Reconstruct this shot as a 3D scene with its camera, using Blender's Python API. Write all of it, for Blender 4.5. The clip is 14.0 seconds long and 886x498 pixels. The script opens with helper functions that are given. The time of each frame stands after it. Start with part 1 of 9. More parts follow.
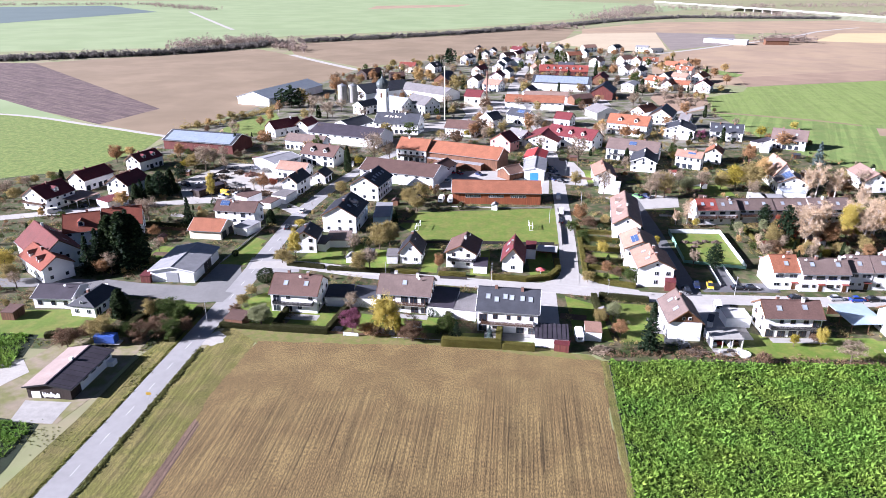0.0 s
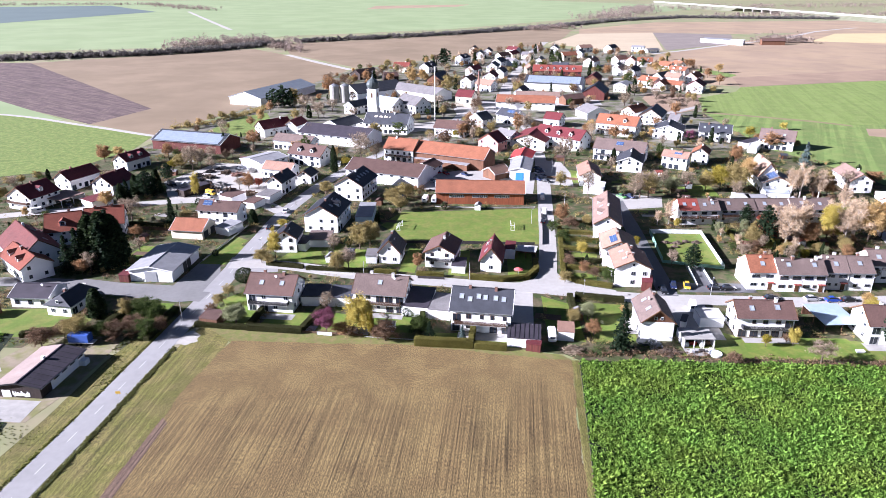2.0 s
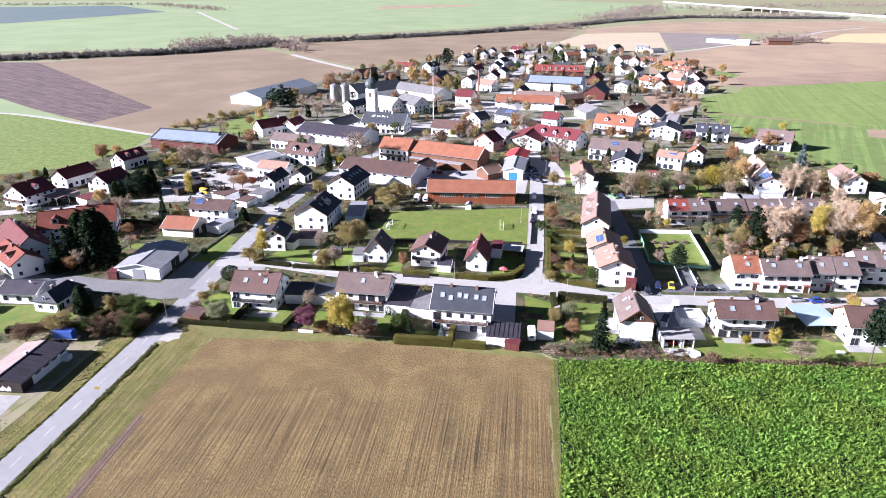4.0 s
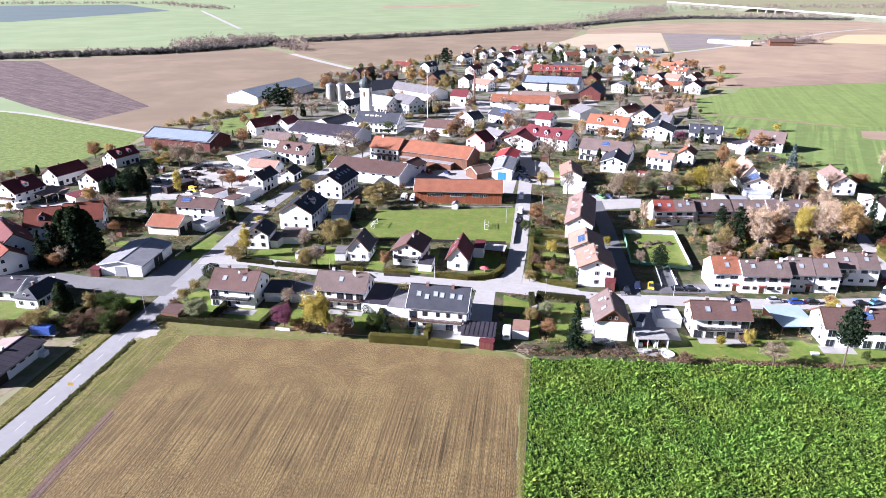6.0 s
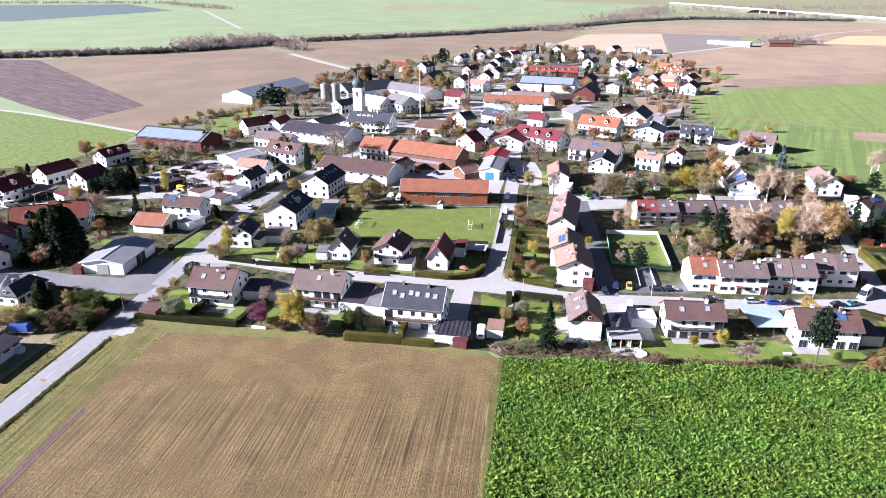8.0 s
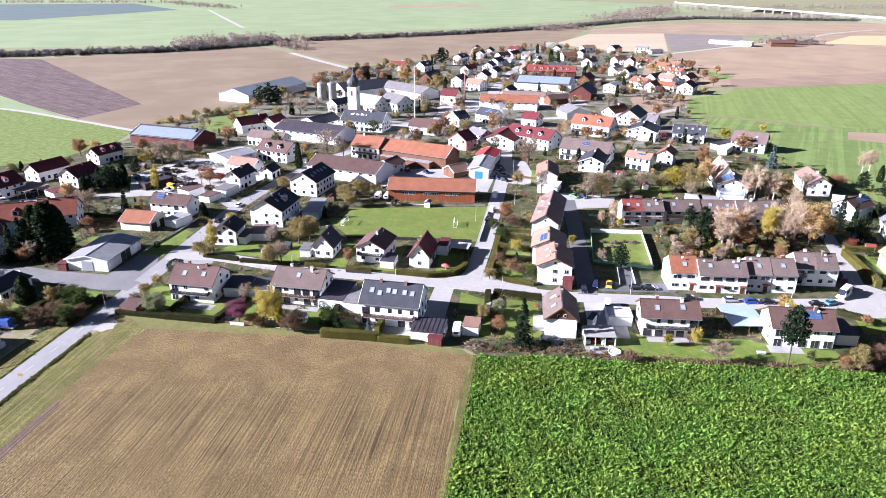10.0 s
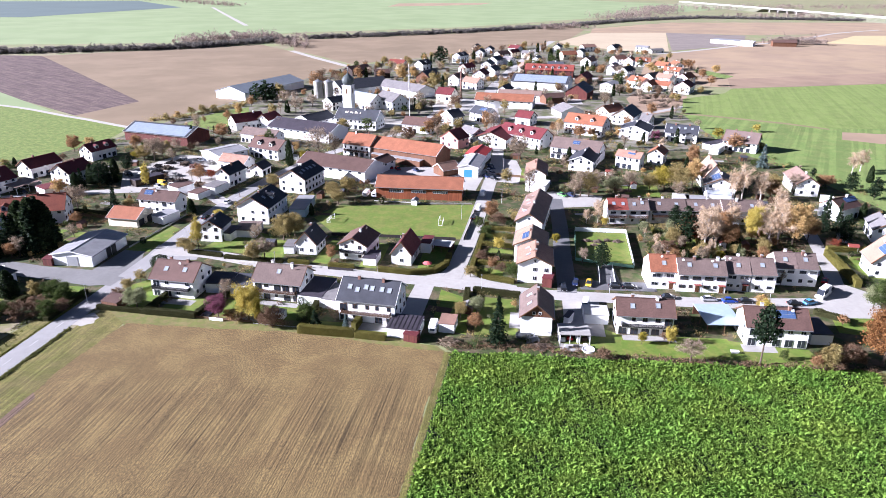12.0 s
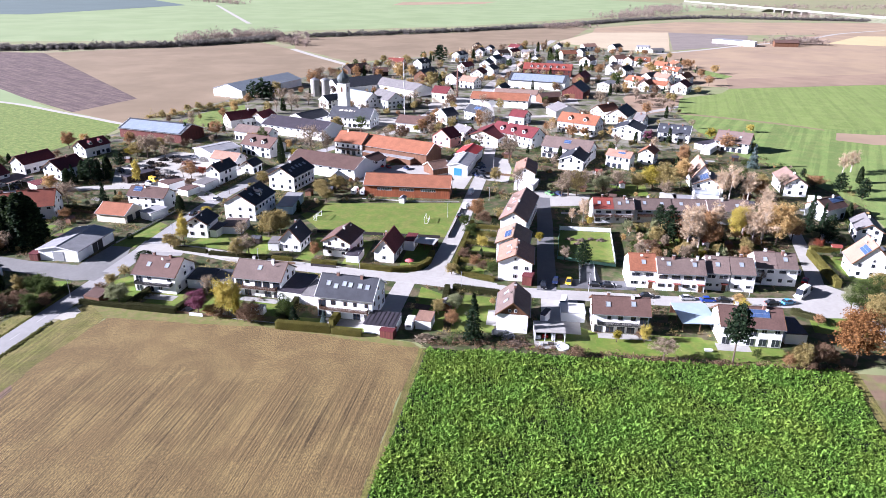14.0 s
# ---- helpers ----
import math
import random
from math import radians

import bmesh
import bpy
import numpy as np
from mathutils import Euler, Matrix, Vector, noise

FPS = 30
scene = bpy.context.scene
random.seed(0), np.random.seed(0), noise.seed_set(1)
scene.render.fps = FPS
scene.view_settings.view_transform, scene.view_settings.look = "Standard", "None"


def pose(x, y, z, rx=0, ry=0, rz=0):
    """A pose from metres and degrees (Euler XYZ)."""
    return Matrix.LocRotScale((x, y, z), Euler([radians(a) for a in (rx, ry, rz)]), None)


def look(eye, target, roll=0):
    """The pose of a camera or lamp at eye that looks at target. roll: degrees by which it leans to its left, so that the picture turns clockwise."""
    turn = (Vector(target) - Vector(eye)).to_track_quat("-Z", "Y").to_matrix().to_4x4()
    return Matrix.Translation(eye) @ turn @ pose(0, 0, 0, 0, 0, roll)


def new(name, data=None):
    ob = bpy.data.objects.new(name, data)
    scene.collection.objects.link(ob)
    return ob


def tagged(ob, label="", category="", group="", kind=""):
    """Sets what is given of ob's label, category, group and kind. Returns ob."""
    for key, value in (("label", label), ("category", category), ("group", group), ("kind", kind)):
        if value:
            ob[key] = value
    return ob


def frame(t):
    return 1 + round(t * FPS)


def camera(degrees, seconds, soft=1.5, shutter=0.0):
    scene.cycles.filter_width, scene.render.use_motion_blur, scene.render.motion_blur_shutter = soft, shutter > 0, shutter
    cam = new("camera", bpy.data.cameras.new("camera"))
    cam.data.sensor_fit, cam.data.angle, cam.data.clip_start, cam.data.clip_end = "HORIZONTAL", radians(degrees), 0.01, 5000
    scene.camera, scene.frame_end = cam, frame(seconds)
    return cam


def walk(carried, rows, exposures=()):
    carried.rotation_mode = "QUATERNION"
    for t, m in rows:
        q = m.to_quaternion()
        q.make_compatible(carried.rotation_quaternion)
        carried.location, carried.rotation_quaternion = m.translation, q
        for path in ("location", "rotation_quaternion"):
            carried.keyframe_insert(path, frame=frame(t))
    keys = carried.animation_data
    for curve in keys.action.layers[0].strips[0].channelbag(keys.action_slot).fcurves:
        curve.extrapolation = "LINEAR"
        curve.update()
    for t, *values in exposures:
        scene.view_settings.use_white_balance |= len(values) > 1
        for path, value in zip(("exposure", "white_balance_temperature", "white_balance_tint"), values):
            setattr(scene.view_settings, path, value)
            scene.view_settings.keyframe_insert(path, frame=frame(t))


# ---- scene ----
cam = camera(67.0, 14.0, soft=0.8)
PATH = [
    (0, (-0.794, 2.976, 83.542), (-0.746, 4.828, 82.789), -0.1),
    (0.5, (0.99, 2.851, 83.562), (1.036, 4.704, 82.809), -0.1),
    (1, (2.723, 2.777, 83.555), (2.77, 4.63, 82.802), -0.1),
    (1.5, (4.457, 2.632, 83.591), (4.504, 4.484, 82.838), -0.0),
    (2, (6.203, 2.388, 83.661), (6.247, 4.24, 82.908), -0.1),
    (2.5, (7.907, 2.111, 83.69), (7.945, 3.963, 82.938), -0.1),
    (5, (17.017, 1.222, 83.644), (17.024, 3.075, 82.89), -0.1),
    (5.5, (18.783, 1.101, 83.671), (18.788, 2.954, 82.917), -0.0),
    (6, (20.614, 0.884, 83.663), (20.616, 2.737, 82.909), 0.0),
    (6.5, (22.389, 0.661, 83.648), (22.389, 2.514, 82.895), 0.1),
    (7, (24.262, 0.515, 83.675), (24.259, 2.368, 82.921), 0.1),
    (7.5, (26.084, 0.316, 83.71), (26.078, 2.169, 82.956), 0.1),
    (8, (27.82, 0.149, 83.689), (27.811, 2.002, 82.936), 0.1),
    (10.5, (36.937, -1.128, 83.663), (36.907, 0.724, 82.908), 0.1),
    (11, (38.726, -1.348, 83.704), (38.692, 0.504, 82.948), 0.1),
    (11.5, (40.487, -1.583, 83.775), (40.45, 0.268, 83.018), 0.2),
    (12, (42.242, -1.835, 83.813), (42.202, 0.015, 83.055), 0.3),
    (12.5, (44.076, -2.131, 83.841), (44.032, -0.281, 83.082), 0.3),
    (13, (45.849, -2.415, 83.877), (45.801, -0.565, 83.118), 0.4),
    (13.5, (47.546, -2.689, 83.932), (47.495, -0.84, 83.173), 0.4),
    (14, (49.344, -2.949, 83.99), (49.289, -1.101, 83.229), 0.5),
]
walk(cam, [(t, look(eye, target, roll)) for t, eye, target, roll in PATH], exposures=[(0, 1.96, 5600, 25)])

# ---- sky and sun ----
world = bpy.data.worlds.new("world")
scene.world = world
world.use_nodes = True
wn = world.node_tree.nodes
sky_tex = wn.new("ShaderNodeTexSky")
sky_tex.sky_type = "NISHITA"
sky_tex.sun_disc = False
sky_tex.sun_elevation = radians(22)
sky_tex.sun_rotation = radians(261.6)
sky_tex.air_density = 0.7
sky_tex.dust_density = 0.5
wn["Background"].inputs["Strength"].default_value = 0.019
world.node_tree.links.new(sky_tex.outputs["Color"], wn["Background"].inputs["Color"])
sun_data = bpy.data.lights.new("sun", "SUN")
sun_data.energy = 5.0
sun_data.angle = radians(0.5)
sun_data.color = (1.0, 0.96, 0.9)
sun_ob = new("sun", sun_data)
sun_ob.matrix_world = look((-98.9, -14.5, 40.4), (0, 0, 0))

# ---- materials ----
MATS = {}


def mat(name, col, rough=0.85, var=0.25, scale=0.6, bump=0.0, bscale=6.0, metal=0.0, island=0.0, obvar=0.0, col2=None,
        stretch=(1, 1, 1), spec=0.3, fine=0.0):
    """Node material: base colour varied by two noises, by island and by object, with fine relief."""
    if name in MATS:
        return MATS[name]
    m = bpy.data.materials.new(name)
    m.use_nodes = True
    nt, n = m.node_tree, m.node_tree.nodes
    bs = n["Principled BSDF"]
    bs.inputs["Roughness"].default_value = rough
    bs.inputs["Metallic"].default_value = metal
    bs.inputs["Specular IOR Level"].default_value = spec
    pos = n.new("ShaderNodeNewGeometry")
    mp = n.new("ShaderNodeMapping")
    mp.inputs["Scale"].default_value = stretch
    nt.links.new(pos.outputs["Position"], mp.inputs["Vector"])
    n1 = n.new("ShaderNodeTexNoise")
    n1.inputs["Scale"].default_value = scale
    n1.inputs["Detail"].default_value = 5
    nt.links.new(mp.outputs["Vector"], n1.inputs["Vector"])
    n2 = n.new("ShaderNodeTexNoise")
    n2.inputs["Scale"].default_value = scale * 7.3
    n2.inputs["Detail"].default_value = 4
    nt.links.new(mp.outputs["Vector"], n2.inputs["Vector"])
    add = n.new("ShaderNodeMath")
    add.operation = "MULTIPLY_ADD"
    nt.links.new(n2.outputs["Fac"], add.inputs[0])
    add.inputs[1].default_value = 0.5 + fine
    nt.links.new(n1.outputs["Fac"], add.inputs[2])
    ramp = n.new("ShaderNodeMapRange")
    ramp.inputs["From Min"].default_value = 0.45
    ramp.inputs["From Max"].default_value = 1.05 + fine
    ramp.inputs["To Min"].default_value = 1 - var
    ramp.inputs["To Max"].default_value = 1 + var
    nt.links.new(add.outputs[0], ramp.inputs["Value"])
    last = ramp.outputs["Result"]
    if island:
        mr = n.new("ShaderNodeMapRange")
        mr.inputs["To Min"].default_value = 1 - island
        mr.inputs["To Max"].default_value = 1 + island
        nt.links.new(pos.outputs["Random Per Island"], mr.inputs["Value"])
        mu = n.new("ShaderNodeMath")
        mu.operation = "MULTIPLY"
        nt.links.new(last, mu.inputs[0])
        nt.links.new(mr.outputs["Result"], mu.inputs[1])
        last = mu.outputs[0]
    if obvar:
        oi = n.new("ShaderNodeObjectInfo")
        mr = n.new("ShaderNodeMapRange")
        mr.inputs["To Min"].default_value = 1 - obvar
        mr.inputs["To Max"].default_value = 1 + obvar
        nt.links.new(oi.outputs["Random"], mr.inputs["Value"])
        mu = n.new("ShaderNodeMath")
        mu.operation = "MULTIPLY"
        nt.links.new(last, mu.inputs[0])
        nt.links.new(mr.outputs["Result"], mu.inputs[1])
        last = mu.outputs[0]
    if col2:
        mx = n.new("ShaderNodeMix")
        mx.data_type = "RGBA"
        mx.inputs["A"].default_value = (*col, 1)
        mx.inputs["B"].default_value = (*col2, 1)
        n3 = n.new("ShaderNodeTexNoise")
        n3.inputs["Scale"].default_value = scale * 2.1
        n3.inputs["Detail"].default_value = 6
        nt.links.new(mp.outputs["Vector"], n3.inputs["Vector"])
        st = n.new("ShaderNodeMapRange")
        st.inputs["From Min"].default_value = 0.42
        st.inputs["From Max"].default_value = 0.6
        if island:
            nt.links.new(pos.outputs["Random Per Island"], st.inputs["Value"])
            st.inputs["From Min"].default_value = 0.0
            st.inputs["From Max"].default_value = 1.0
        else:
            nt.links.new(n3.outputs["Fac"], st.inputs["Value"])
        nt.links.new(st.outputs["Result"], mx.inputs["Factor"])
        base = mx.outputs["Result"]
    else:
        rgb = n.new("ShaderNodeRGB")
        rgb.outputs[0].default_value = (*col, 1)
        base = rgb.outputs[0]
    hsv = n.new("ShaderNodeHueSaturation")
    nt.links.new(base, hsv.inputs["Color"])
    nt.links.new(last, hsv.inputs["Value"])
    nt.links.new(hsv.outputs["Color"], bs.inputs["Base Color"])
    if bump:
        bn = n.new("ShaderNodeTexNoise")
        bn.inputs["Scale"].default_value = bscale
        bn.inputs["Detail"].default_value = 4
        nt.links.new(mp.outputs["Vector"], bn.inputs["Vector"])
        bp = n.new("ShaderNodeBump")
        bp.inputs["Strength"].default_value = bump
        bp.inputs["Distance"].default_value = 0.1
        nt.links.new(bn.outputs["Fac"], bp.inputs["Height"])
        nt.links.new(bp.outputs["Normal"], bs.inputs["Normal"])
    MATS[name] = m
    return m


def rows_mat(name, col, col2, turn, width, rough=0.95, var=0.2, scale=0.06, strength=0.5, bump=0.3, grain=0.3, until=None, deep=0.9, along=0.022):
    """Field soil or turf with drilled rows that run along the direction turn (degrees from +y towards +x)."""
    m = mat(name, col, rough, var, scale, bump, 2.5, col2=col2, fine=0.4)
    nt, n = m.node_tree, m.node_tree.nodes
    pos = [k for k in n if k.type == "NEW_GEOMETRY"][0]
    mp = n.new("ShaderNodeMapping")
    mp.inputs["Rotation"].default_value = (0, 0, radians(turn))
    nt.links.new(pos.outputs["Position"], mp.inputs["Vector"])
    total = None
    for w, low, high, dark, light in ((width, 0.42, 0.56, 0.62, 0.34), (width * 1.6, 0.32, 0.39, deep, 0.0)):
        wv = n.new("ShaderNodeTexNoise")
        wv.noise_dimensions = "2D"
        wv.inputs["Scale"].default_value = 1.0
        wv.inputs["Detail"].default_value = 3
        sq = n.new("ShaderNodeMapping")
        sq.inputs["Scale"].default_value = (1 / w, along, 1)
        nt.links.new(mp.outputs["Vector"], sq.inputs["Vector"])
        nt.links.new(sq.outputs["Vector"], wv.inputs["Vector"])
        mr = n.new("ShaderNodeMapRange")
        mr.inputs["From Min"].default_value = low
        mr.inputs["From Max"].default_value = high
        mr.inputs["To Min"].default_value = 1 - strength * dark
        mr.inputs["To Max"].default_value = 1 + strength * light
        nt.links.new(wv.outputs["Fac"], mr.inputs["Value"])
        if total is None:
            total = mr.outputs["Result"]
        else:
            mu = n.new("ShaderNodeMath")
            mu.operation = "MULTIPLY"
            nt.links.new(total, mu.inputs[0])
            nt.links.new(mr.outputs["Result"], mu.inputs[1])
            total = mu.outputs[0]
    if until:  # the headland is worked crosswise and shows no rows
        sep = n.new("ShaderNodeSeparateXYZ")
        nt.links.new(pos.outputs["Position"], sep.inputs["Vector"])
        wob = n.new("ShaderNodeTexNoise")
        wob.inputs["Scale"].default_value = 0.12
        wob.inputs["Detail"].default_value = 4
        nt.links.new(pos.outputs["Position"], wob.inputs["Vector"])
        ma = n.new("ShaderNodeMath")
        ma.operation = "MULTIPLY_ADD"
        nt.links.new(wob.outputs["Fac"], ma.inputs[0])
        ma.inputs[1].default_value = 34.0
        nt.links.new(sep.outputs["Y"], ma.inputs[2])
        fade = n.new("ShaderNodeMapRange")
        fade.inputs["From Min"].default_value = until + 5
        fade.inputs["From Max"].default_value = until + 32
        nt.links.new(ma.outputs[0], fade.inputs["Value"])
        mixf = n.new("ShaderNodeMix")
        nt.links.new(fade.outputs["Result"], mixf.inputs["Factor"])
        nt.links.new(total, mixf.inputs["A"])
        mixf.inputs["B"].default_value = 1.04
        total = mixf.outputs["Result"]
    clod = n.new("ShaderNodeTexNoise")
    clod.inputs["Scale"].default_value = 3.2
    clod.inputs["Detail"].default_value = 5
    clod.inputs["Roughness"].default_value = 0.72
    sq = n.new("ShaderNodeMapping")
    sq.inputs["Scale"].default_value = (1.8, 0.5, 1)
    nt.links.new(mp.outputs["Vector"], sq.inputs["Vector"])
    nt.links.new(sq.outputs["Vector"], clod.inputs["Vector"])
    mr = n.new("ShaderNodeMapRange")
    mr.inputs["From Min"].default_value = 0.4
    mr.inputs["From Max"].default_value = 0.6
    mr.inputs["To Min"].default_value = 1 - grain
    mr.inputs["To Max"].default_value = 1 + grain
    nt.links.new(clod.outputs["Fac"], mr.inputs["Value"])
    mu = n.new("ShaderNodeMath")
    mu.operation = "MULTIPLY"
    nt.links.new(total, mu.inputs[0])
    nt.links.new(mr.outputs["Result"], mu.inputs[1])
    total = mu.outputs[0]
    hsv = [k for k in n if k.type == "HUE_SAT"][0]
    old = hsv.inputs["Value"].links[0].from_socket
    mu = n.new("ShaderNodeMath")
    mu.operation = "MULTIPLY"
    nt.links.new(old, mu.inputs[0])
    nt.links.new(total, mu.inputs[1])
    nt.links.new(mu.outputs[0], hsv.inputs["Value"])
    return m


ROOF = {
    "brown": mat("roof_brown", (0.0936, 0.0546, 0.0452), 0.8, 0.42, 0.35, 0.5, 9, obvar=0.15, fine=0.7),
    "taupe": mat("roof_taupe", (0.133, 0.0975, 0.0858), 0.85, 0.42, 0.35, 0.5, 9, obvar=0.15, fine=0.7),
    "taupe2": mat("roof_weathered", (0.195, 0.133, 0.109), 0.85, 0.42, 0.35, 0.5, 9, obvar=0.1, fine=0.7),
    "slate": mat("roof_slate", (0.043, 0.046, 0.056), 0.75, 0.25, 0.5, 0.4, 9, obvar=0.15),
    "slate2": mat("roof_tar_panels", (0.0429, 0.0367, 0.0468), 0.6, 0.3, 0.3, 0.3, 4),
    "black": mat("roof_black", (0.0172, 0.0179, 0.0234), 0.5, 0.3, 0.6, 0.4, 9),
    "grey": mat("roof_grey", (0.148, 0.14, 0.14), 0.85, 0.42, 0.35, 0.4, 8, obvar=0.15, fine=0.7),
    "metal": mat("roof_sheet", (0.257, 0.257, 0.265), 0.5, 0.2, 0.4, 0.2, 5, obvar=0.1),
    "pale_metal": mat("roof_pale_sheet", (0.25, 0.28, 0.31), 0.5, 0.15, 0.3, 0.2, 5),
    "terra": mat("roof_terracotta", (0.222, 0.086, 0.047), 0.85, 0.42, 0.35, 0.5, 9, obvar=0.12, fine=0.7),
    "terra2": mat("roof_pale_terracotta", (0.254, 0.151, 0.111), 0.85, 0.42, 0.35, 0.5, 9, obvar=0.1, fine=0.7),
    "terra3": mat("roof_faded_terracotta", (0.275, 0.187, 0.137), 0.85, 0.42, 0.35, 0.5, 9, obvar=0.1, fine=0.7),
    "red": mat("roof_red", (0.195, 0.0468, 0.0351), 0.8, 0.42, 0.35, 0.5, 9, obvar=0.12, fine=0.7),
    "brick": mat("roof_brick_red", (0.16, 0.043, 0.024), 0.85, 0.42, 0.35, 0.5, 9, obvar=0.12, fine=0.7),
    "crimson": mat("roof_crimson", (0.1, 0.024, 0.02), 0.8, 0.42, 0.35, 0.5, 9, obvar=0.12, fine=0.7),
    "maroon": mat("roof_maroon", (0.109, 0.0218, 0.025), 0.8, 0.42, 0.35, 0.5, 9, obvar=0.15, fine=0.7),
    "pink": mat("roof_red_sheet", (0.468, 0.0546, 0.0468), 0.5, 0.15, 0.4, 0.2, 5),
}
WALL = {
    "white": mat("render_white", (0.8, 0.8, 0.79), 0.9, 0.06, 0.35, 0.15, 12, obvar=0.05),
    "cream": mat("render_cream", (0.74, 0.66, 0.52), 0.9, 0.08, 0.35, 0.15, 12, obvar=0.05),
    "pinkwall": mat("render_pink", (0.62, 0.3, 0.27), 0.9, 0.08, 0.35, 0.15, 12),
    "panel": mat("wall_panel", (0.8, 0.81, 0.81), 0.6, 0.07, 0.3, 0.1, 6),
    "wood": mat("boards_red_brown", (0.235, 0.072, 0.03), 0.8, 0.4, 1.2, 0.5, 4, stretch=(2.2, 2.2, 0.15)),
    "redwood": mat("boards_maroon", (0.1, 0.028, 0.022), 0.8, 0.4, 1.2, 0.5, 4, stretch=(2.2, 2.2, 0.15)),
    "darkwood": mat("boards_dark", (0.032, 0.022, 0.018), 0.8, 0.4, 1.2, 0.5, 4, stretch=(2.2, 2.2, 0.15)),
    "brownwood": mat("boards_brown", (0.13, 0.062, 0.035), 0.8, 0.4, 1.2, 0.5, 4, stretch=(2.2, 2.2, 0.15)),
}
M_FRAME = mat("window_frame_white", (0.75, 0.75, 0.74), 0.5, 0.04)
M_FRAME_D = mat("window_frame_brown", (0.12, 0.06, 0.03), 0.5, 0.1)
M_GLASS = mat("window_glass", (0.025, 0.03, 0.04), 0.08, 0.3, 0.2, spec=0.6)
# pane colour is pale blue to paint the sky mirrored in the glass
M_SKYGLASS = mat("skylight_glass", (0.3, 0.34, 0.39), 0.08, 0.2, 0.3, spec=0.7)
M_SOLAR = mat("solar_cells", (0.06, 0.1, 0.2), 0.15, 0.2, 0.5, spec=0.7)
# large arrays: the reflected sky is part of this pale base colour
M_SOLARB = mat("solar_cells_pale", (0.22, 0.26, 0.32), 0.35, 0.15, 0.4, spec=0.7)
M_SOLARF = mat("solar_frame", (0.4, 0.42, 0.45), 0.4, 0.1, metal=0.6)
M_ZINC = mat("zinc", (0.3, 0.31, 0.32), 0.45, 0.1, metal=0.5)
M_BRICK = mat("chimney_brick", (0.2, 0.11, 0.085), 0.9, 0.3, 3)
M_CONC = mat("concrete", (0.31, 0.3, 0.28), 0.9, 0.2, 0.5, 0.2)
M_BALC = {"black": mat("balcony_black", (0.02, 0.02, 0.022), 0.6, 0.2), "brown": mat("balcony_brown", (0.07, 0.035, 0.02), 0.7, 0.3, 2)}
M_DOOR = mat("door_brown", (0.1, 0.045, 0.02), 0.6, 0.2, 2)
M_GATE = mat("gate_blue", (0.05, 0.22, 0.6), 0.5, 0.1)
M_GATEG = mat("gate_grey", (0.3, 0.31, 0.32), 0.5, 0.1)
M_ASPHALT = mat("asphalt_pale", (0.273, 0.268, 0.264), 0.9, 0.16, 0.08, 0.3, 12, fine=0.3)
M_ASPH2 = mat("asphalt_village", (0.352, 0.339, 0.317), 0.9, 0.16, 0.1, 0.3, 12, fine=0.3)
M_KERB = mat("kerb_stone", (0.37, 0.361, 0.343), 0.9, 0.15, 1.0, 0.2)
M_GRAVEL = mat("gravel_pale", (0.37, 0.352, 0.317), 0.95, 0.2, 0.25, 0.5, 6, fine=0.4)
M_LINE = mat("road_paint", (0.55, 0.55, 0.53), 0.7, 0.15, 0.8)
M_LAWN = mat("lawn", (0.105, 0.155, 0.0215), 0.95, 0.3, 0.12, 0.6, 5, col2=(0.145, 0.165, 0.034), fine=0.5)
M_TRUNK = mat("bark", (0.1, 0.075, 0.055), 0.95, 0.3, 2.0, 0.5)
M_TRUNKW = mat("bark_birch", (0.45, 0.41, 0.37), 0.9, 0.3, 2.0, 0.4)

# ---- helpers for meshes ----
def mesh_ob(name, verts, faces, material, parent=None, smooth=False):
    me = bpy.data.meshes.new(name)
    me.from_pydata([tuple(v) for v in verts], [], [tuple(f) for f in faces])
    me.materials.append(material)
    me.update()
    ob = new(name, me)
    if parent is not None:
        ob.parent = parent
    return ob


def part(name, bm, material, parent, label=""):
    me = bpy.data.meshes.new(name)
    bmesh.ops.recalc_face_normals(bm, faces=bm.faces)
    bm.to_mesh(me)
    bm.free()
    me.materials.append(material)
    ob = new(name, me)
    ob.parent = parent
    return tagged(ob, label)


def box(bm, x0, y0, z0, x1, y1, z1, m=None):
    vs = [bm.verts.new(Vector(p) if m is None else m @ Vector(p)) for p in
          ((x0, y0, z0), (x1, y0, z0), (x1, y1, z0), (x0, y1, z0), (x0, y0, z1), (x1, y0, z1), (x1, y1, z1), (x0, y1, z1))]
    for f in ((0, 3, 2, 1), (4, 5, 6, 7), (0, 1, 5, 4), (1, 2, 6, 5), (2, 3, 7, 6), (3, 0, 4, 7)):
        bm.faces.new([vs[i] for i in f])
    return vs


CACHE = {}


def shared(name, data_name, build, material, parent, at):
    """An object on mesh data that alike pieces share."""
    if data_name not in CACHE:
        bm = bmesh.new()
        build(bm)
        bmesh.ops.recalc_face_normals(bm, faces=bm.faces)
        me = bpy.data.meshes.new(data_name)
        bm.to_mesh(me)
        bm.free()
        me.materials.append(material)
        CACHE[data_name] = me
    ob = new(name, CACHE[data_name])
    ob.parent = parent
    ob.matrix_local = at
    return ob


def thing(name, x, y, rot=0, z=0, label="", category="", group=""):
    ob = new(name)
    ob.matrix_world = pose(x, y, z, 0, 0, rot)
    ob.empty_display_size = 0.5
    return tagged(ob, label, category, group)


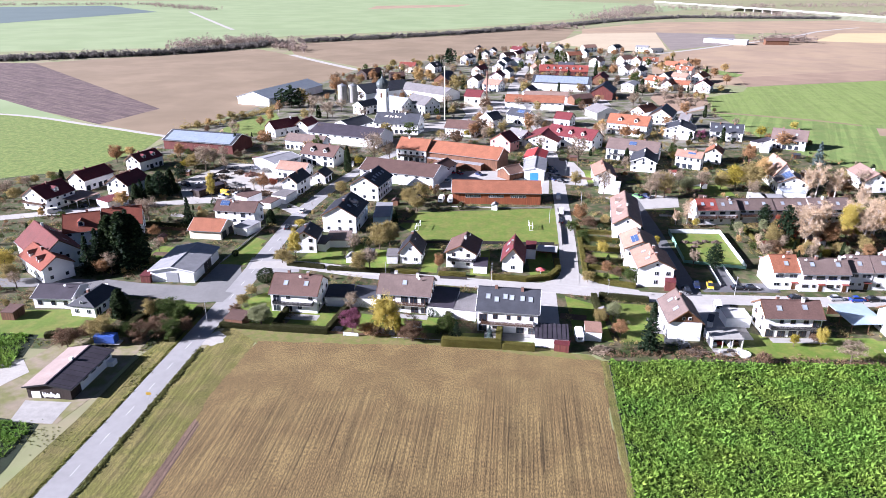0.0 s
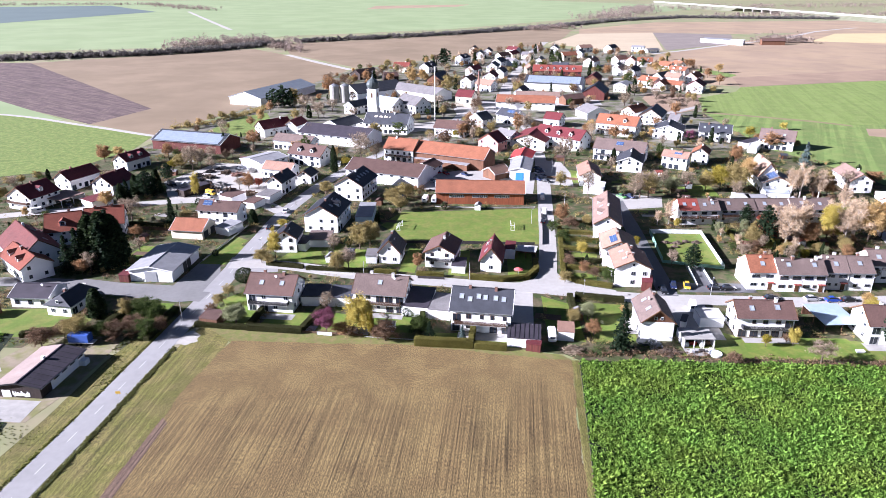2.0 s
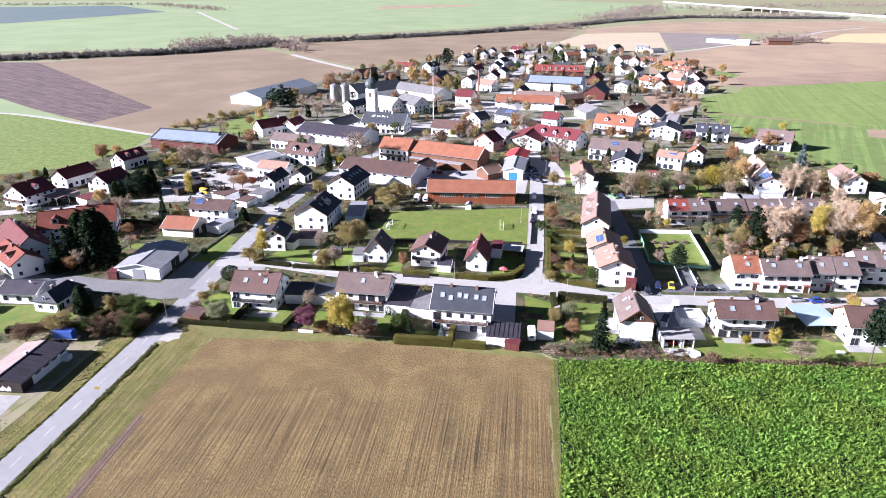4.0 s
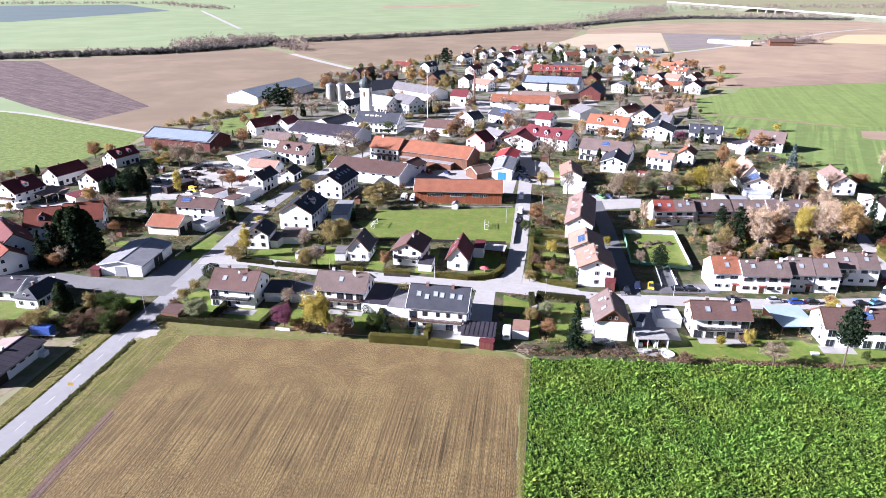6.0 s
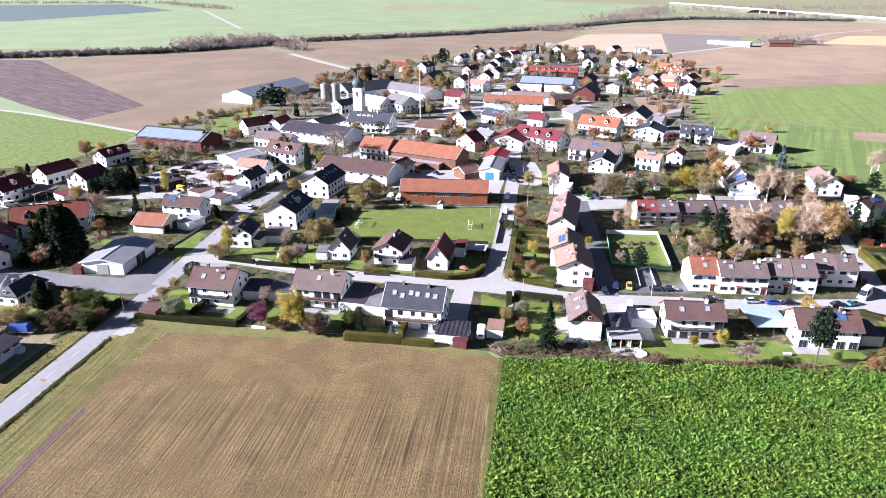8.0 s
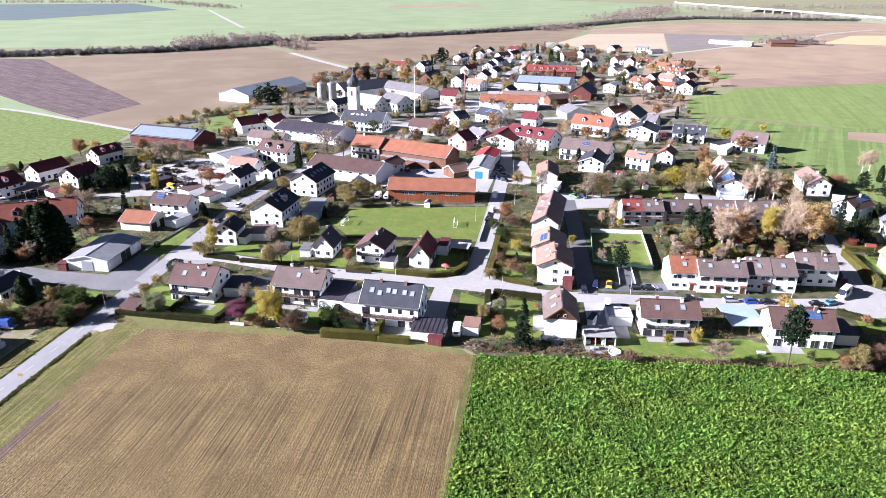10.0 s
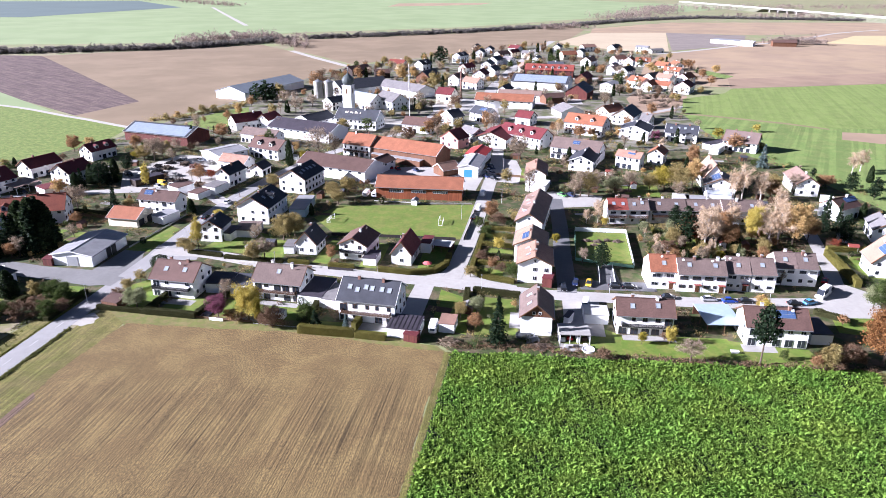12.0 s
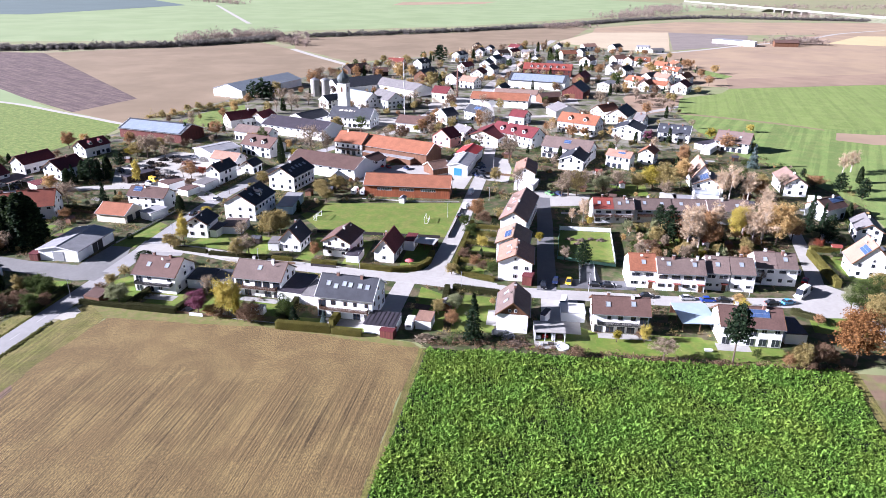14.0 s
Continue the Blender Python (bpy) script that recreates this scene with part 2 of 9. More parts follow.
# ---- ground and fields ----
def sheet(name, pts, z, material, label, category="field", ragged=0.0):
    """A flat patch of land with a skirt that goes into the ground; ragged makes its outline uneven."""
    if ragged:
        rn, line = random.Random(len(name)), []
        for (x0, y0), (x1, y1) in zip(pts, pts[1:] + pts[:1]):
            ln = math.hypot(x1 - x0, y1 - y0)
            k = max(1, int(ln / 0.7))
            for i in range(k):
                d = 0 if i == 0 else ragged * (rn.uniform(-0.6, 0.6) + 0.7 * math.sin(i * 0.35) + 0.5 * math.sin(i * 0.13))
                line.append((x0 + (x1 - x0) * i / k - (y1 - y0) / ln * d, y0 + (y1 - y0) * i / k + (x1 - x0) / ln * d))
        pts = line
    bm = bmesh.new()
    top = [bm.verts.new((x, y, z)) for x, y in pts]
    low = [bm.verts.new((x, y, -0.05)) for x, y in pts]
    bm.faces.new(top)
    for i in range(len(pts)):
        j = (i + 1) % len(pts)
        bm.faces.new((top[i], top[j], low[j], low[i]))
    bmesh.ops.recalc_face_normals(bm, faces=bm.faces)
    bmesh.ops.triangulate(bm, faces=[f for f in bm.faces if len(f.verts) > 4])
    me = bpy.data.meshes.new(name)
    bm.to_mesh(me)
    bm.free()
    me.materials.append(material)
    return tagged(new(name, me), label, category, kind="structure")


M_GROUND = mat("meadow_ground", (0.2, 0.22, 0.1), 0.95, 0.25, 0.02, 0.4, 3, col2=(0.24, 0.21, 0.13), fine=0.5)
M_GARDEN = mat("garden_ground", (0.042, 0.06, 0.015), 0.95, 0.5, 0.14, 0.7, 3, col2=(0.105, 0.085, 0.048), fine=0.7)
M_YARDS = mat("village_yards", (0.18, 0.165, 0.135), 0.95, 0.4, 0.06, 0.4, 3, col2=(0.085, 0.095, 0.04), fine=0.7)
bm = bmesh.new()
bmesh.ops.create_grid(bm, x_segments=4, y_segments=4, size=4700)
me = bpy.data.meshes.new("ground")
bm.to_mesh(me)
bm.free()
me.materials.append(M_GROUND)
tagged(new("ground", me), "flat grassy ground reaching to the horizon", "ground", kind="structure")

M_STUBBLE = rows_mat("stubble_soil", (0.138, 0.094, 0.038), (0.17, 0.12, 0.048), 7.5, 0.27, strength=0.5, var=0.14, grain=0.55, until=124)
M_PLOUGH = rows_mat("ploughed_dark", (0.108, 0.0747, 0.0706), (0.133, 0.0954, 0.083), -52, 2.0, strength=0.35, deep=0.2)
M_TAN = mat("harrowed_tan", (0.199, 0.149, 0.0941), 0.95, 0.14, 0.01, col2=(0.232, 0.174, 0.112), fine=0.2)
M_TANP = mat("harrowed_rose", (0.275, 0.2, 0.135), 0.95, 0.14, 0.01, col2=(0.32, 0.235, 0.15), fine=0.2)
M_BEIGE = mat("stubble_beige", (0.415, 0.34, 0.232), 0.95, 0.1, 0.02, fine=0.2)
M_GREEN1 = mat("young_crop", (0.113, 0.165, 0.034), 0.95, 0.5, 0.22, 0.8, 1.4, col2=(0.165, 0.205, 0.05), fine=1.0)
# paler, greyer green than M_GREEN1, with distance haze mixed into the colour
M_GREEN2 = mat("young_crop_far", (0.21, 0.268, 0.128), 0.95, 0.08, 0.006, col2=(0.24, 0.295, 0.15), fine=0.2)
M_GREEN3 = rows_mat("meadow_strips", (0.15, 0.207, 0.05), (0.17, 0.222, 0.06), 17.5, 3.4, strength=0.12, var=0.14, grain=0.2, deep=0.5, along=0.005)
M_GREEN4 = rows_mat("mown_strips", (0.135, 0.2, 0.05), (0.165, 0.215, 0.06), 28, 3.4, strength=0.24, var=0.14, grain=0.2, deep=0.2, along=0.006)
M_BANK = mat("embankment_grass", (0.17, 0.17, 0.115), 0.95, 0.25, 0.03, col2=(0.13, 0.14, 0.085), fine=0.4)
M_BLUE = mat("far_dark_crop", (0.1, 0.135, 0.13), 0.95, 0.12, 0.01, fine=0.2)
M_VERGE = rows_mat("verge_grass", (0.118, 0.113, 0.026), (0.155, 0.132, 0.042), 6.2, 0.75, scale=0.1, strength=0.32, var=0.25, bump=0.6, grain=0.5)
# soil taken near black so its colour carries the shade between the leaves
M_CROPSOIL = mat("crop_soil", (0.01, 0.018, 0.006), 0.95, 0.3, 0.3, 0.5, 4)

sheet("field_stubble", [(-68.1, -60), (-52.5, 85), (-47.5, 128), (-43, 149), (0, 146), (39.5, 137.5), (33, 91), (9.6, -60)], 0.03, M_STUBBLE, "harvested brown field with drilled rows", "field", 0.3)
sheet("field_stubble_edge", [(-68.1, -60), (-52.5, 85), (-48.6, 118), (-47.0, 116), (-50.0, 85), (-65.2, -60)], 0.034, rows_mat("stubble_edge_soil", (0.115, 0.075, 0.055), (0.135, 0.09, 0.062), 6.2, 0.55, strength=0.5, var=0.14, grain=0.36), "strip of reddish brown soil at the field edge", "field")
sheet("verge_west", [(-94, -60), (-83, -60), (-70, 96), (-66.6, 118), (-64.2, 136), (-60.6, 162), (-64, 162), (-70, 140), (-72.6, 118), (-77, 96)], 0.031, M_VERGE, "grass verge between road and yard", "verge")
sheet("field_verge", [(-74.2, -60), (-62.2, 95), (-57.5, 135), (-52.5, 158), (-43.6, 149), (-44.5, 128), (-49.5, 85), (-65, -60)], 0.022, M_VERGE, "uneven grass verge along the road and the field", "verge")
M_HEADLAND = mat("headland_grass", (0.13, 0.14, 0.035), 0.95, 0.35, 0.25, 0.6, 4, col2=(0.165, 0.14, 0.055), fine=0.6)
sheet("field_verge_back", [(-52.5, 158), (0, 152), (38, 140), (40, 137), (40, 134), (38, 134.5), (0, 143), (-40, 146), (-43.6, 149)], 0.021, M_HEADLAND, "ragged grass edge before the garden hedges", "verge", 0.3)
sheet("field_border", [(9.7, -60), (33.1, 91), (39.6, 137.6), (41.4, 137.6), (34.4, 91), (12.1, -60)], 0.026, M_VERGE, "narrow weedy strip between two fields", "verge")
sheet("field_crop_soil", [(12.2, -60), (34.5, 91), (41.5, 137.5), (138.5, 131.5), (133.5, 104), (103, -60)], 0.03, M_CROPSOIL, "soil of the green crop field, darkened as leaf shade", "field")
sheet("field_border_east", [(102.9, -60), (105.3, -60), (135.8, 104), (140.8, 131.2), (138.2, 131.8), (133.3, 104)], 0.028, M_VERGE, "grass strip beside the crop field", "verge")
sheet("field_orchard", [(105, -60), (135.5, 104), (140.5, 131), (260, 120), (240, -60)], 0.026, mat("orchard_soil", (0.16, 0.11, 0.07), 0.95, 0.3, 0.1, 0.5, 3, col2=(0.14, 0.14, 0.05)), "brown ground beside the crop field", "field")
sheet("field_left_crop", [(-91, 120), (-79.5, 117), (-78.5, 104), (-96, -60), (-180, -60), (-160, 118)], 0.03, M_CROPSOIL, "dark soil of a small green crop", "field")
sheet("field_left_back", [(-97, 143), (-99, 154), (-160, 160), (-160, 134)], 0.03, M_CROPSOIL, "soil of a green crop strip, darkened as leaf shade", "field")
sheet("field_west_green", [(-520, 590), (-320, 480), (-285, 459), (-202, 417), (-150, 386), (-148, 352), (-161, 313), (-192, 299), (-420, 270)], 0.05, M_GREEN1, "bright green field of young crop", "field")
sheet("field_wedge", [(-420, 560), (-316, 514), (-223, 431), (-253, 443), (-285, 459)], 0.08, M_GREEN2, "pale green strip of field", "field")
sheet("field_dark", [(-700, 640), (-310, 504), (-201, 418), (-183, 470), (-412, 742), (-720, 760)], 0.05, M_PLOUGH, "freshly ploughed dark brown field", "field")
sheet("field_tan", [(-412, 742), (-211, 884), (-155, 809), (-69, 674), (-92, 578), (-120, 463), (-150, 386), (-201, 418), (-183, 470)], 0.06, M_TAN, "wide harrowed light brown field", "field")
sheet("field_strip", [(-154, 821), (-186, 945), (-165, 962), (44, 1085), (236, 1245), (255, 1190), (200, 1000), (140, 905), (43, 789), (-64, 691)], 0.06, M_TAN, "light brown field behind the village", "field")
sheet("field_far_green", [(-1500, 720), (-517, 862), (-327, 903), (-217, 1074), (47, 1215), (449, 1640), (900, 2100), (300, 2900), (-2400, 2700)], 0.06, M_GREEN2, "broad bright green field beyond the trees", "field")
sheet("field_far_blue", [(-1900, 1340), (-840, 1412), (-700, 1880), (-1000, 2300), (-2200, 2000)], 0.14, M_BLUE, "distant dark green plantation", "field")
sheet("field_far_brown", [(-160, 2000), (100, 2150), (150, 2330), (-150, 2230)], 0.14, M_TANP, "distant brown strip of field", "field")
sheet("field_beige", [(169, 935), (248, 1106), (371, 1123), (296, 845), (239, 843)], 0.08, M_BEIGE, "pale stubble field", "field")
sheet("field_plantation", [(371, 1123), (300, 845), (420, 930), (480, 1080)], 0.08, mat("nursery_rows", (0.2, 0.17, 0.15), 0.95, 0.2, 0.05), "grey brown nursery field", "field")
sheet("field_east_brown", [(272, 797), (605, 1112), (980, 1350), (1100, 700), (397, 583), (255, 559), (200, 600), (230, 700)], 0.06, M_TANP, "wide reddish brown field", "field")
sheet("field_east_far", [(248, 1106), (270, 1204), (454, 1379), (946, 1427), (980, 1350), (605, 1112), (480, 1090), (371, 1123)], 0.07, M_TANP, "distant reddish brown field", "field")
sheet("field_east_yellow", [(540, 960), (650, 1090), (1000, 1100), (900, 800)], 0.1, mat("stubble_straw", (0.46, 0.37, 0.2), 0.95, 0.1, 0.02), "straw coloured field", "field")
sheet("field_east_green", [(191, 448), (208, 501), (248, 528), (262, 551), (324, 565), (397, 583), (900, 640), (620, 420), (287, 399), (263, 401), (246, 416), (221, 431)], 0.07, M_GREEN3, "green field with faint drill lines", "field")
sheet("field_east_meadow", [(190, 449), (221, 432), (246, 417), (263, 402), (287, 400), (620, 420), (560, 250), (230, 200), (192, 190), (208, 250), (200, 300), (186, 340), (186, 389)], 0.05, M_GREEN4, "striped green meadow", "field")
sheet("meadow_west", [(-112, 372), (-92, 388), (-90, 420), (-100, 452), (-112, 440), (-120, 416), (-122, 392)], 0.04, M_GREEN1, "small green meadow behind the timber barn", "meadow")
sheet("field_east_bare", [(256, 371), (266, 390), (287, 386), (420, 392), (400, 352), (272, 361)], 0.09, M_TANP, "bare brown strip in the meadow", "field")
sheet("field_path_east", [(190, 447), (221, 430), (246, 415), (263, 400), (262, 396), (244, 410.5), (219, 425.5), (188, 442)], 0.085, mat("path_dry_grass", (0.2, 0.17, 0.085), 0.95, 0.3, 0.1, fine=0.5), "trodden grass path along the green field", "path")
sheet("field_east_strip", [(262, 553), (279, 606), (343, 626), (446, 656), (960, 800), (1000, 684), (397, 584.5), (324, 566.5)], 0.075, mat("harrowed_strip", (0.235, 0.165, 0.115), 0.95, 0.16, 0.012, col2=(0.28, 0.2, 0.135), fine=0.2), "brown strip of field beside the green crop", "field")
sheet("field_east_weeds", [(277, 607), (264, 640), (268, 668), (279, 663), (291, 624)], 0.08, M_GREEN4, "wedge of pale green weeds at the village edge", "field")

sheet("garden_land", [(-135, 150), (-66, 145), (-54, 156), (2, 149), (39, 140.2), (41.6, 137.6), (138.8, 131.7), (160, 138), (190, 190), (208, 250), (200, 300), (186, 340), (-150, 340), (-200, 290), (-205, 235)], 0.004, M_GARDEN, "dark garden soil and grass between the houses", "garden")
sheet("village_land", [(-150, 340), (197, 340), (190, 400), (215, 520), (280, 640), (290, 770), (230, 830), (140, 905), (43, 789), (-66, 674), (-92, 578), (-120, 463)], 0.004, M_YARDS, "mixed yards, gravel and grass of the old village", "yard")

# ---- houses ----
def window(parent, w, h, at, frame_mat=None, far=False, near=True):
    fm = frame_mat or M_FRAME
    key = f"{w:.2f}_{h:.2f}_{fm.name}_{int(near)}"
    if far:
        def pane_far(bm):
            box(bm, -w / 2, -0.04, -h / 2, w / 2, 0.05, h / 2)
        return shared("window", "win_far_" + key, pane_far, M_GLASS, parent, at)

    def build(bm):
        box(bm, -w / 2, -0.07, -h / 2, w / 2, 0.05, h / 2)

    two = w > 1.0 and near
    pw = w / 2 - 0.11 if two else w - 0.16

    def pane(bm):
        box(bm, -pw / 2, -0.085, -h / 2 + 0.08, pw / 2, 0.02, h / 2 - 0.08)

    ob = shared("window", "win_" + key, build, fm, parent, at)
    for u in ((-w / 4 + 0.01, w / 4 - 0.01) if two else (0,)):
        shared("pane", "pane_" + key, pane, M_GLASS, ob, pose(u, 0, 0))
    return ob


def roof_mesh(L, W, he, hr, th, hip):
    """Gabled or hipped roof as one closed slab of thickness th."""
    bm = bmesh.new()
    k = hip * W / 2
    dz = th
    rows = []
    for drop in (0, dz):
        rows.append([bm.verts.new(p) for p in (
            (-L / 2, -W / 2, he - drop), (L / 2, -W / 2, he - drop), (L / 2, W / 2, he - drop), (-L / 2, W / 2, he - drop),
            (-L / 2 + k, 0, hr - drop), (L / 2 - k, 0, hr - drop))])
    for r in rows:
        bm.faces.new((r[0], r[1], r[5], r[4]))
        bm.faces.new((r[2], r[3], r[4], r[5]))
        if k > 0.01:
            bm.faces.new((r[1], r[2], r[5]))
            bm.faces.new((r[3], r[0], r[4]))
    a, b = rows
    ring = ((0, 1), (1, 2), (2, 3), (3, 0)) if k > 0.01 else ((0, 1), (1, 5), (5, 2), (2, 3), (3, 4), (4, 0))
    for i, j in ring:
        bm.faces.new((a[i], a[j], b[j], b[i]))
    return bm


def slope_pose(u, v, side, W, he, hr, lift=0.0):
    """Pose on the roof: u along the ridge, v from the eave (0) to the ridge (1); side -1 is the local -y slope."""
    p = math.atan2(hr - he, W / 2)
    m = pose(u, side * W / 2 * (1 - v), he + (hr - he) * v) @ pose(0, 0, 0, 0, 0, 0 if side < 0 else 180) @ pose(0, 0, 0, math.degrees(p))
    return m @ pose(0, 0, lift)


def house(x, y, rot, L, W, he, hr, roof="brown", wall="white", style="", hip=0, chim=0, sky=0, solar=0, dormer=0, balcony="",
          row=False, woodgable=False, group="", label="", name="house"):
    rnd = random.Random(int(x * 31 + y * 17))
    while rot > 135:
        rot -= 180
    while rot <= -45:
        rot += 180
    if not (-45 < rot <= 135):
        rot -= 180
    far = math.hypot(x - 24, y) > 262
    close = math.hypot(x - 24, y) < 205
    vfar = math.hypot(x - 24, y) > 470
    barnlike = style in ("shed", "barn", "darkshed", "woodbarn", "bigbarn", "garage")
    nm = {"shed": "hall", "barn": "barn", "woodbarn": "barn", "bigbarn": "barn", "darkshed": "shed", "garage": "garage"}.get(style, name)
    root = thing(nm, x, y, rot, 0, label or "white house with a tiled roof", nm, group)
    wm = WALL[{"shed": "panel", "barn": "brownwood", "woodbarn": "brownwood", "bigbarn": "wood", "darkshed": "darkwood"}.get(style, wall)]
    if "dark timber barn" in label:
        wm = WALL["darkwood"]
    if "dark red timber" in label or "dark brown timber" in label:
        wm = WALL["redwood"]
    rm = ROOF[roof]
    ov = 0.55 if not barnlike else 0.6
    vo = 0.0 if row else 0.45
    th = 0.24
    tanp = (hr - he) / (W / 2)
    bl, bw = L - 2 * vo, W - 2 * ov
    hw = he + ov * tanp - th
    ha = hr - th
    # walls
    bm = bmesh.new()
    ends = []
    for sx in (-1, 1):
        ax = sx * (bl / 2 - hip * W / 2 * 0.96 if hip else bl / 2)
        ends.append([bm.verts.new(p) for p in ((sx * bl / 2, -bw / 2, -0.1), (sx * bl / 2, bw / 2, -0.1), (sx * bl / 2, bw / 2, hw), (ax, 0, ha), (sx * bl / 2, -bw / 2, hw))])
    bm.faces.new(ends[0])
    bm.faces.new(ends[1])
    for i, j in ((0, 1), (1, 2), (2, 3), (3, 4), (4, 0)):
        bm.faces.new((ends[0][i], ends[0][j], ends[1][j], ends[1][i]))
    part("wall", bm, wm, root)
    part("roof", roof_mesh(L, W, he, hr, th, hip), rm, root)
    if woodgable:
        bm = bmesh.new()
        tri = [bm.verts.new(p) for p in ((-bl / 2 - 0.05, bw / 2, hw), (-bl / 2 - 0.05, 0, ha), (-bl / 2 - 0.05, -bw / 2, hw))]
        tri2 = [bm.verts.new((v.co.x + 0.08, v.co.y, v.co.z)) for v in tri]
        bm.faces.new(tri)
        bm.faces.new(tri2)
        for i in range(3):
            bm.faces.new((tri[i], tri[(i + 1) % 3], tri2[(i + 1) % 3], tri2[i]))
        part("gable_cladding", bm, WALL["brownwood"], root)
        for v in (-0.75, 0.75):
            window(root, 0.7, 0.8, pose(-bl / 2 - 0.06, v, hw + 1.0, 0, 0, -90))
    if style == "darkshed":
        bm = bmesh.new()
        box(bm, -bl / 2 + 3.5, -bw / 2 - 0.06, 0, bl / 2 + 0.05, -bw / 2 + 0.02, hw - 0.05)
        part("side_panel", bm, WALL["white"], root, "white rendered side wall")
        for i in range(4):
            window(root, 1.8, 0.7, pose(-bl / 2 + 5.4 + i * 2.9, -bw / 2 - 0.07, hw - 0.6), M_FRAME_D)
        nseam = 9
        for i in range(nseam):
            for side in (-1, 1):
                n = math.hypot(W / 2, hr - he)
                shared("roof_batten", f"batten_{n:.2f}", lambda b: box(b, -0.05, -n / 2, 0.0, 0.05, n / 2, 0.05), M_BALC["black"], root, slope_pose((i + 0.5) / nseam * L - L / 2, 0.5, side, W, he, hr))
        shared("roof_vent", "shed_vent", lambda b: box(b, -0.35, -0.35, -0.3, 0.35, 0.35, 0.7), M_FRAME, root, pose(0.1 * L, 0.4, hr))
        shared("water_tank", "shed_tank", lambda b: box(b, -0.9, -1.6, 0.0, 0.9, -0.1, 1.3), M_FRAME, root, pose(bl / 2 - 1.5, -bw / 2, 0))
        shared("gate", "shed_gate", lambda b: box(b, -1.0, -0.06, 0.1, 1.0, 0.04, 1.75), WALL["white"], root, pose(-bl / 2 - 0.01, 3.0, 0, 0, 0, -90))
        bm = bmesh.new()
        rw = random.Random(2)
        for k in range(14):  # worn white paint on the black boards
            box(bm, -1.95 + k * 0.28, -0.05, 0.25 + rw.uniform(0, 0.35), -1.7 + k * 0.28, 0.03, 1.35 + rw.uniform(-0.35, 0.35), pose(-bl / 2 - 0.01, -0.4, 0, 0, 0, -90))
        tagged(part("painted_boards", bm, WALL["white"], root, "boards with flaking white paint"), kind="stuff")
        # low sun on the west slope, put in as a thin pale overlay
        n = math.hypot(W / 2, hr - he)
        bm = bmesh.new()
        box(bm, -L / 2 + 0.05, -n / 2 + 0.05, 0.055, L / 2 - 0.05, n / 2 - 0.1, 0.075, slope_pose(0, 0.5, 1, W, he, hr))
        part("roof_felt", bm, mat("felt_pale", (0.3, 0.235, 0.21), 0.6, 0.2, 0.4, 0.2, 5), root, "pale overlay painted as the sunlit west roof slope")
    near = -1
    if style == "gable" or rot > 40:
        near = 1 if x > 24 else -1
    sa, ca = math.sin(radians(rot)), math.cos(radians(rot))

    def shown(nx, ny):
        """Whether a wall with this outward normal is turned towards the fields."""
        return not far or max((k - x) * nx + (0 - y) * ny for k in (0, 50)) > 0

    if far:
        near = -1 if (24 - x) * sa + y * ca > 0 else 1
    # gutters and verge boards
    if not vfar:
        for s in (-1, 1):
            bm = bmesh.new()
            box(bm, -L / 2, s * (W / 2 + 0.02), he - 0.2, L / 2, s * (W / 2 + 0.15), he - 0.06)
            part("gutter", bm, M_ZINC, root)
        if not row and not hip:
            for s in (-1, 1):
                bm = bmesh.new()
                n = math.hypot(W / 2, hr - he)
                for side in (-1, 1):
                    mm = slope_pose(s * (L / 2 + 0.02), 0.5, side, W, he, hr)
                    box(bm, -0.05, -n / 2, -0.27, 0.05, n / 2, 0.04, mm)
                part("verge_board", bm, M_BALC["black"] if style == "darkshed" else (M_FRAME_D if style in ("semi", "gable", "") and roof not in ("slate",) else M_FRAME), root)
        bm = bmesh.new()
        box(bm, -L / 2 + hip * W / 2, -0.16, hr - 0.05, L / 2 - hip * W / 2, 0.16, hr + 0.09)
        part("ridge_cap", bm, rm, root)
    # windows
    floors = 2 if he > 4.3 else 1
    fmat = M_FRAME_D if rnd.random() < 0.35 else M_FRAME
    if not barnlike:
        cols = max(2, int(bl / (2.7 if not vfar else 4.0)))
        for s in (-1, 1):
            if not shown(-s * sa, s * ca):
                continue
            if row and s == near and close:  # front of a terraced house: window bands above, door and window below
                for f, u, w, h, zc in ((1, -0.25, 2.3, 1.1, 4.35), (1, 0.25, 2.3, 1.1, 4.35), (0, -0.3, 1.7, 0.95, 1.75), (0, 0.04, 0.9, 0.9, 1.75)):
                    window(root, w, h, pose(u * bl, s * (bw / 2 + 0.01), zc, 0, 0, 0 if s < 0 else 180), fmat, far, close)
                for k in range(round(bl / 6.6)):
                    shared("front_door", "terrace_door", lambda b: box(b, -0.55, -0.07, 0, 0.55, 0.05, 2.1), M_DOOR, root, pose(0.32 * bl, s * (bw / 2 + 0.01), 0.12, 0, 0, 0 if s < 0 else 180))
                    shared("canopy", "terrace_canopy", lambda b: box(b, -0.95, -1.0, 2.3, 0.95, 0.05, 2.42), ROOF["red"] if roof == "terra" else M_CONC, root, pose(0.32 * bl, s * (bw / 2 + 0.01), 0.1, 0, 0, 0 if s < 0 else 180))
                continue
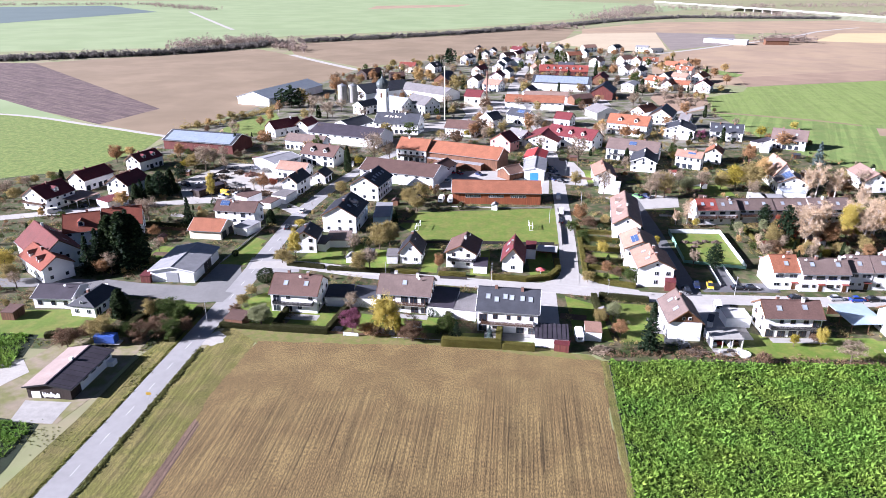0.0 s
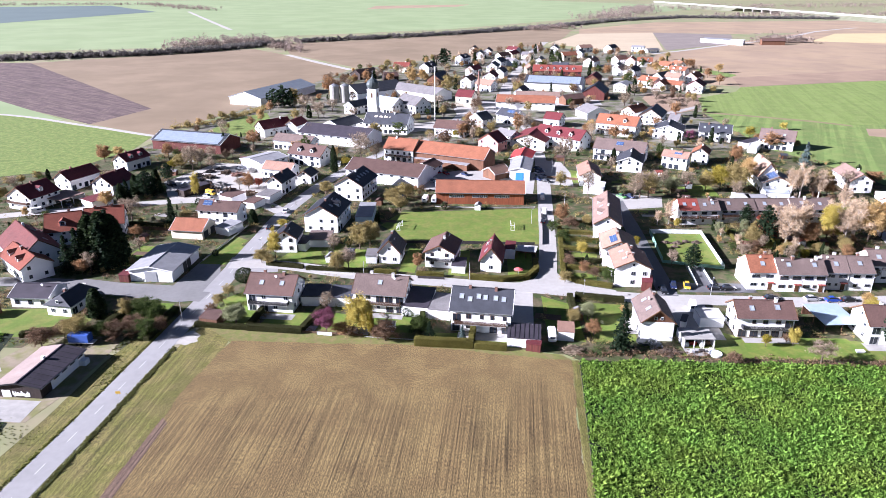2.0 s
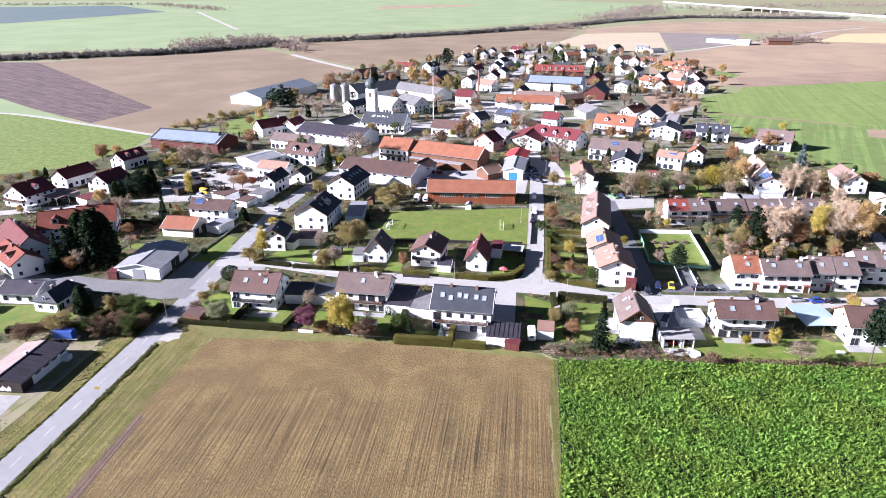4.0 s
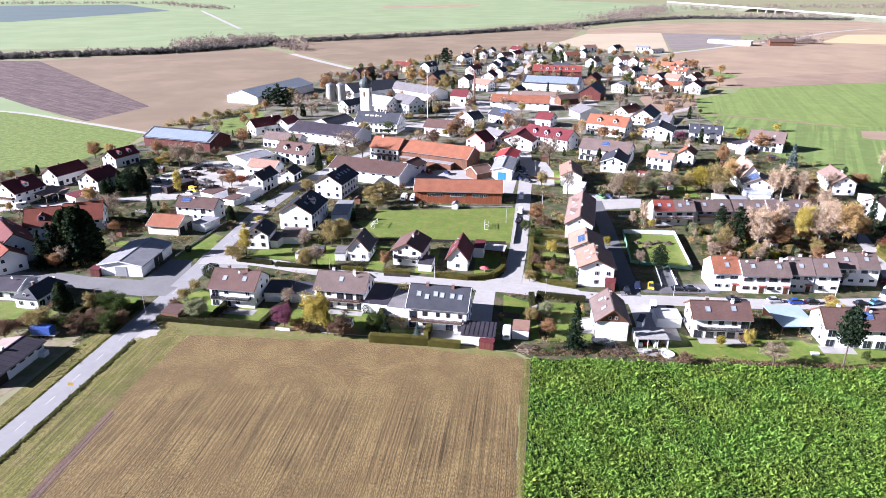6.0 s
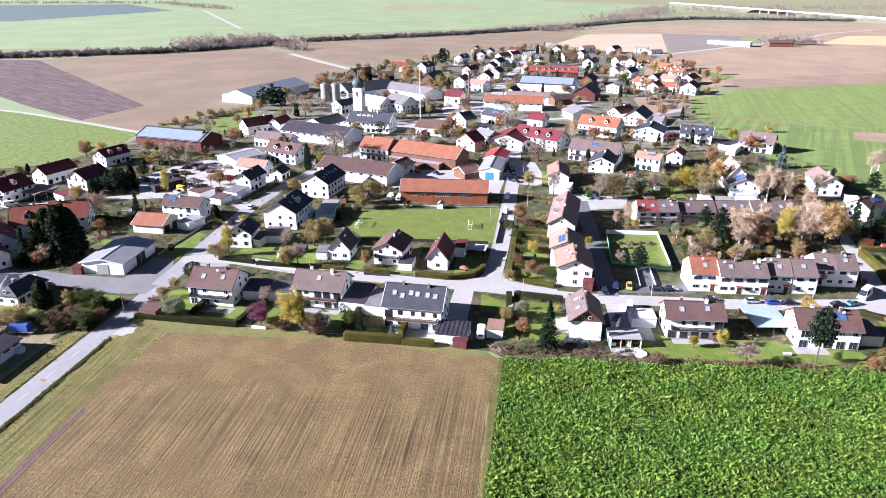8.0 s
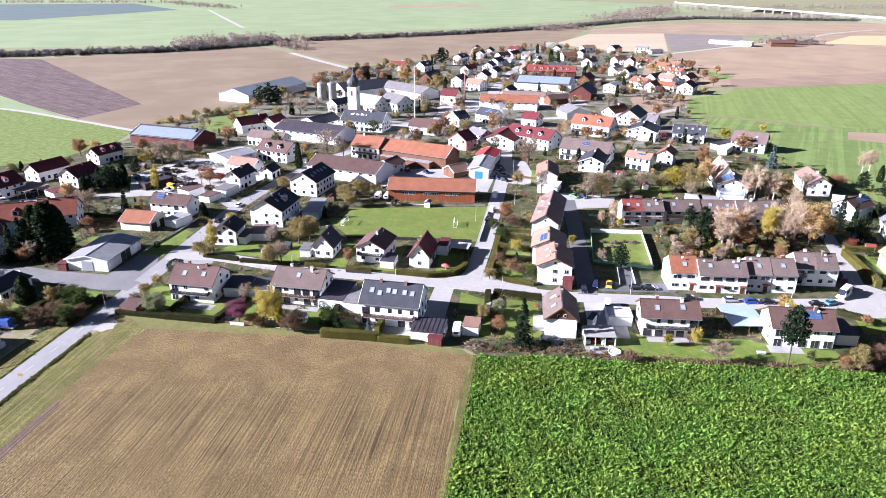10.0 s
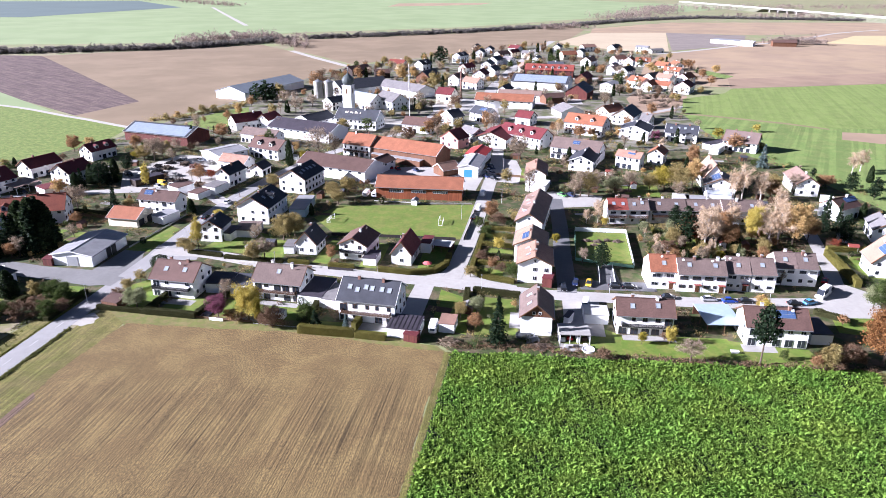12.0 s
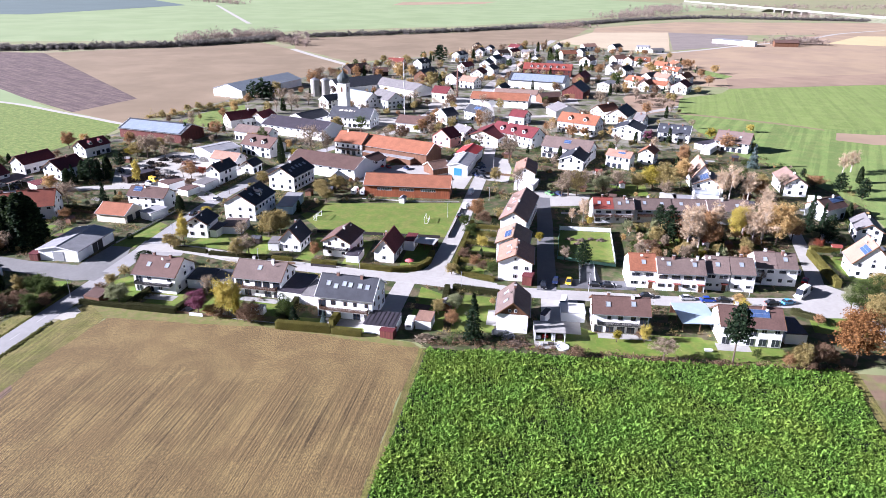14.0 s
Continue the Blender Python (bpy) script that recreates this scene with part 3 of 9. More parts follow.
            for f in range(floors):
                for c in range(cols):
                    if rnd.random() < (0.2 if far else 0.12):
                        continue
                    u = (c + 0.5) / cols * bl - bl / 2 + rnd.uniform(-0.25, 0.25)
                    big = s == near and style == "semi" and not row and rnd.random() < (0.6 if f == 0 else 0.35) or f == 0 and s == near and rnd.random() < 0.4
                    band = row and s == near
                    w, h = (2.0, 1.05) if band and f == 1 else (1.6, 0.9) if band and c % 2 else (1.9, 2.1) if big else ((1.2, 1.3) if rnd.random() < 0.7 else (0.9, 1.2))
                    zc = (1.17 if big and not band else 1.65) + 2.75 * f
                    if zc + h / 2 > hw - 0.05:
                        continue
                    window(root, w, h, pose(u, s * (bw / 2 + 0.01), zc, 0, 0, 0 if s < 0 else 180), fmat, far, close)
        if not row:
            for s in ((1,) if woodgable else (-1, 1)):
                if not shown(s * ca, s * sa):
                    continue
                levels = [(1.6 + 2.75 * f, bw) for f in range(floors)] + ([(hw + 0.95, bw * 0.45)] if ha - hw > 1.9 else [])
                for zc, span in levels:
                    nc = max(1, int(span / 3.2))
                    for c in range(nc):
                        if rnd.random() < 0.18:
                            continue
                        v = (c + 0.5) / nc * span - span / 2
                        window(root, 1.1 if zc < hw else 0.8, 1.25 if zc < hw else 0.9, pose(s * (bl / 2 + 0.01), v, zc, 0, 0, 90 * s), fmat, far, close)
        # door
        if not vfar:
            shared("door", "door_leaf", lambda b: (box(b, -0.5, -0.06, 0, 0.5, 0.05, 2.05), box(b, -0.62, -0.35, -0.1, 0.62, 0.0, 0.0)), M_DOOR, root,
                   pose(rnd.uniform(-0.2, 0.2) * bl, -near * (bw / 2 + 0.02), 0.12, 0, 0, 180 if near < 0 else 0))
    else:
        # gates and window bands of halls
        gm = M_GATE if "blue gate" in label else (M_GATEG if style in ("shed",) else M_FRAME_D)
        gw, gh = min(3.6, bw * 0.45), min(3.4, hw - 0.4)
        if rot > 40 and style != "darkshed":
            shared("gate", f"gate_{gw:.1f}_{gh:.1f}_{gm.name}", lambda b: box(b, -gw / 2, -0.08, 0.02, gw / 2, 0.05, gh), gm, root,
                   pose(-bl / 2 - 0.01, 0, 0, 0, 0, -90))
        if style == "bigbarn":
            for u in (-5.2, 3.9, 12.6):
                for i in range(4):
                    window(root, 1.45, 1.1, pose(u - 2.25 + i * 1.5 - 4, -bw / 2 - 0.01, 3.3), M_FRAME)
        elif style == "garage":
            for i in (-1, 1):
                shared("gate", "garage_gate", lambda b: box(b, -1.5, -0.06, 0.02, 1.5, 0.05, 2.4), M_BALC["black"], root,
                       pose(bl / 2 + 0.01, i * bw * 0.24, 0, 0, 0, 90))
        elif "storage hall" in label:
            for u, w in ((-0.7, 2.5), (2.0, 2.5)):
                shared("gate", "hall_gate", lambda b: box(b, -1.25, -0.04, 0.02, 1.25, 0.05, 3.1), M_BALC["black"], root, pose(u, -bw / 2 - 0.01, 0))
            shared("side_door", "hall_side_door", lambda b: box(b, -1.3, -0.05, 0.02, 1.3, 0.05, 2.4), M_FRAME, root, pose(-bl / 2 - 0.01, -0.5, 0, 0, 0, -90))
        elif style == "shed" and not vfar:
            nwin = int(bl / 4.5)
            for c in range(nwin):
                window(root, 1.6, 0.7, pose((c + 0.5) / nwin * bl - bl / 2, -bw / 2 - 0.01, max(1.6, hw - 0.9)), M_FRAME, far)
    # balcony on the near long side, or on the front gable
    if balcony and not vfar:
        b = thing_part("balcony", root)
        if style == "gable":
            m = pose(-bl / 2, 0, 2.65, 0, 0, -90)
            wdt = bw * 0.86
        else:
            m = pose(0, near * bw / 2, 2.65, 0, 0, 0 if near < 0 else 180)
            wdt = bl * 0.86
        b.matrix_local = m
        bm = bmesh.new()
        box(bm, -wdt / 2, -1.35, -0.1, wdt / 2, 0, 0.08)
        part("balcony_slab", bm, M_CONC, b)
        bm = bmesh.new()
        nb = int(wdt / 0.16)
        for i in range(nb):
            u = -wdt / 2 + (i + 0.5) * wdt / nb
            box(bm, u - 0.06, -1.4, 0.1, u + 0.06, -1.37, 0.98)
        box(bm, -wdt / 2, -1.44, 0.98, wdt / 2, -1.34, 1.06)
        for s in (-1, 1):
            box(bm, s * wdt / 2 - 0.03, -1.37, 0.1, s * wdt / 2 + 0.03, 0, 0.98)
        part("balcony_railing", bm, M_BALC[balcony], b)
    # chimneys
    for i in range(chim):
        u = (-0.22 + 0.44 * i if chim > 1 else rnd.uniform(-0.2, 0.25)) * bl
        v = rnd.uniform(0.1, 0.6) * (1 if rnd.random() < 0.6 else -1)
        bm = bmesh.new()
        box(bm, u - 0.35, v - 0.3, hr - 1.2, u + 0.35, v + 0.3, hr + 0.75)
        ch = part("chimney", bm, M_BRICK if rnd.random() < 0.6 else WALL["white"], root)
        if not far:
            bm = bmesh.new()
            box(bm, u - 0.42, v - 0.37, hr + 0.75, u + 0.42, v + 0.37, hr + 0.84)
            part("chimney_cap", bm, M_CONC, ch)
    # satellite dish
    if not far and not barnlike and rnd.random() < 0.7:
        at = slope_pose(rnd.uniform(-0.35, 0.35) * bl, 0.8, near, W, he, hr, 0.0)
        d = shared("satellite_dish", "dish_bowl", lambda b: bmesh.ops.create_cone(b, cap_ends=True, segments=12, radius1=0.42, radius2=0.3, depth=0.12, matrix=pose(0, -0.1, 0.75, 60)), M_FRAME, root, at)
        shared("mount", "dish_mount", lambda b: box(b, -0.03, -0.03, -0.1, 0.03, 0.03, 0.75), M_ZINC, d, Matrix())
    # skylights
    if not vfar:
        for i in range(sky):
            u = ((i + 0.5) / sky - 0.5) * bl * 0.86 + rnd.uniform(-0.3, 0.3)
            at = slope_pose(u, 0.55 + rnd.uniform(-0.05, 0.08), near, W, he, hr, 0.0)
            s = shared("skylight", "skylight_frame", lambda b: (box(b, -0.6, -0.75, -0.05, -0.5, 0.75, 0.12), box(b, 0.5, -0.75, -0.05, 0.6, 0.75, 0.12), box(b, -0.5, -0.75, -0.05, 0.5, -0.65, 0.12), box(b, -0.5, 0.65, -0.05, 0.5, 0.75, 0.12)), M_ZINC, root, at)
            shared("pane", "skylight_pane", lambda b: box(b, -0.52, -0.67, -0.04, 0.52, 0.67, 0.09), M_SKYGLASS, s, Matrix())
    # solar panels
    if solar:
        slope = math.hypot(W / 2, hr - he)
        if solar >= 6:
            su, sv = 2.6, 1.7
            nu, nv = int(L * 0.94 / su), int(slope * 0.9 / sv)
            u0 = -nu * su / 2
            v0 = 0.05
        else:
            su, sv = 1.75, 1.1
            nu, nv = solar + 1, 2 if solar < 3 else 3
            u0 = rnd.choice((-0.42, -0.1)) * L + 0.6
            v0 = 0.5
        base = slope_pose(0, 0, near, W, he, hr, 0.08)
        for i in range(nu):
            for j in range(nv):
                cx, cy = u0 + (i + 0.5) * su, v0 * slope + (j + 0.5) * sv
                if cy + sv / 2 > slope - 0.1:
                    continue
                shared("solar_panel", f"panel_{int(solar >= 6)}", lambda b: box(b, 0.035 - su / 2, 0.03 - sv / 2, 0.0, su / 2 - 0.035, sv / 2 - 0.03, 0.05), M_SOLARB if solar >= 6 else M_SOLAR, root, base @ pose(cx, cy, 0))
        bm = bmesh.new()
        for j in range(nv + 1):
            cy = v0 * slope + j * sv
            if cy < slope - 0.05:
                box(bm, u0, cy - 0.03, -0.06, u0 + nu * su, cy + 0.03, 0.04, base)
        part("panel_rail", bm, M_SOLARF, root)
    if "painted marks" in label:  # worn pale lettering on the tiles
        bm = bmesh.new()
        u = -0.3 * L
        for k in range(13):
            wch = (0.25, 0.7, 0.5, 0.8, 0.35)[k % 5]
            if k % 4 != 3:
                box(bm, u, -0.5, 0.004, u + wch, 0.45 + 0.3 * (k % 3), 0.02, slope_pose(0, 0.62, near, W, he, hr))
            u += wch + 0.28
        tagged(part("roof_mark", bm, WALL["cream"], root), kind="stuff")
    # dormers
    for i in range(dormer):
        u = ((i + 0.5) / dormer - 0.5) * bl * 0.8
        v = 0.3
        zb = he + (hr - he) * v
        yb = near * W / 2 * (1 - v)
        d = thing_part("dormer", root)
        d.matrix_local = pose(u, yb, zb, 0, 0, 0 if near < 0 else 180)
        dh = min(1.5, (hr - zb) * 0.55)
        dep = dh / tanp + 0.9
        bm = bmesh.new()
        a = [bm.verts.new(p) for p in ((-0.9, 0, -0.5), (0.9, 0, -0.5), (0.9, 0, dh), (0, 0, dh + 0.55), (-0.9, 0, dh))]
        c = [bm.verts.new((p.co.x, dep, p.co.z)) for p in a]
        bm.faces.new(a)
        for k in range(5):
            q = (k + 1) % 5
            bm.faces.new((a[k], a[q], c[q], c[k]))
        part("dormer_wall", bm, WALL["white"], d)
        bm = bmesh.new()
        t = [bm.verts.new(p) for p in ((-1.15, -0.2, dh - 0.1), (0, -0.2, dh + 0.63), (1.15, -0.2, dh - 0.1), (-1.15, dep + 0.4, dh - 0.1), (0, dep + 0.4, dh + 0.63), (1.15, dep + 0.4, dh - 0.1))]
        lo = [bm.verts.new((p.co.x, p.co.y, p.co.z - 0.1)) for p in t]
        for q in (t, lo):
            bm.faces.new((q[0], q[1], q[4], q[3]))
            bm.faces.new((q[1], q[2], q[5], q[4]))
        for k, q in ((0, 1), (1, 2), (2, 5), (5, 4), (4, 3), (3, 0)):
            bm.faces.new((t[k], t[q], lo[q], lo[k]))
        part("dormer_roof", bm, rm, d)
        if dh > 0.9:
            window_sub(d, 1.1, dh * 0.8, pose(0, -0.01, dh * 0.5))
    return root


def thing_part(name, parent):
    """A carrier for the pieces of one part: a small plate that hides in the wall."""
    bm = bmesh.new()
    box(bm, -0.2, 0.05, -0.05, 0.2, 0.15, 0.05)
    return part(name, bm, M_CONC, parent)


def window_sub(parent, w, h, at):
    return shared("window", f"dormer_win_{w:.1f}_{h:.1f}", lambda b: box(b, -w / 2, -0.05, -h / 2, w / 2, 0.05, h / 2), M_GLASS, parent, at)


def flat_box(x, y, rot, L, W, h, roofmat, wallmat, label, name="garage", slope=0.0, gate=True, over=0.12):
    """Flat or lean-to roofed garage or shed; slope lifts the far edge."""
    root = thing(name, x, y, rot, 0, label, name)
    bm = bmesh.new()
    if name == "carport":  # a back wall, and posts along the open sides
        box(bm, -L / 2, W / 2 - 0.15, -0.1, L / 2, W / 2, h + slope)
        for u in (-L / 2 + 0.15, 0, L / 2 - 0.15):
            shared("post", f"carport_post_{h}", lambda b: box(b, -0.08, -0.08, -0.05, 0.08, 0.08, h), wallmat, root, pose(u, -W / 2 + 0.2, 0))
        for u in (-L / 2 + 0.15, L / 2 - 0.15):
            shared("post", f"carport_post_{h}", lambda b: 0, wallmat, root, pose(u, 0, slope / 2))
    else:
        vs = box(bm, -L / 2, -W / 2, -0.1, L / 2, W / 2, h)
        for v in vs[6:8]:
            v.co.z += slope
    part("wall", bm, wallmat, root)
    bm = bmesh.new()
    vs = box(bm, -L / 2 - over, -W / 2 - over, h + 0.002, L / 2 + over, W / 2 + over, h + 0.2)
    for v in (vs[2], vs[3], vs[6], vs[7]):
        v.co.z += slope
    part("roof", bm, roofmat, root)
    if "ribbed" in label:
        for i in range(7):
            shared("roof_rib", f"rib_{W:.2f}", lambda b: box(b, -0.06, -W / 2, 0.0, 0.06, W / 2, 0.07), M_CONC if i == 3 else M_BALC["black"], root, pose((i + 0.5) / 7 * L - L / 2, 0, h + 0.2 + slope / 2, math.degrees(math.atan2(slope, W))))
    if gate:
        n = max(1, int(L / 3))
        for i in range(n):
            shared("gate", "flat_garage_gate", lambda b: box(b, -1.15, -0.05, 0.02, 1.15, 0.05, 2.05), M_GATEG, root, pose((i + 0.5) / n * L - L / 2, W / 2 + 0.01, 0, 0, 0, 180))
    return root

# ---- roads ----
def ribbon(name, pts, width, z, material, label, category, kerb=0.0, dash=None, smooth=True):
    """A road along a smoothed centre line."""
    line = [Vector(p) for p in pts]
    fine = []
    for i in range(len(line) - 1):
        p0, p1, p2, p3 = line[max(i - 1, 0)], line[i], line[i + 1], line[min(i + 2, len(line) - 1)]
        for k in range(6):
            t = k / 6
            fine.append(0.5 * ((2 * p1) + (-p0 + p2) * t + (2 * p0 - 5 * p1 + 4 * p2 - p3) * t * t + (-p0 + 3 * p1 - 3 * p2 + p3) * t ** 3))
    fine.append(line[-1])

    def off(i, d):
        a, b = fine[max(i - 1, 0)], fine[min(i + 1, len(fine) - 1)]
        n = (b - a).normalized()
        return fine[i] + Vector((-n.y, n.x)) * d

    def strip(nm, d0, d1, z0, z1, m, lab, cat):
        vs, fs = [], []
        for i in range(len(fine)):
            p, q = off(i, d0), off(i, d1)
            vs += [(p.x, p.y, -0.05), (p.x, p.y, z1), (q.x, q.y, z1), (q.x, q.y, -0.05)]
        for i in range(len(fine) - 1):
            a, b = 4 * i, 4 * i + 4
            fs += [(a, a + 1, b + 1, b), (a + 1, a + 2, b + 2, b + 1), (a + 2, a + 3, b + 3, b + 2)]
        return tagged(mesh_ob(nm, vs, fs, m), lab, cat, kind="structure")

    strip(name, width / 2, -width / 2, 0, z, material, label, category)
    if kerb:
        for s in (1, -1):
            strip("kerb", s * (width / 2 + 0.16), s * width / 2, 0, z + kerb, M_KERB, "pale stone kerb beside the street", "kerb")
    if dash:
        total = 0.0
        vs, fs = [], []
        for i in range(len(fine) - 1):
            seg = fine[i + 1] - fine[i]
            ln = seg.length
            d = seg / ln
            n = Vector((-d.y, d.x)) * 0.055
            s = 0.0
            while s < ln:
                if (total + s) % 9.0 < 3.0:
                    e = min(s + 0.5, ln)
                    a, b = fine[i] + d * s, fine[i] + d * e
                    k = len(vs)
                    vs += [(a.x - n.x, a.y - n.y, z + 0.006), (a.x + n.x, a.y + n.y, z + 0.006), (b.x + n.x, b.y + n.y, z + 0.006), (b.x - n.x, b.y - n.y, z + 0.006)]
                    fs.append((k, k + 1, k + 2, k + 3))
                s += 0.5
            total += ln
        tagged(mesh_ob("road_marking", vs, fs, M_LINE), "worn white dashes along the road centre", "road marking", kind="structure")


ribbon("road_main", [(-81.5, -60), (-74.5, 20), (-69.5, 70), (-66.5, 96), (-63.3, 118), (-61.0, 136), (-56.2, 173), (-52, 216), (-48.2, 250), (-38, 290), (-24, 325), (-8, 352)], 6.0, 0.05, M_ASPHALT, "pale grey asphalt country road", "road", dash=True)
ribbon("road_side", [(-56, 197), (-39, 196), (-17, 188.5), (6.5, 183), (22.8, 179.5), (39, 176.5), (54, 172.5), (69, 169.5), (92, 167.5), (111, 166), (126, 166), (141, 166.5)], 5.8, 0.056, M_ASPH2, "pale asphalt residential street", "road", kerb=0.03)
ribbon("road_end", [(141, 166.5), (148, 166), (155, 161), (158, 146)], 5.8, 0.056, M_ASPH2, "paved end of the residential street", "road")
ribbon("road_pitch", [(41, 180), (46, 208), (50, 235), (55, 270), (60, 306), (64, 350), (66, 420), (66, 500), (68, 534)], 5.4, 0.062, M_ASPH2, "village street of pale asphalt", "road", kerb=0.03)
ribbon("road_village", [(66, 500), (67.7, 533), (78, 588), (97, 675), (123, 785), (147, 882), (170, 962)], 9.0, 0.075, M_ASPH2, "wide pale village main street", "road")
ribbon("road_parking", [(74, 171), (75.2, 182), (77.3, 205), (79.5, 226), (81, 246), (82, 258)], 5.6, 0.059, mat("asphalt_access", (0.13, 0.13, 0.135), 0.9, 0.18, 0.12, 0.3, 12, fine=0.3), "narrow asphalt access street", "road")
ribbon("road_east", [(150, 168), (157, 188), (163, 208), (168, 226)], 4.6, 0.065, M_ASPH2, "asphalt lane between hedges", "road")
M_ASPHL = mat("asphalt_lane", (0.17, 0.168, 0.165), 0.9, 0.2, 0.1, 0.3, 12, fine=0.3)
ribbon("road_lane", [(-57, 174), (-74, 178), (-92, 182.5), (-120, 186), (-170, 184)], 6.2, 0.053, M_ASPHL, "asphalt side lane", "road")
ribbon("road_yard", [(-50, 248), (-66, 262), (-95, 262), (-135, 252), (-175, 240)], 6.0, 0.056, M_ASPH2, "asphalt yard road", "road")
ribbon("road_church", [(-8, 352), (8, 372), (22, 392), (40, 402), (69, 410)], 5.5, 0.068, M_ASPH2, "village street beside the church", "road")
ribbon("road_brewery", [(20, 390), (26, 430), (40, 470), (72, 500)], 5.5, 0.071, M_ASPH2, "narrow village street", "road")
ribbon("road_estate", [(70, 420), (110, 430), (160, 440), (200, 470)], 5.0, 0.068, M_ASPH2, "residential street of the village", "road")
ribbon("road_estate_far", [(80, 610), (140, 600), (200, 610), (250, 640)], 5.5, 0.068, M_ASPH2, "residential street of the village", "road")
ribbon("road_estate_back", [(100, 720), (150, 700), (210, 700), (270, 720)], 5.5, 0.068, M_ASPH2, "residential street of the village", "road")
sheet("yard_church", [(-50, 395), (-10, 385), (14, 398), (16, 420), (-14, 412), (-46, 420)], 0.04, M_GRAVEL, "pale gravel yard before the church farm", "yard")
sheet("yard_brewery", [(26, 440), (62, 450), (66, 480), (40, 500), (24, 470)], 0.04, M_ASPH2, "paved yard of the brewery", "yard")
sheet("yard_hall", [(80, 470), (130, 475), (132, 500), (82, 498)], 0.04, M_ASPH2, "paved yard of a hall", "yard")
ribbon("track_fields", [(-155, 812), (-112, 742), (-66, 672)], 7.0, 0.12, M_GRAVEL, "pale gravel track between fields", "track")
ribbon("track_east", [(270, 805), (330, 850), (420, 925), (520, 1000), (640, 1130), (760, 1215)], 7.0, 0.14, M_GRAVEL, "pale gravel track between fields", "track")
ribbon("track_west", [(-420, 470), (-285, 455), (-202, 414), (-150, 384), (-120, 372)], 3.5, 0.12, M_GRAVEL, "pale farm track at the field edge", "track")
ribbon("track_far", [(-620, 1890), (-430, 1450), (-330, 1220)], 8.0, 0.14, M_GRAVEL, "pale straight farm track", "track")
sheet("yard_depot", [(-98, 262), (-62, 254), (-46, 292), (-70, 318), (-96, 322), (-110, 290)], 0.04, M_GRAVEL, "pale gravel storage yard", "yard")
sheet("yard_farm", [(3, 276), (50, 268), (56, 300), (30, 308), (8, 300)], 0.04, M_ASPH2, "paved farm yard", "yard")
sheet("yard_shed", [(-96, 116), (-76, 117), (-72.5, 128), (-71, 140), (-70, 152), (-80, 154), (-92, 150), (-100, 130)], 0.027, mat("dirt_yard", (0.24, 0.2, 0.14), 0.95, 0.25, 0.1, 0.4, 4, col2=(0.16, 0.16, 0.06), fine=0.4), "bare earth yard round the shed", "yard")
sheet("gravel_patch", [(-56, 151.2), (-55.2, 153.6), (-54, 154.6), (-52.6, 153.2), (-51.4, 152.1), (-51.8, 150.4), (-51.2, 149), (-52.6, 148.3), (-53.7, 147.1), (-55, 147.9), (-56.3, 147.5)], 0.035, M_GRAVEL, "patch of pale gravel beside the road", "gravel", 0.2)
sheet("junction", [(27, 181.2), (33, 181.2), (37.6, 183.4), (40.2, 188.2), (41, 197), (46.6, 197), (45.4, 187.5), (47.5, 182), (52, 178.5), (60, 175.2), (60, 170), (27, 176)], 0.05, M_ASPH2, "wide paved junction of two streets", "road")
sheet("forecourt", [(-97, 179), (-97, 187.6), (-85, 184.3), (-68.6, 181.9), (-66, 200), (-60, 200), (-56, 186), (-57, 172), (-63.9, 171), (-80, 175)], 0.045, M_ASPHL, "grey asphalt forecourt of the storage hall", "forecourt")
sheet("junction_west", [(-57, 203), (-47, 201), (-41, 198.6), (-40, 191), (-50, 190), (-57, 188)], 0.048, M_ASPHALT, "wide asphalt junction at the country road", "road")
sheet("yard_workshop", [(58.5, 282), (69, 278), (72, 300), (71, 318), (64.5, 322)], 0.045, M_ASPH2, "asphalt parking yard beside the workshop", "yard")
sheet("yard_terrace", [(77, 246), (98, 249), (102, 262), (82, 268), (72, 262)], 0.045, M_ASPH2, "asphalt turning yard behind the terraced houses", "yard")
sheet("pitch", [(-11, 232), (-4, 246), (50, 249), (44.5, 211.5), (0, 215)], 0.03, M_LAWN, "mown green football pitch", "pitch")
sheet("building_site", [(163, 474), (166, 500), (176, 522), (196, 520), (215, 514), (206, 490), (189, 454), (170, 440), (162, 446)], 0.05, mat("site_earth", (0.27, 0.19, 0.13), 0.95, 0.3, 0.08, 0.5, 2, fine=0.5), "bare brown earth of a building site", "earth")
sheet("court_lawn", [(84.2, 220.6), (101.4, 219.2), (97.2, 189.2), (80.3, 194.6)], 0.03, M_LAWN, "lawn of the fenced court", "lawn")
sheet("drive", [(26, 149), (32.5, 149), (36, 175), (30.5, 176)], 0.035, M_ASPH2, "paved driveway beside the house", "driveway")
sheet("drive_2", [(70, 147), (80, 146), (82, 166), (72, 167)], 0.035, M_ASPH2, "paved driveway and parking", "driveway")

# ---- houses ----
house(-35.7, 169.7, -9.6, 13.6, 11.5, 5.3, 9.0, roof='brown', style='semi', chim=2, sky=2, balcony='black', label='white rendered semi-detached house with a brown tiled roof')
house(-6.3, 168.4, -10.4, 14.8, 10.9, 5.3, 8.8, roof='taupe', style='semi', chim=2, sky=1, balcony='brown', label='white semi-detached house with a weathered brown tiled roof')
house(20.2, 157.1, -10.2, 16.0, 12.3, 6.0, 10.0, roof='slate', style='semi', chim=2, sky=6, balcony='brown', label='white double house with a slate grey roof and skylights')
house(63.1, 152.3, 84.0, 12.9, 8.8, 5.0, 8.6, roof='taupe', style='gable', chim=1, sky=2, label='white gabled house with brown roof beside the field', woodgable=True)
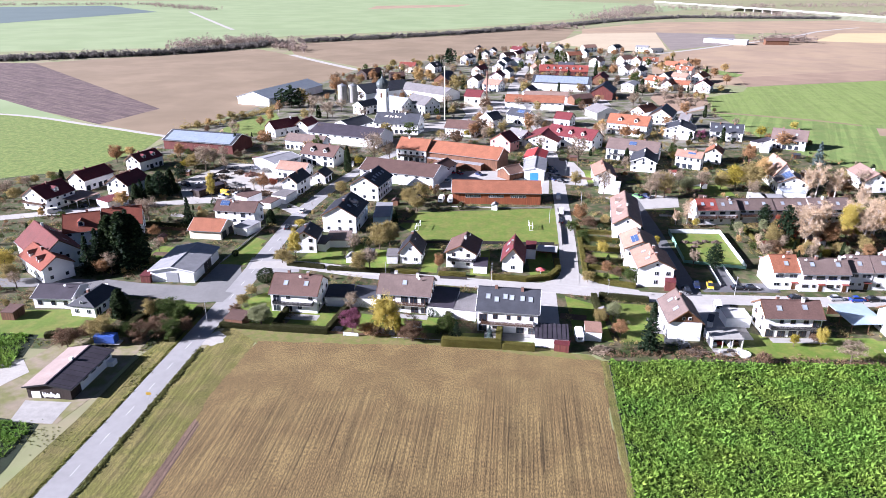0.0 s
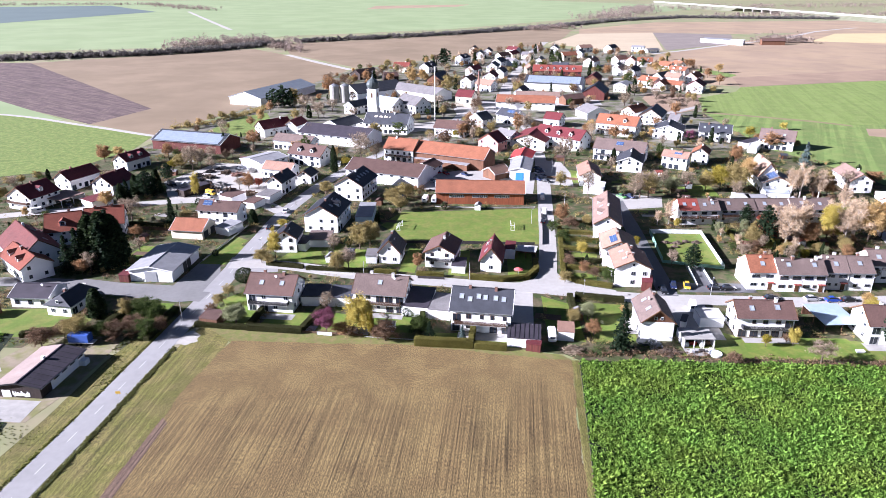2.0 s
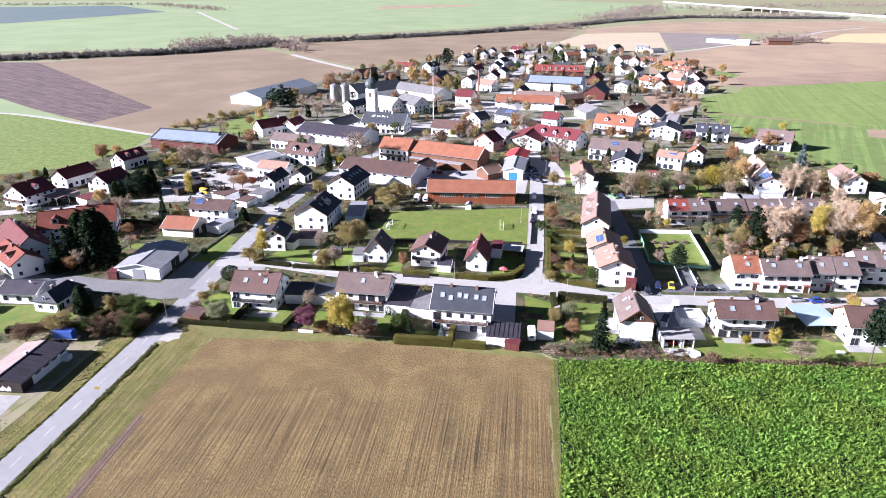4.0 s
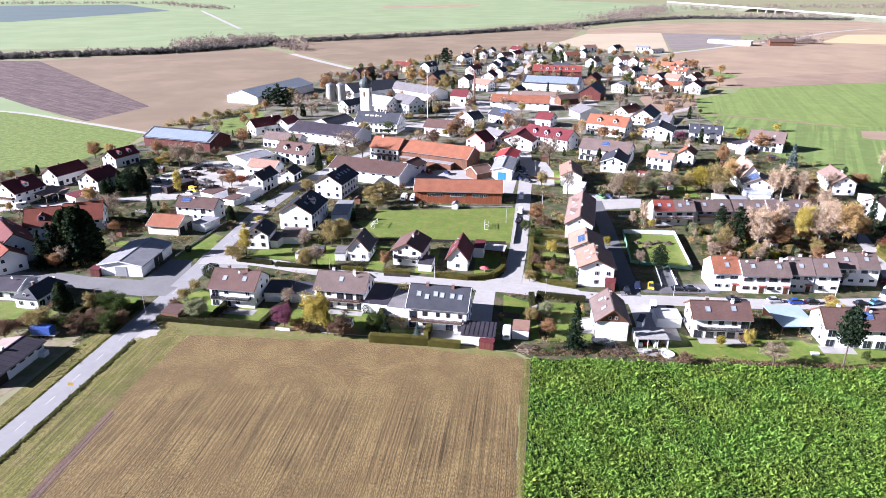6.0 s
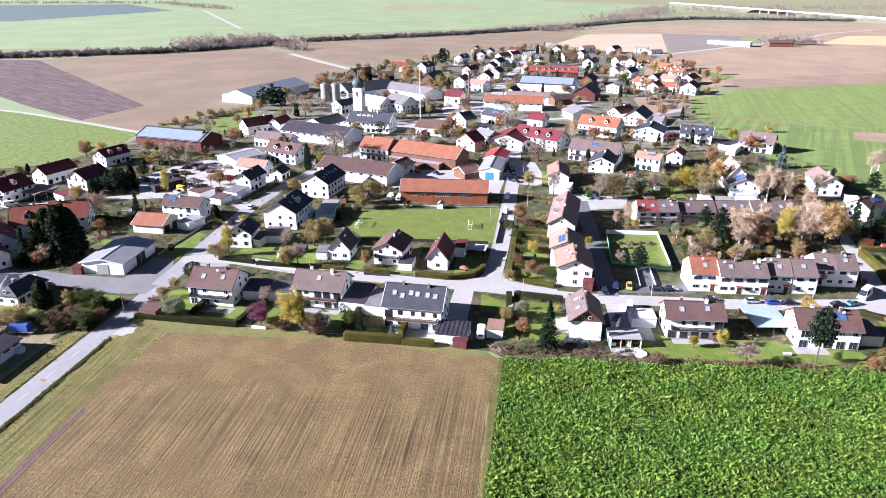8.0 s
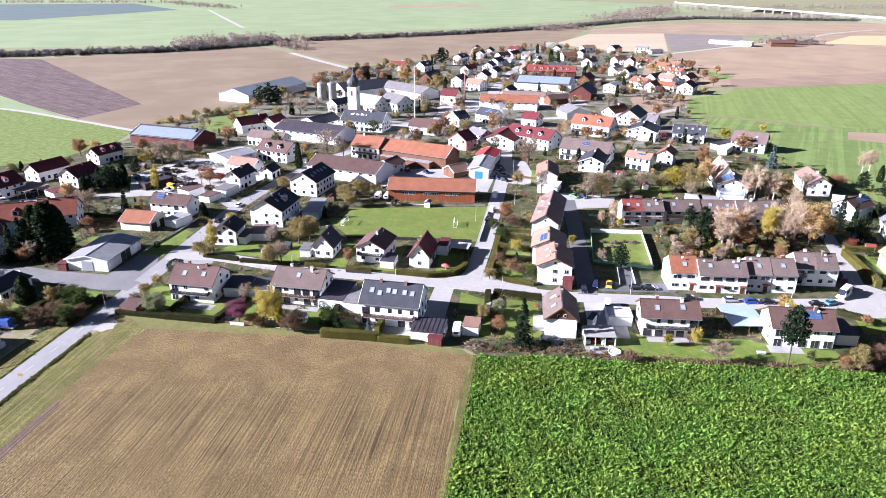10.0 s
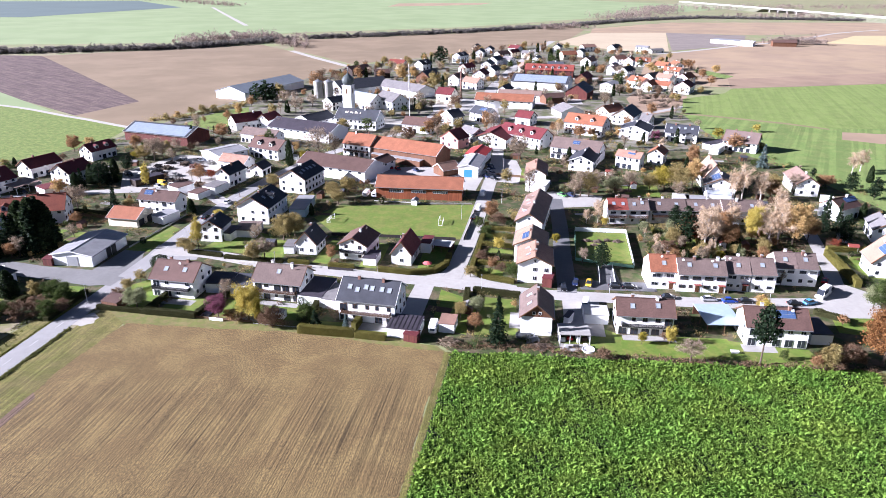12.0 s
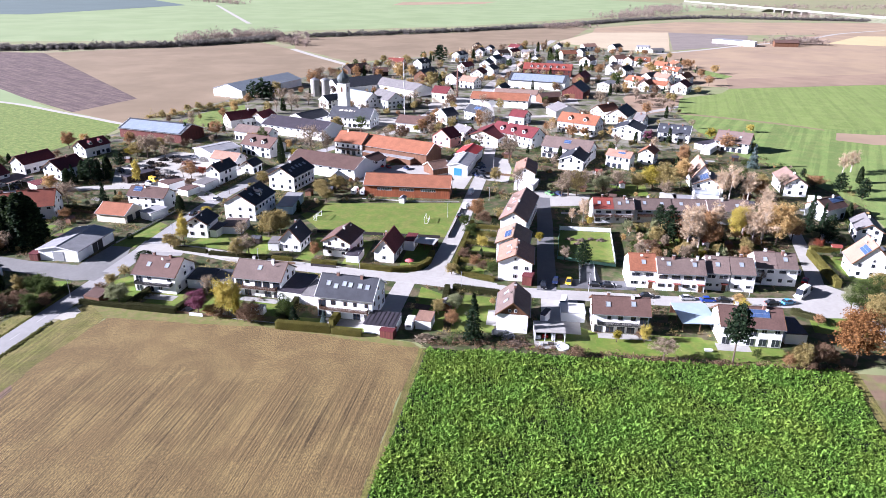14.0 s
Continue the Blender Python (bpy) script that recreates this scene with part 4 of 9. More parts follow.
house(90.1, 151.3, -4.2, 14.6, 9.2, 5.4, 8.4, roof='brown', style='semi', chim=2, sky=2, balcony='black', label='white semi-detached house with black balconies')
house(120.9, 147.0, -5.2, 15.3, 10.3, 5.2, 8.6, roof='brown', style='semi', chim=2, sky=1, solar=2, label='white house with brown roof and solar collectors')
house(-5.4, 200.8, 81.3, 9.6, 7.8, 3.6, 8.0, roof='black', style='gable', chim=1, label='small white gabled house with a steep black roof')
house(10.9, 198.4, 77.0, 12.5, 10.2, 5.0, 7.6, roof='brown', style='gable', chim=1, balcony='black', label='white two-storey gabled house with wooden balcony')
house(26.2, 194.8, 79.7, 12.5, 7.4, 3.5, 8.0, roof='maroon', style='gable', chim=1, sky=2, label='small white gabled house with a red tiled roof')
house(65.9, 183.6, 83.7, 13.6, 10.9, 6.0, 8.6, roof='terra2', style='gable', chim=2, sky=2, label='white terraced house with orange red tiled roof')
house(66.1, 197.8, 81.5, 13.0, 10.8, 6.0, 8.6, roof='terra3', style='gable', chim=1, solar=2, label='terraced house with orange roof and solar panels')
house(70.2, 227.7, 76.8, 30.1, 10.0, 6.0, 9.2, roof='taupe2', style='gable', chim=1, sky=3, dormer=2, label='white terraced house with weathered brown roof and dormers')
house(-116.3, 193.2, -42.7, 18.0, 9.7, 4.6, 7.7, roof='brick', chim=1, dormer=2, label='white house with orange red tiled roof and dormers')
house(-120.6, 203.6, -47.1, 24.9, 14.0, 4.6, 10.1, roof='crimson', chim=1, sky=2, label='house with dark red tiled roof')
house(-118.1, 221.5, 19.1, 11.6, 14.0, 5.0, 9.6, roof='brick', chim=1, sky=1, dormer=1, label='long white house with bright red tiled roof')
house(-106.9, 227.3, 17.7, 13.0, 14.0, 5.0, 9.6, roof='brick', chim=2, label='white house wing with bright red tiled roof')
house(-102.2, 173.2, -5.3, 11.7, 9.9, 3.2, 5.2, roof='slate2', chim=0, style='low', label='white bungalow with dark grey roof')
house(-91.1, 169.0, 79.0, 11.9, 8.1, 3.2, 5.4, roof='slate', hip=0.5, chim=1, style='low', label='white bungalow wing with hipped dark roof')
house(-75.0, 194.2, 84.5, 19.8, 14.3, 3.7, 5.1, roof='metal', style='shed', label='white storage hall with a grey sheet roof')
house(-80.8, 133.6, 83.1, 16.5, 11.1, 2.9, 3.9, roof='slate2', style='darkshed', label='low black timber shed with dark panelled roof')
house(-76.0, 224.9, -10.0, 12.3, 11.4, 3.2, 5.9, roof='terra', style='garage', wall='cream', label='cream double garage with an orange tiled roof')
house(-69.6, 238.1, -11.4, 16.1, 8.7, 5.2, 8.0, roof='brown', chim=1, solar=1, style='semi', label='white house with dark brown roof')
house(-149.5, 259.5, 68.0, 14.0, 13.5, 5.0, 9.2, roof='maroon', chim=1, style='gable', dormer=1, balcony='brown', label='white house with dark red roof and balcony')
house(-145.3, 286.3, 65.7, 15.9, 10.4, 4.6, 8.0, roof='maroon', chim=1, label='white house with dark red tiled roof at the field edge')
house(-133.9, 315.8, 64.2, 14.5, 9.9, 4.6, 7.8, roof='maroon', chim=1, dormer=2, label='white house with dark red roof and two dormers')
house(-126.0, 277.6, 70.8, 13.7, 11.6, 4.6, 8.4, roof='maroon', chim=1, label='white gabled house with dark roof')
house(-115.6, 354.6, -19.1, 42.5, 19.0, 5.0, 8.8, roof='slate', solar=9, style='barn', label='long dark red timber barn with a solar roof')
house(-71.1, 314.6, 51.8, 17.1, 15.6, 4.6, 5.8, roof='metal', style='shed', label='white depot hall with grey ribbed roof')
house(-59.9, 298.0, -21.1, 15.1, 8.6, 4.0, 6.8, roof='terra2', chim=0, style='barn2', label='low house with a pale orange roof')
house(-55.1, 274.5, 74.2, 13.2, 7.6, 5.6, 8.6, roof='black', chim=1, style='gable', label='white house with black tiled roof by the road')
house(-46.7, 289.6, 76.4, 8.6, 7.2, 3.4, 5.8, roof='black', chim=0, style='gable', label='small white house with black roof')
house(-40.2, 211.0, 86.1, 9.7, 8.6, 5.0, 7.6, roof='black', chim=1, style='gable', label='white house with black roof beside a yellow tree')
house(-23.3, 269.7, 73.7, 17.8, 12.9, 6.2, 10.0, roof='black', chim=1, sky=5, style='gable', label='large white house with a black tiled roof')
house(-30.0, 233.0, 80.1, 17.3, 13.1, 6.2, 10.0, roof='black', chim=1, sky=2, dormer=1, style='gable', label='large white gabled house with black roof')
house(-10.7, 291.5, -24.1, 36.2, 17.0, 5.0, 8.5, roof='brown', style='shed', label='long white farm hall with brown tiled roof')
house(6.5, 300.8, 61.6, 11.3, 10.6, 4.0, 6.1, roof='brown', style='shed', label='brown roofed side building of the farm')
house(-5.4, 327.9, -24.1, 16.5, 13.5, 6.0, 10.4, roof='terra', chim=2, balcony='brown', label='white farmhouse with orange tiled roof')
house(19.1, 317.8, -27.7, 37.6, 15.3, 5.6, 9.7, roof='terra', style='woodbarn', label='long brown timber barn with orange tiled roof')
house(27.3, 260.4, -4.4, 35.6, 12.3, 4.8, 8.3, roof='terra', style='bigbarn', label='red brown timber barn with orange tiled roof')
house(49.0, 298.2, 78.4, 21.4, 10.0, 4.6, 5.9, roof='metal', style='shed', label='white workshop with a blue gate')
house(52.0, 316.5, 74.0, 18.0, 10.5, 4.4, 6.2, roof='pink', style='shed', label='hall with a bright red metal roof')
house(37.2, 293.4, 35.6, 9.6, 9.2, 3.0, 5.5, roof='terra2', style='woodbarn', label='small timber barn with orange roof')
house(77.3, 287.0, 82.0, 18.2, 9.8, 4.4, 7.0, roof='terra2', chim=1, style='gable', label='white gabled house with pale orange roof')
house(78.2, 353.3, -40.4, 27.8, 13.3, 5.6, 10.0, roof='maroon', chim=2, dormer=3, label='large white house with dark red roof')
house(63.9, 356.9, 67.1, 26.0, 18.7, 4.6, 8.0, roof='maroon', chim=0, style='gable', label='white gabled wing with dark red roof')
house(115.9, 381.4, -32.0, 23.6, 13.4, 6.4, 10.8, roof='terra', chim=1, dormer=2, balcony='brown', label='large apartment house with orange roof')
house(101.5, 324.0, -28.1, 25.1, 12.4, 5.6, 9.6, roof='taupe', chim=1, solar=1, balcony='black', style='semi', label='white terraced houses with grey brown roof')
house(102.3, 308.9, 69.8, 19.6, 12.2, 4.6, 7.2, roof='slate', chim=1, style='gable', label='white gabled house with dark roof')
house(123.3, 307.6, -34.2, 12.4, 7.4, 5.6, 8.0, roof='terra2', chim=2, solar=1, style='semi', label='white cube shaped house with red roof and solar collectors')
house(138.7, 316.8, 62.2, 10.4, 8.3, 5.4, 8.1, roof='terra', chim=1, style='gable', label='narrow white house with red roof')
house(165.1, 365.2, -22.7, 17.3, 11.5, 5.0, 8.7, roof='slate', chim=2, sky=4, style='semi', label='white semi-detached house with dark grey roof')
house(190.4, 345.9, -31.0, 17.3, 13.9, 5.0, 9.5, roof='taupe', chim=2, sky=2, style='semi', label='semi-detached house with grey brown roof')
house(151.3, 269.9, 76.6, 15.2, 12.7, 5.0, 8.0, roof='grey', chim=1, solar=3, style='gable', label='white house with solar panels and glazed veranda')
house(151.5, 280.6, 81.7, 17.6, 9.3, 5.0, 11.2, roof='terra3', chim=1, sky=1, style='gable', label='white house with pale terracotta roof')
house(187.3, 273.9, -98.1, 18.2, 9.8, 5.0, 8.2, roof='taupe2', chim=1, style='gable', label='white house with pale weathered roof')
house(100.7, 233.1, -0.4, 7.3, 9.2, 5.6, 8.6, roof='red', chim=1, sky=2, row=True, style='semi', balcony='brown', group='terraced row by the gardens', label='white terraced house with red tiled roof')
house(108.1, 233.1, -0.4, 7.6, 9.2, 5.6, 8.6, roof='taupe', chim=1, sky=2, row=True, style='semi', balcony='brown', group='terraced row by the gardens', label='white terraced house with grey brown tiled roof')
house(119.2, 234.5, -0.4, 13.3, 9.3, 5.1, 8.1, roof='taupe', chim=1, sky=2, row=True, style='semi', balcony='brown', group='terraced row by the gardens', label='white terraced house with grey brown tiled roof')
house(132.5, 234.6, -0.4, 13.0, 9.2, 5.0, 8.0, roof='taupe', chim=1, sky=2, row=True, style='semi', balcony='brown', group='terraced row by the gardens', label='white terraced house with grey brown tiled roof')
house(146.3, 234.0, -0.4, 15.3, 9.3, 5.2, 8.2, roof='taupe', chim=1, sky=2, row=True, style='semi', balcony='brown', group='terraced row by the gardens', label='white terraced house with grey brown tiled roof')
house(102.0, 179.1, -3.3, 7.8, 10.5, 5.6, 9.0, roof='terra', chim=1, sky=1, row=True, style='semi', group='terraced row on the street', label='white terraced house with a bright orange roof')
house(109.2, 177.0, -3.8, 7.0, 9.5, 5.6, 8.7, roof='taupe', chim=1, sky=1, row=True, style='semi', group='terraced row on the street', label='white terraced house with a grey brown roof')
house(116.0, 176.5, -4.2, 6.6, 9.4, 5.6, 8.7, roof='taupe', chim=1, sky=1, row=True, style='semi', group='terraced row on the street', label='white terraced house with a grey brown roof')
house(123.4, 178.2, -8.1, 6.6, 10.2, 5.6, 8.9, roof='taupe', chim=1, sky=1, row=True, style='semi', group='terraced row on the street', label='white terraced house with a grey brown roof')
house(130.1, 177.6, -4.1, 6.8, 10.2, 5.6, 8.9, roof='taupe', chim=1, sky=1, row=True, style='semi', group='terraced row on the street', label='white terraced house with a grey brown roof')
house(138.7, 182.5, -5.5, 5.9, 9.8, 5.6, 8.8, roof='taupe', chim=1, sky=1, row=True, style='semi', group='terraced row on the street', label='white terraced house with a grey brown roof')
house(144.6, 182.0, -5.5, 5.9, 9.7, 5.6, 8.8, roof='taupe', chim=1, sky=1, row=True, style='semi', group='terraced row on the street', label='white terraced house with a grey brown roof')
house(173.1, 188.3, 78.1, 10.0, 11.9, 4.6, 10.8, roof='terra3', chim=1, solar=2, style='gable', label='white house with pale orange roof and solar panels')
house(189.3, 219.0, 72.1, 13.6, 8.6, 4.6, 7.2, roof='grey', chim=1, style='gable', label='white gabled house with grey roof')
house(186.0, 240.5, 30.0, 12.0, 10.0, 4.8, 7.8, roof='brown', chim=1, solar=3, style='semi', label='house with brown roof and large solar panels')
house(-41.4, 367.3, -26.7, 43.0, 18.9, 5.0, 8.8, roof='slate2', style='shed', chim=0, label='long white barn with a dark slate roof')
house(-15.9, 392.4, -17.0, 26.9, 14.0, 5.6, 10.7, roof='slate', chim=1, label='white farmhouse with painted marks on its dark roof')
house(-43.1, 394.6, 56.6, 21.8, 15.7, 4.5, 7.7, roof='slate', style='shed', label='dark blue roofed barn')
house(-50.1, 321.8, -27.1, 19.3, 12.6, 5.0, 9.1, roof='brown', chim=1, dormer=2, style='semi', label='house with reddish brown roof and dormers')
house(-62.5, 350.9, -24.1, 23.2, 9.6, 4.6, 7.6, roof='taupe', chim=0, label='house with weathered grey roof')
house(-22.5, 457.8, -41.0, 29.0, 14.0, 4.8, 9.8, roof='pale_metal', style='', chim=0, name='church_nave', label='white church nave with a pale sheet metal roof')
house(-2.6, 453.0, -52.0, 22.0, 14.0, 6.0, 11.0, roof='grey', style='semi', chim=1, label='white farmhouse with a grey roof beside the church')
house(2.0, 512.6, -44.0, 46.6, 19.6, 5.0, 8.9, roof='grey', style='shed', label='long white barn with a grey roof')
house(-33.8, 518.9, 39.9, 43.8, 22.0, 5.0, 10.5, roof='slate', style='shed', label='barn with dark slate roof')
house(34.0, 475.4, -25.6, 12.7, 11.9, 7.0, 10.9, roof='maroon', wall='cream', chim=1, style='semi', label='cream coloured inn with dark red roof')
house(20.6, 382.0, -21.9, 19.0, 11.5, 4.5, 8.2, roof='brown', chim=1, label='low white house with brown roof')
house(-82.0, 388.0, 42.0, 19.0, 11.5, 4.6, 8.6, roof='maroon', chim=1, label='white house with dark red roof')
house(-107.5, 513.0, 66.0, 70.0, 28.0, 5.4, 9.6, roof='pale_metal', style='shed', label='white agricultural hall with pale roof')
house(74.5, 465.4, -12.2, 40.4, 17.7, 5.0, 8.6, roof='terra', style='shed', label='long building with an orange tiled roof')
house(108.9, 546.2, -18.8, 46.2, 22.0, 6.0, 10.7, roof='slate', solar=8, style='shed', label='white hall with grey solar roof')
house(123.7, 616.4, -13.4, 43.4, 14.0, 6.0, 10.6, roof='red', wall='redwood', dormer=6, chim=0, label='long dark red timber house with red roof and dormers')
house(109.4, 481.0, 23.7, 17.0, 9.9, 4.0, 6.6, roof='brown', style='woodbarn', label='brown timber barn in the village')
house(112.8, 432.3, -75.5, 17.1, 16.9, 4.0, 7.4, roof='grey', style='shed', label='hall with pale roof')
house(83.5, 406.2, -32.4, 10.8, 10.6, 4.5, 7.9, roof='maroon', chim=1, label='house with red roof')
house(49.9, 359.8, -53.2, 13.0, 8.4, 5.0, 7.7, roof='grey', chim=1, label='house with grey roof')
house(40.5, 346.7, 52.3, 10.1, 13.0, 5.0, 9.2, roof='maroon', chim=1, style='gable', label='pink rendered house with dark red roof', wall='pinkwall')
house(58.0, 414.4, -48.1, 15.8, 10.7, 5.0, 8.5, roof='slate', solar=2, chim=0, label='house with blue solar roof')
house(38.9, 404.4, 43.3, 10.2, 11.6, 5.0, 8.7, roof='slate', chim=1, style='gable', label='white house with dark roof')
house(146.4, 414.9, 62.6, 21.6, 14.0, 5.0, 9.6, roof='black', chim=1, style='gable', label='white house with black roof')
house(142.3, 373.5, 66.6, 18.6, 16.8, 5.0, 8.0, roof='slate', chim=1, style='gable', label='white house with dark grey roof')
house(154.2, 397.5, -34.8, 6.6, 10.1, 5.0, 8.3, roof='grey', chim=1, label='white house with grey roof')
house(-49.0, 616.8, 50.0, 24.0, 13.0, 4.6, 8.4, roof='brown', style='barn', label='dark timber barn at the village edge among autumn trees')
house(-25.2, 599.6, 18.8, 12.8, 11.0, 4.2, 7.4, roof='brown', style='barn', label='low dark timber barn at the village edge')
house(-16.4, 657.1, -16.5, 16.0, 11.0, 5.4, 9.0, roof='red', wall='cream', chim=1, label='pale village house with a bright red roof')
house(8.1, 657.5, 59.1, 16.8, 11.0, 5.2, 9.0, roof='black', style='semi', chim=1, dormer=1, label='white village house with a black roof')
house(16.6, 578.1, 67.0, 24.0, 13.0, 5.0, 9.8, roof='black', style='woodbarn', label='timber farmhouse with a large black roof')
house(43.7, 712.8, 60.9, 17.0, 11.0, 7.2, 10.4, roof='slate', style='semi', chim=2, dormer=1, label='tall white house with a dark slate roof')
house(50.0, 635.2, 59.2, 17.0, 10.0, 5.2, 8.6, roof='maroon', style='semi', chim=1, label='white village house with dark red tiled roof')
house(40.7, 561.9, 68.7, 17.0, 10.0, 6.0, 9.4, roof='brown', style='gable', chim=1, label='white gabled village house with brown roof')
house(53.6, 541.8, -38.9, 15.5, 11.0, 5.2, 8.8, roof='terra2', style='semi', chim=1, label='white village house with pale orange roof')
house(-39.8, 451.8, 52.1, 17.0, 10.0, 5.0, 8.2, roof='slate', style='semi', chim=1, label='white farm cottage with dark roof beside the church')
house(65.8, 768.9, 78.8, 17.0, 10.0, 5.2, 8.6, roof='black', style='gable', chim=1, label='white gabled village house with black roof')
house(77.1, 797.7, 77.1, 17.0, 10.0, 5.2, 8.6, roof='slate', style='gable', chim=1, label='white gabled village house with dark roof')
house(62.8, 825.4, 76.7, 17.0, 9.0, 5.0, 8.2, roof='slate', wall='cream', style='gable', chim=1, label='pale gabled village house with dark roof')
house(108.1, 811.2, -52.1, 17.0, 10.0, 5.2, 8.6, roof='maroon', style='semi', chim=1, label='white village house with dark red tiled roof')
house(89.2, 749.8, 42.0, 17.0, 10.0, 5.2, 8.4, roof='brown', style='semi', chim=1, label='white village house with brown roof')
house(102.1, 770.0, 51.2, 16.6, 10.0, 5.0, 8.2, roof='maroon', wall='cream', style='semi', chim=1, label='pale village house with dark red roof')
house(79.4, 694.9, 62.5, 17.0, 11.0, 5.4, 9.0, roof='black', style='gable', chim=1, label='white village house with black roof')
house(92.8, 702.9, -52.9, 13.3, 9.0, 5.2, 7.6, roof='grey', style='semi', chim=1, label='white village house with a grey roof')
house(70.2, 660.5, 73.2, 17.0, 11.0, 5.2, 8.8, roof='black', style='gable', chim=1, label='white village house with black roof')
house(61.5, 590.8, 73.7, 17.0, 12.0, 5.2, 9.2, roof='maroon', style='gable', chim=1, label='white gabled village house with dark red roof')
house(73.1, 618.9, 70.6, 17.0, 10.0, 5.0, 8.6, roof='slate', style='gable', chim=1, label='white gabled village house with dark roof')
house(121.7, 702.0, 70.4, 17.0, 10.0, 5.2, 8.6, roof='grey', style='gable', chim=1, label='white gabled village house with grey roof')
house(158.3, 824.1, 73.0, 17.0, 11.0, 5.6, 9.2, roof='black', style='gable', chim=1, label='large white gabled house with black roof')
house(160.2, 749.9, 20.6, 18.0, 11.0, 5.2, 8.8, roof='terra', wall='cream', style='semi', chim=1, label='pale village house with red brown roof')
house(178.2, 776.8, 67.6, 17.0, 10.0, 5.2, 8.6, roof='black', style='gable', chim=1, label='white gabled village house with black roof')
house(172.7, 693.9, 55.2, 17.0, 12.0, 5.2, 9.0, roof='terra2', style='gable', chim=1, label='white village house with pale orange roof')
house(117.6, 761.2, -27.5, 13.1, 9.0, 5.0, 7.6, roof='grey', wall='cream', style='semi', chim=1, label='pale village house with grey roof')
house(136.2, 667.7, -16.7, 15.8, 8.0, 4.6, 7.0, roof='slate', style='semi', chim=1, label='low white house with slate roof behind the red roofed house')
house(77.4, 510.7, 69.0, 17.0, 9.0, 4.6, 8.0, roof='slate', style='gable', label='small white gabled building with slate roof')
house(87.0, 491.7, -13.8, 31.6, 10.0, 4.4, 7.0, roof='taupe2', style='shed', label='long low building with weathered roof')
house(132.5, 506.3, 67.8, 24.0, 17.0, 5.0, 10.5, roof='black', style='woodbarn', label='dark brown timber barn with a black roof')
house(227.2, 828.7, 46.5, 17.0, 11.0, 5.2, 8.8, roof='slate', style='semi', chim=1, label='white village house with slate roof')
house(260.9, 832.5, -27.6, 15.2, 10.0, 5.6, 7.2, roof='metal', style='semi', chim=0, label='white modern house with a flat pitched grey roof')
house(273.9, 821.9, 23.4, 18.1, 9.0, 3.2, 5.0, roof='grey', style='low', label='low white building with grey roof')
house(206.0, 710.9, 36.0, 17.0, 10.0, 5.2, 8.6, roof='terra2', style='semi', chim=1, label='white village house with pale orange roof')
house(214.9, 701.8, 67.2, 17.0, 10.0, 5.2, 8.8, roof='terra', style='gable', chim=1, label='white gabled house with orange roof')
house(225.9, 691.4, -19.1, 15.3, 10.0, 5.2, 8.8, roof='terra', style='semi', chim=1, dormer=2, label='white terraced houses with orange roof and dormers')
house(187.9, 651.5, 66.2, 17.0, 9.0, 5.2, 8.2, roof='grey', style='gable', chim=1, label='white gabled house with grey roof')
house(193.1, 620.9, 50.8, 17.0, 11.0, 5.2, 8.8, roof='slate', style='gable', chim=1, label='white gabled house with dark roof')
house(185.4, 629.8, 38.0, 14.4, 10.0, 5.0, 8.2, roof='taupe', style='semi', chim=1, label='white village house with grey brown roof')
house(236.0, 657.5, -44.7, 13.3, 10.0, 5.2, 8.6, roof='terra', style='semi', chim=1, label='white terraced houses with orange red roof')
house(235.1, 621.0, -45.5, 17.0, 10.0, 5.2, 8.6, roof='terra', style='semi', chim=1, dormer=2, label='white terraced houses with orange red roof')
house(188.0, 554.8, -55.1, 16.5, 11.0, 5.2, 8.8, roof='terra', style='semi', chim=1, dormer=1, label='white village house with orange roof')
house(207.2, 583.9, 43.8, 16.5, 10.0, 5.0, 8.4, roof='slate', style='gable', chim=1, label='white gabled house with dark roof')
house(215.7, 576.8, -49.3, 14.4, 10.0, 5.0, 8.4, roof='terra2', style='semi', chim=1, label='white village house with pale orange roof')
house(203.3, 539.7, -42.3, 14.2, 9.0, 4.6, 7.6, roof='terra', wall='cream', style='semi', chim=1, label='low pale house with orange roof')
house(233.6, 579.5, 49.6, 17.0, 11.0, 5.2, 8.8, roof='terra', style='gable', chim=1, label='white gabled house with orange roof')
house(217.4, 530.8, 59.5, 17.0, 13.0, 5.4, 9.4, roof='maroon', style='gable', chim=1, label='large white gabled house with dark red roof')
house(193.0, 540.0, 57.7, 17.0, 9.0, 5.0, 8.2, roof='terra', style='gable', chim=1, label='white gabled house with orange roof')
house(252.1, 667.7, -86.9, 17.0, 9.0, 4.8, 8.0, roof='terra', style='semi', chim=1, label='white terraced house with orange roof')
house(147.5, 576.8, 67.6, 24.0, 11.0, 4.8, 8.8, roof='maroon', style='woodbarn', label='timber barn with a dark red roof')
house(161.1, 536.1, 56.8, 17.0, 11.0, 5.6, 7.4, roof='metal', wall='cream', label='pale rendered building with a light roof')
house(138.9, 428.0, 42.2, 17.0, 11.0, 4.8, 8.4, roof='terra', style='semi', chim=1, label='white village house with orange roof beside bare earth')
house(196.0, 832.4, 24.5, 18.5, 10.0, 5.2, 8.4, roof='terra2', style='semi', chim=1, label='white village house with pale orange roof')
house(102.4, 641.5, 90.1, 17.0, 9.0, 5, 8.2, roof='terra2', wall='cream', style='gable', chim=1, label='pale gabled house with orange roof')
house(-69.8, 392.1, 68.9, 13.5, 9.0, 4.8, 8.0, roof='maroon', style='gable', chim=1, label='white house with dark red roof among gardens')
house(462.7, 911.5, -8.0, 30.0, 10.0, 5.2, 8.3, roof='brown', style='barn', label='dark roofed distant farm building between trees')

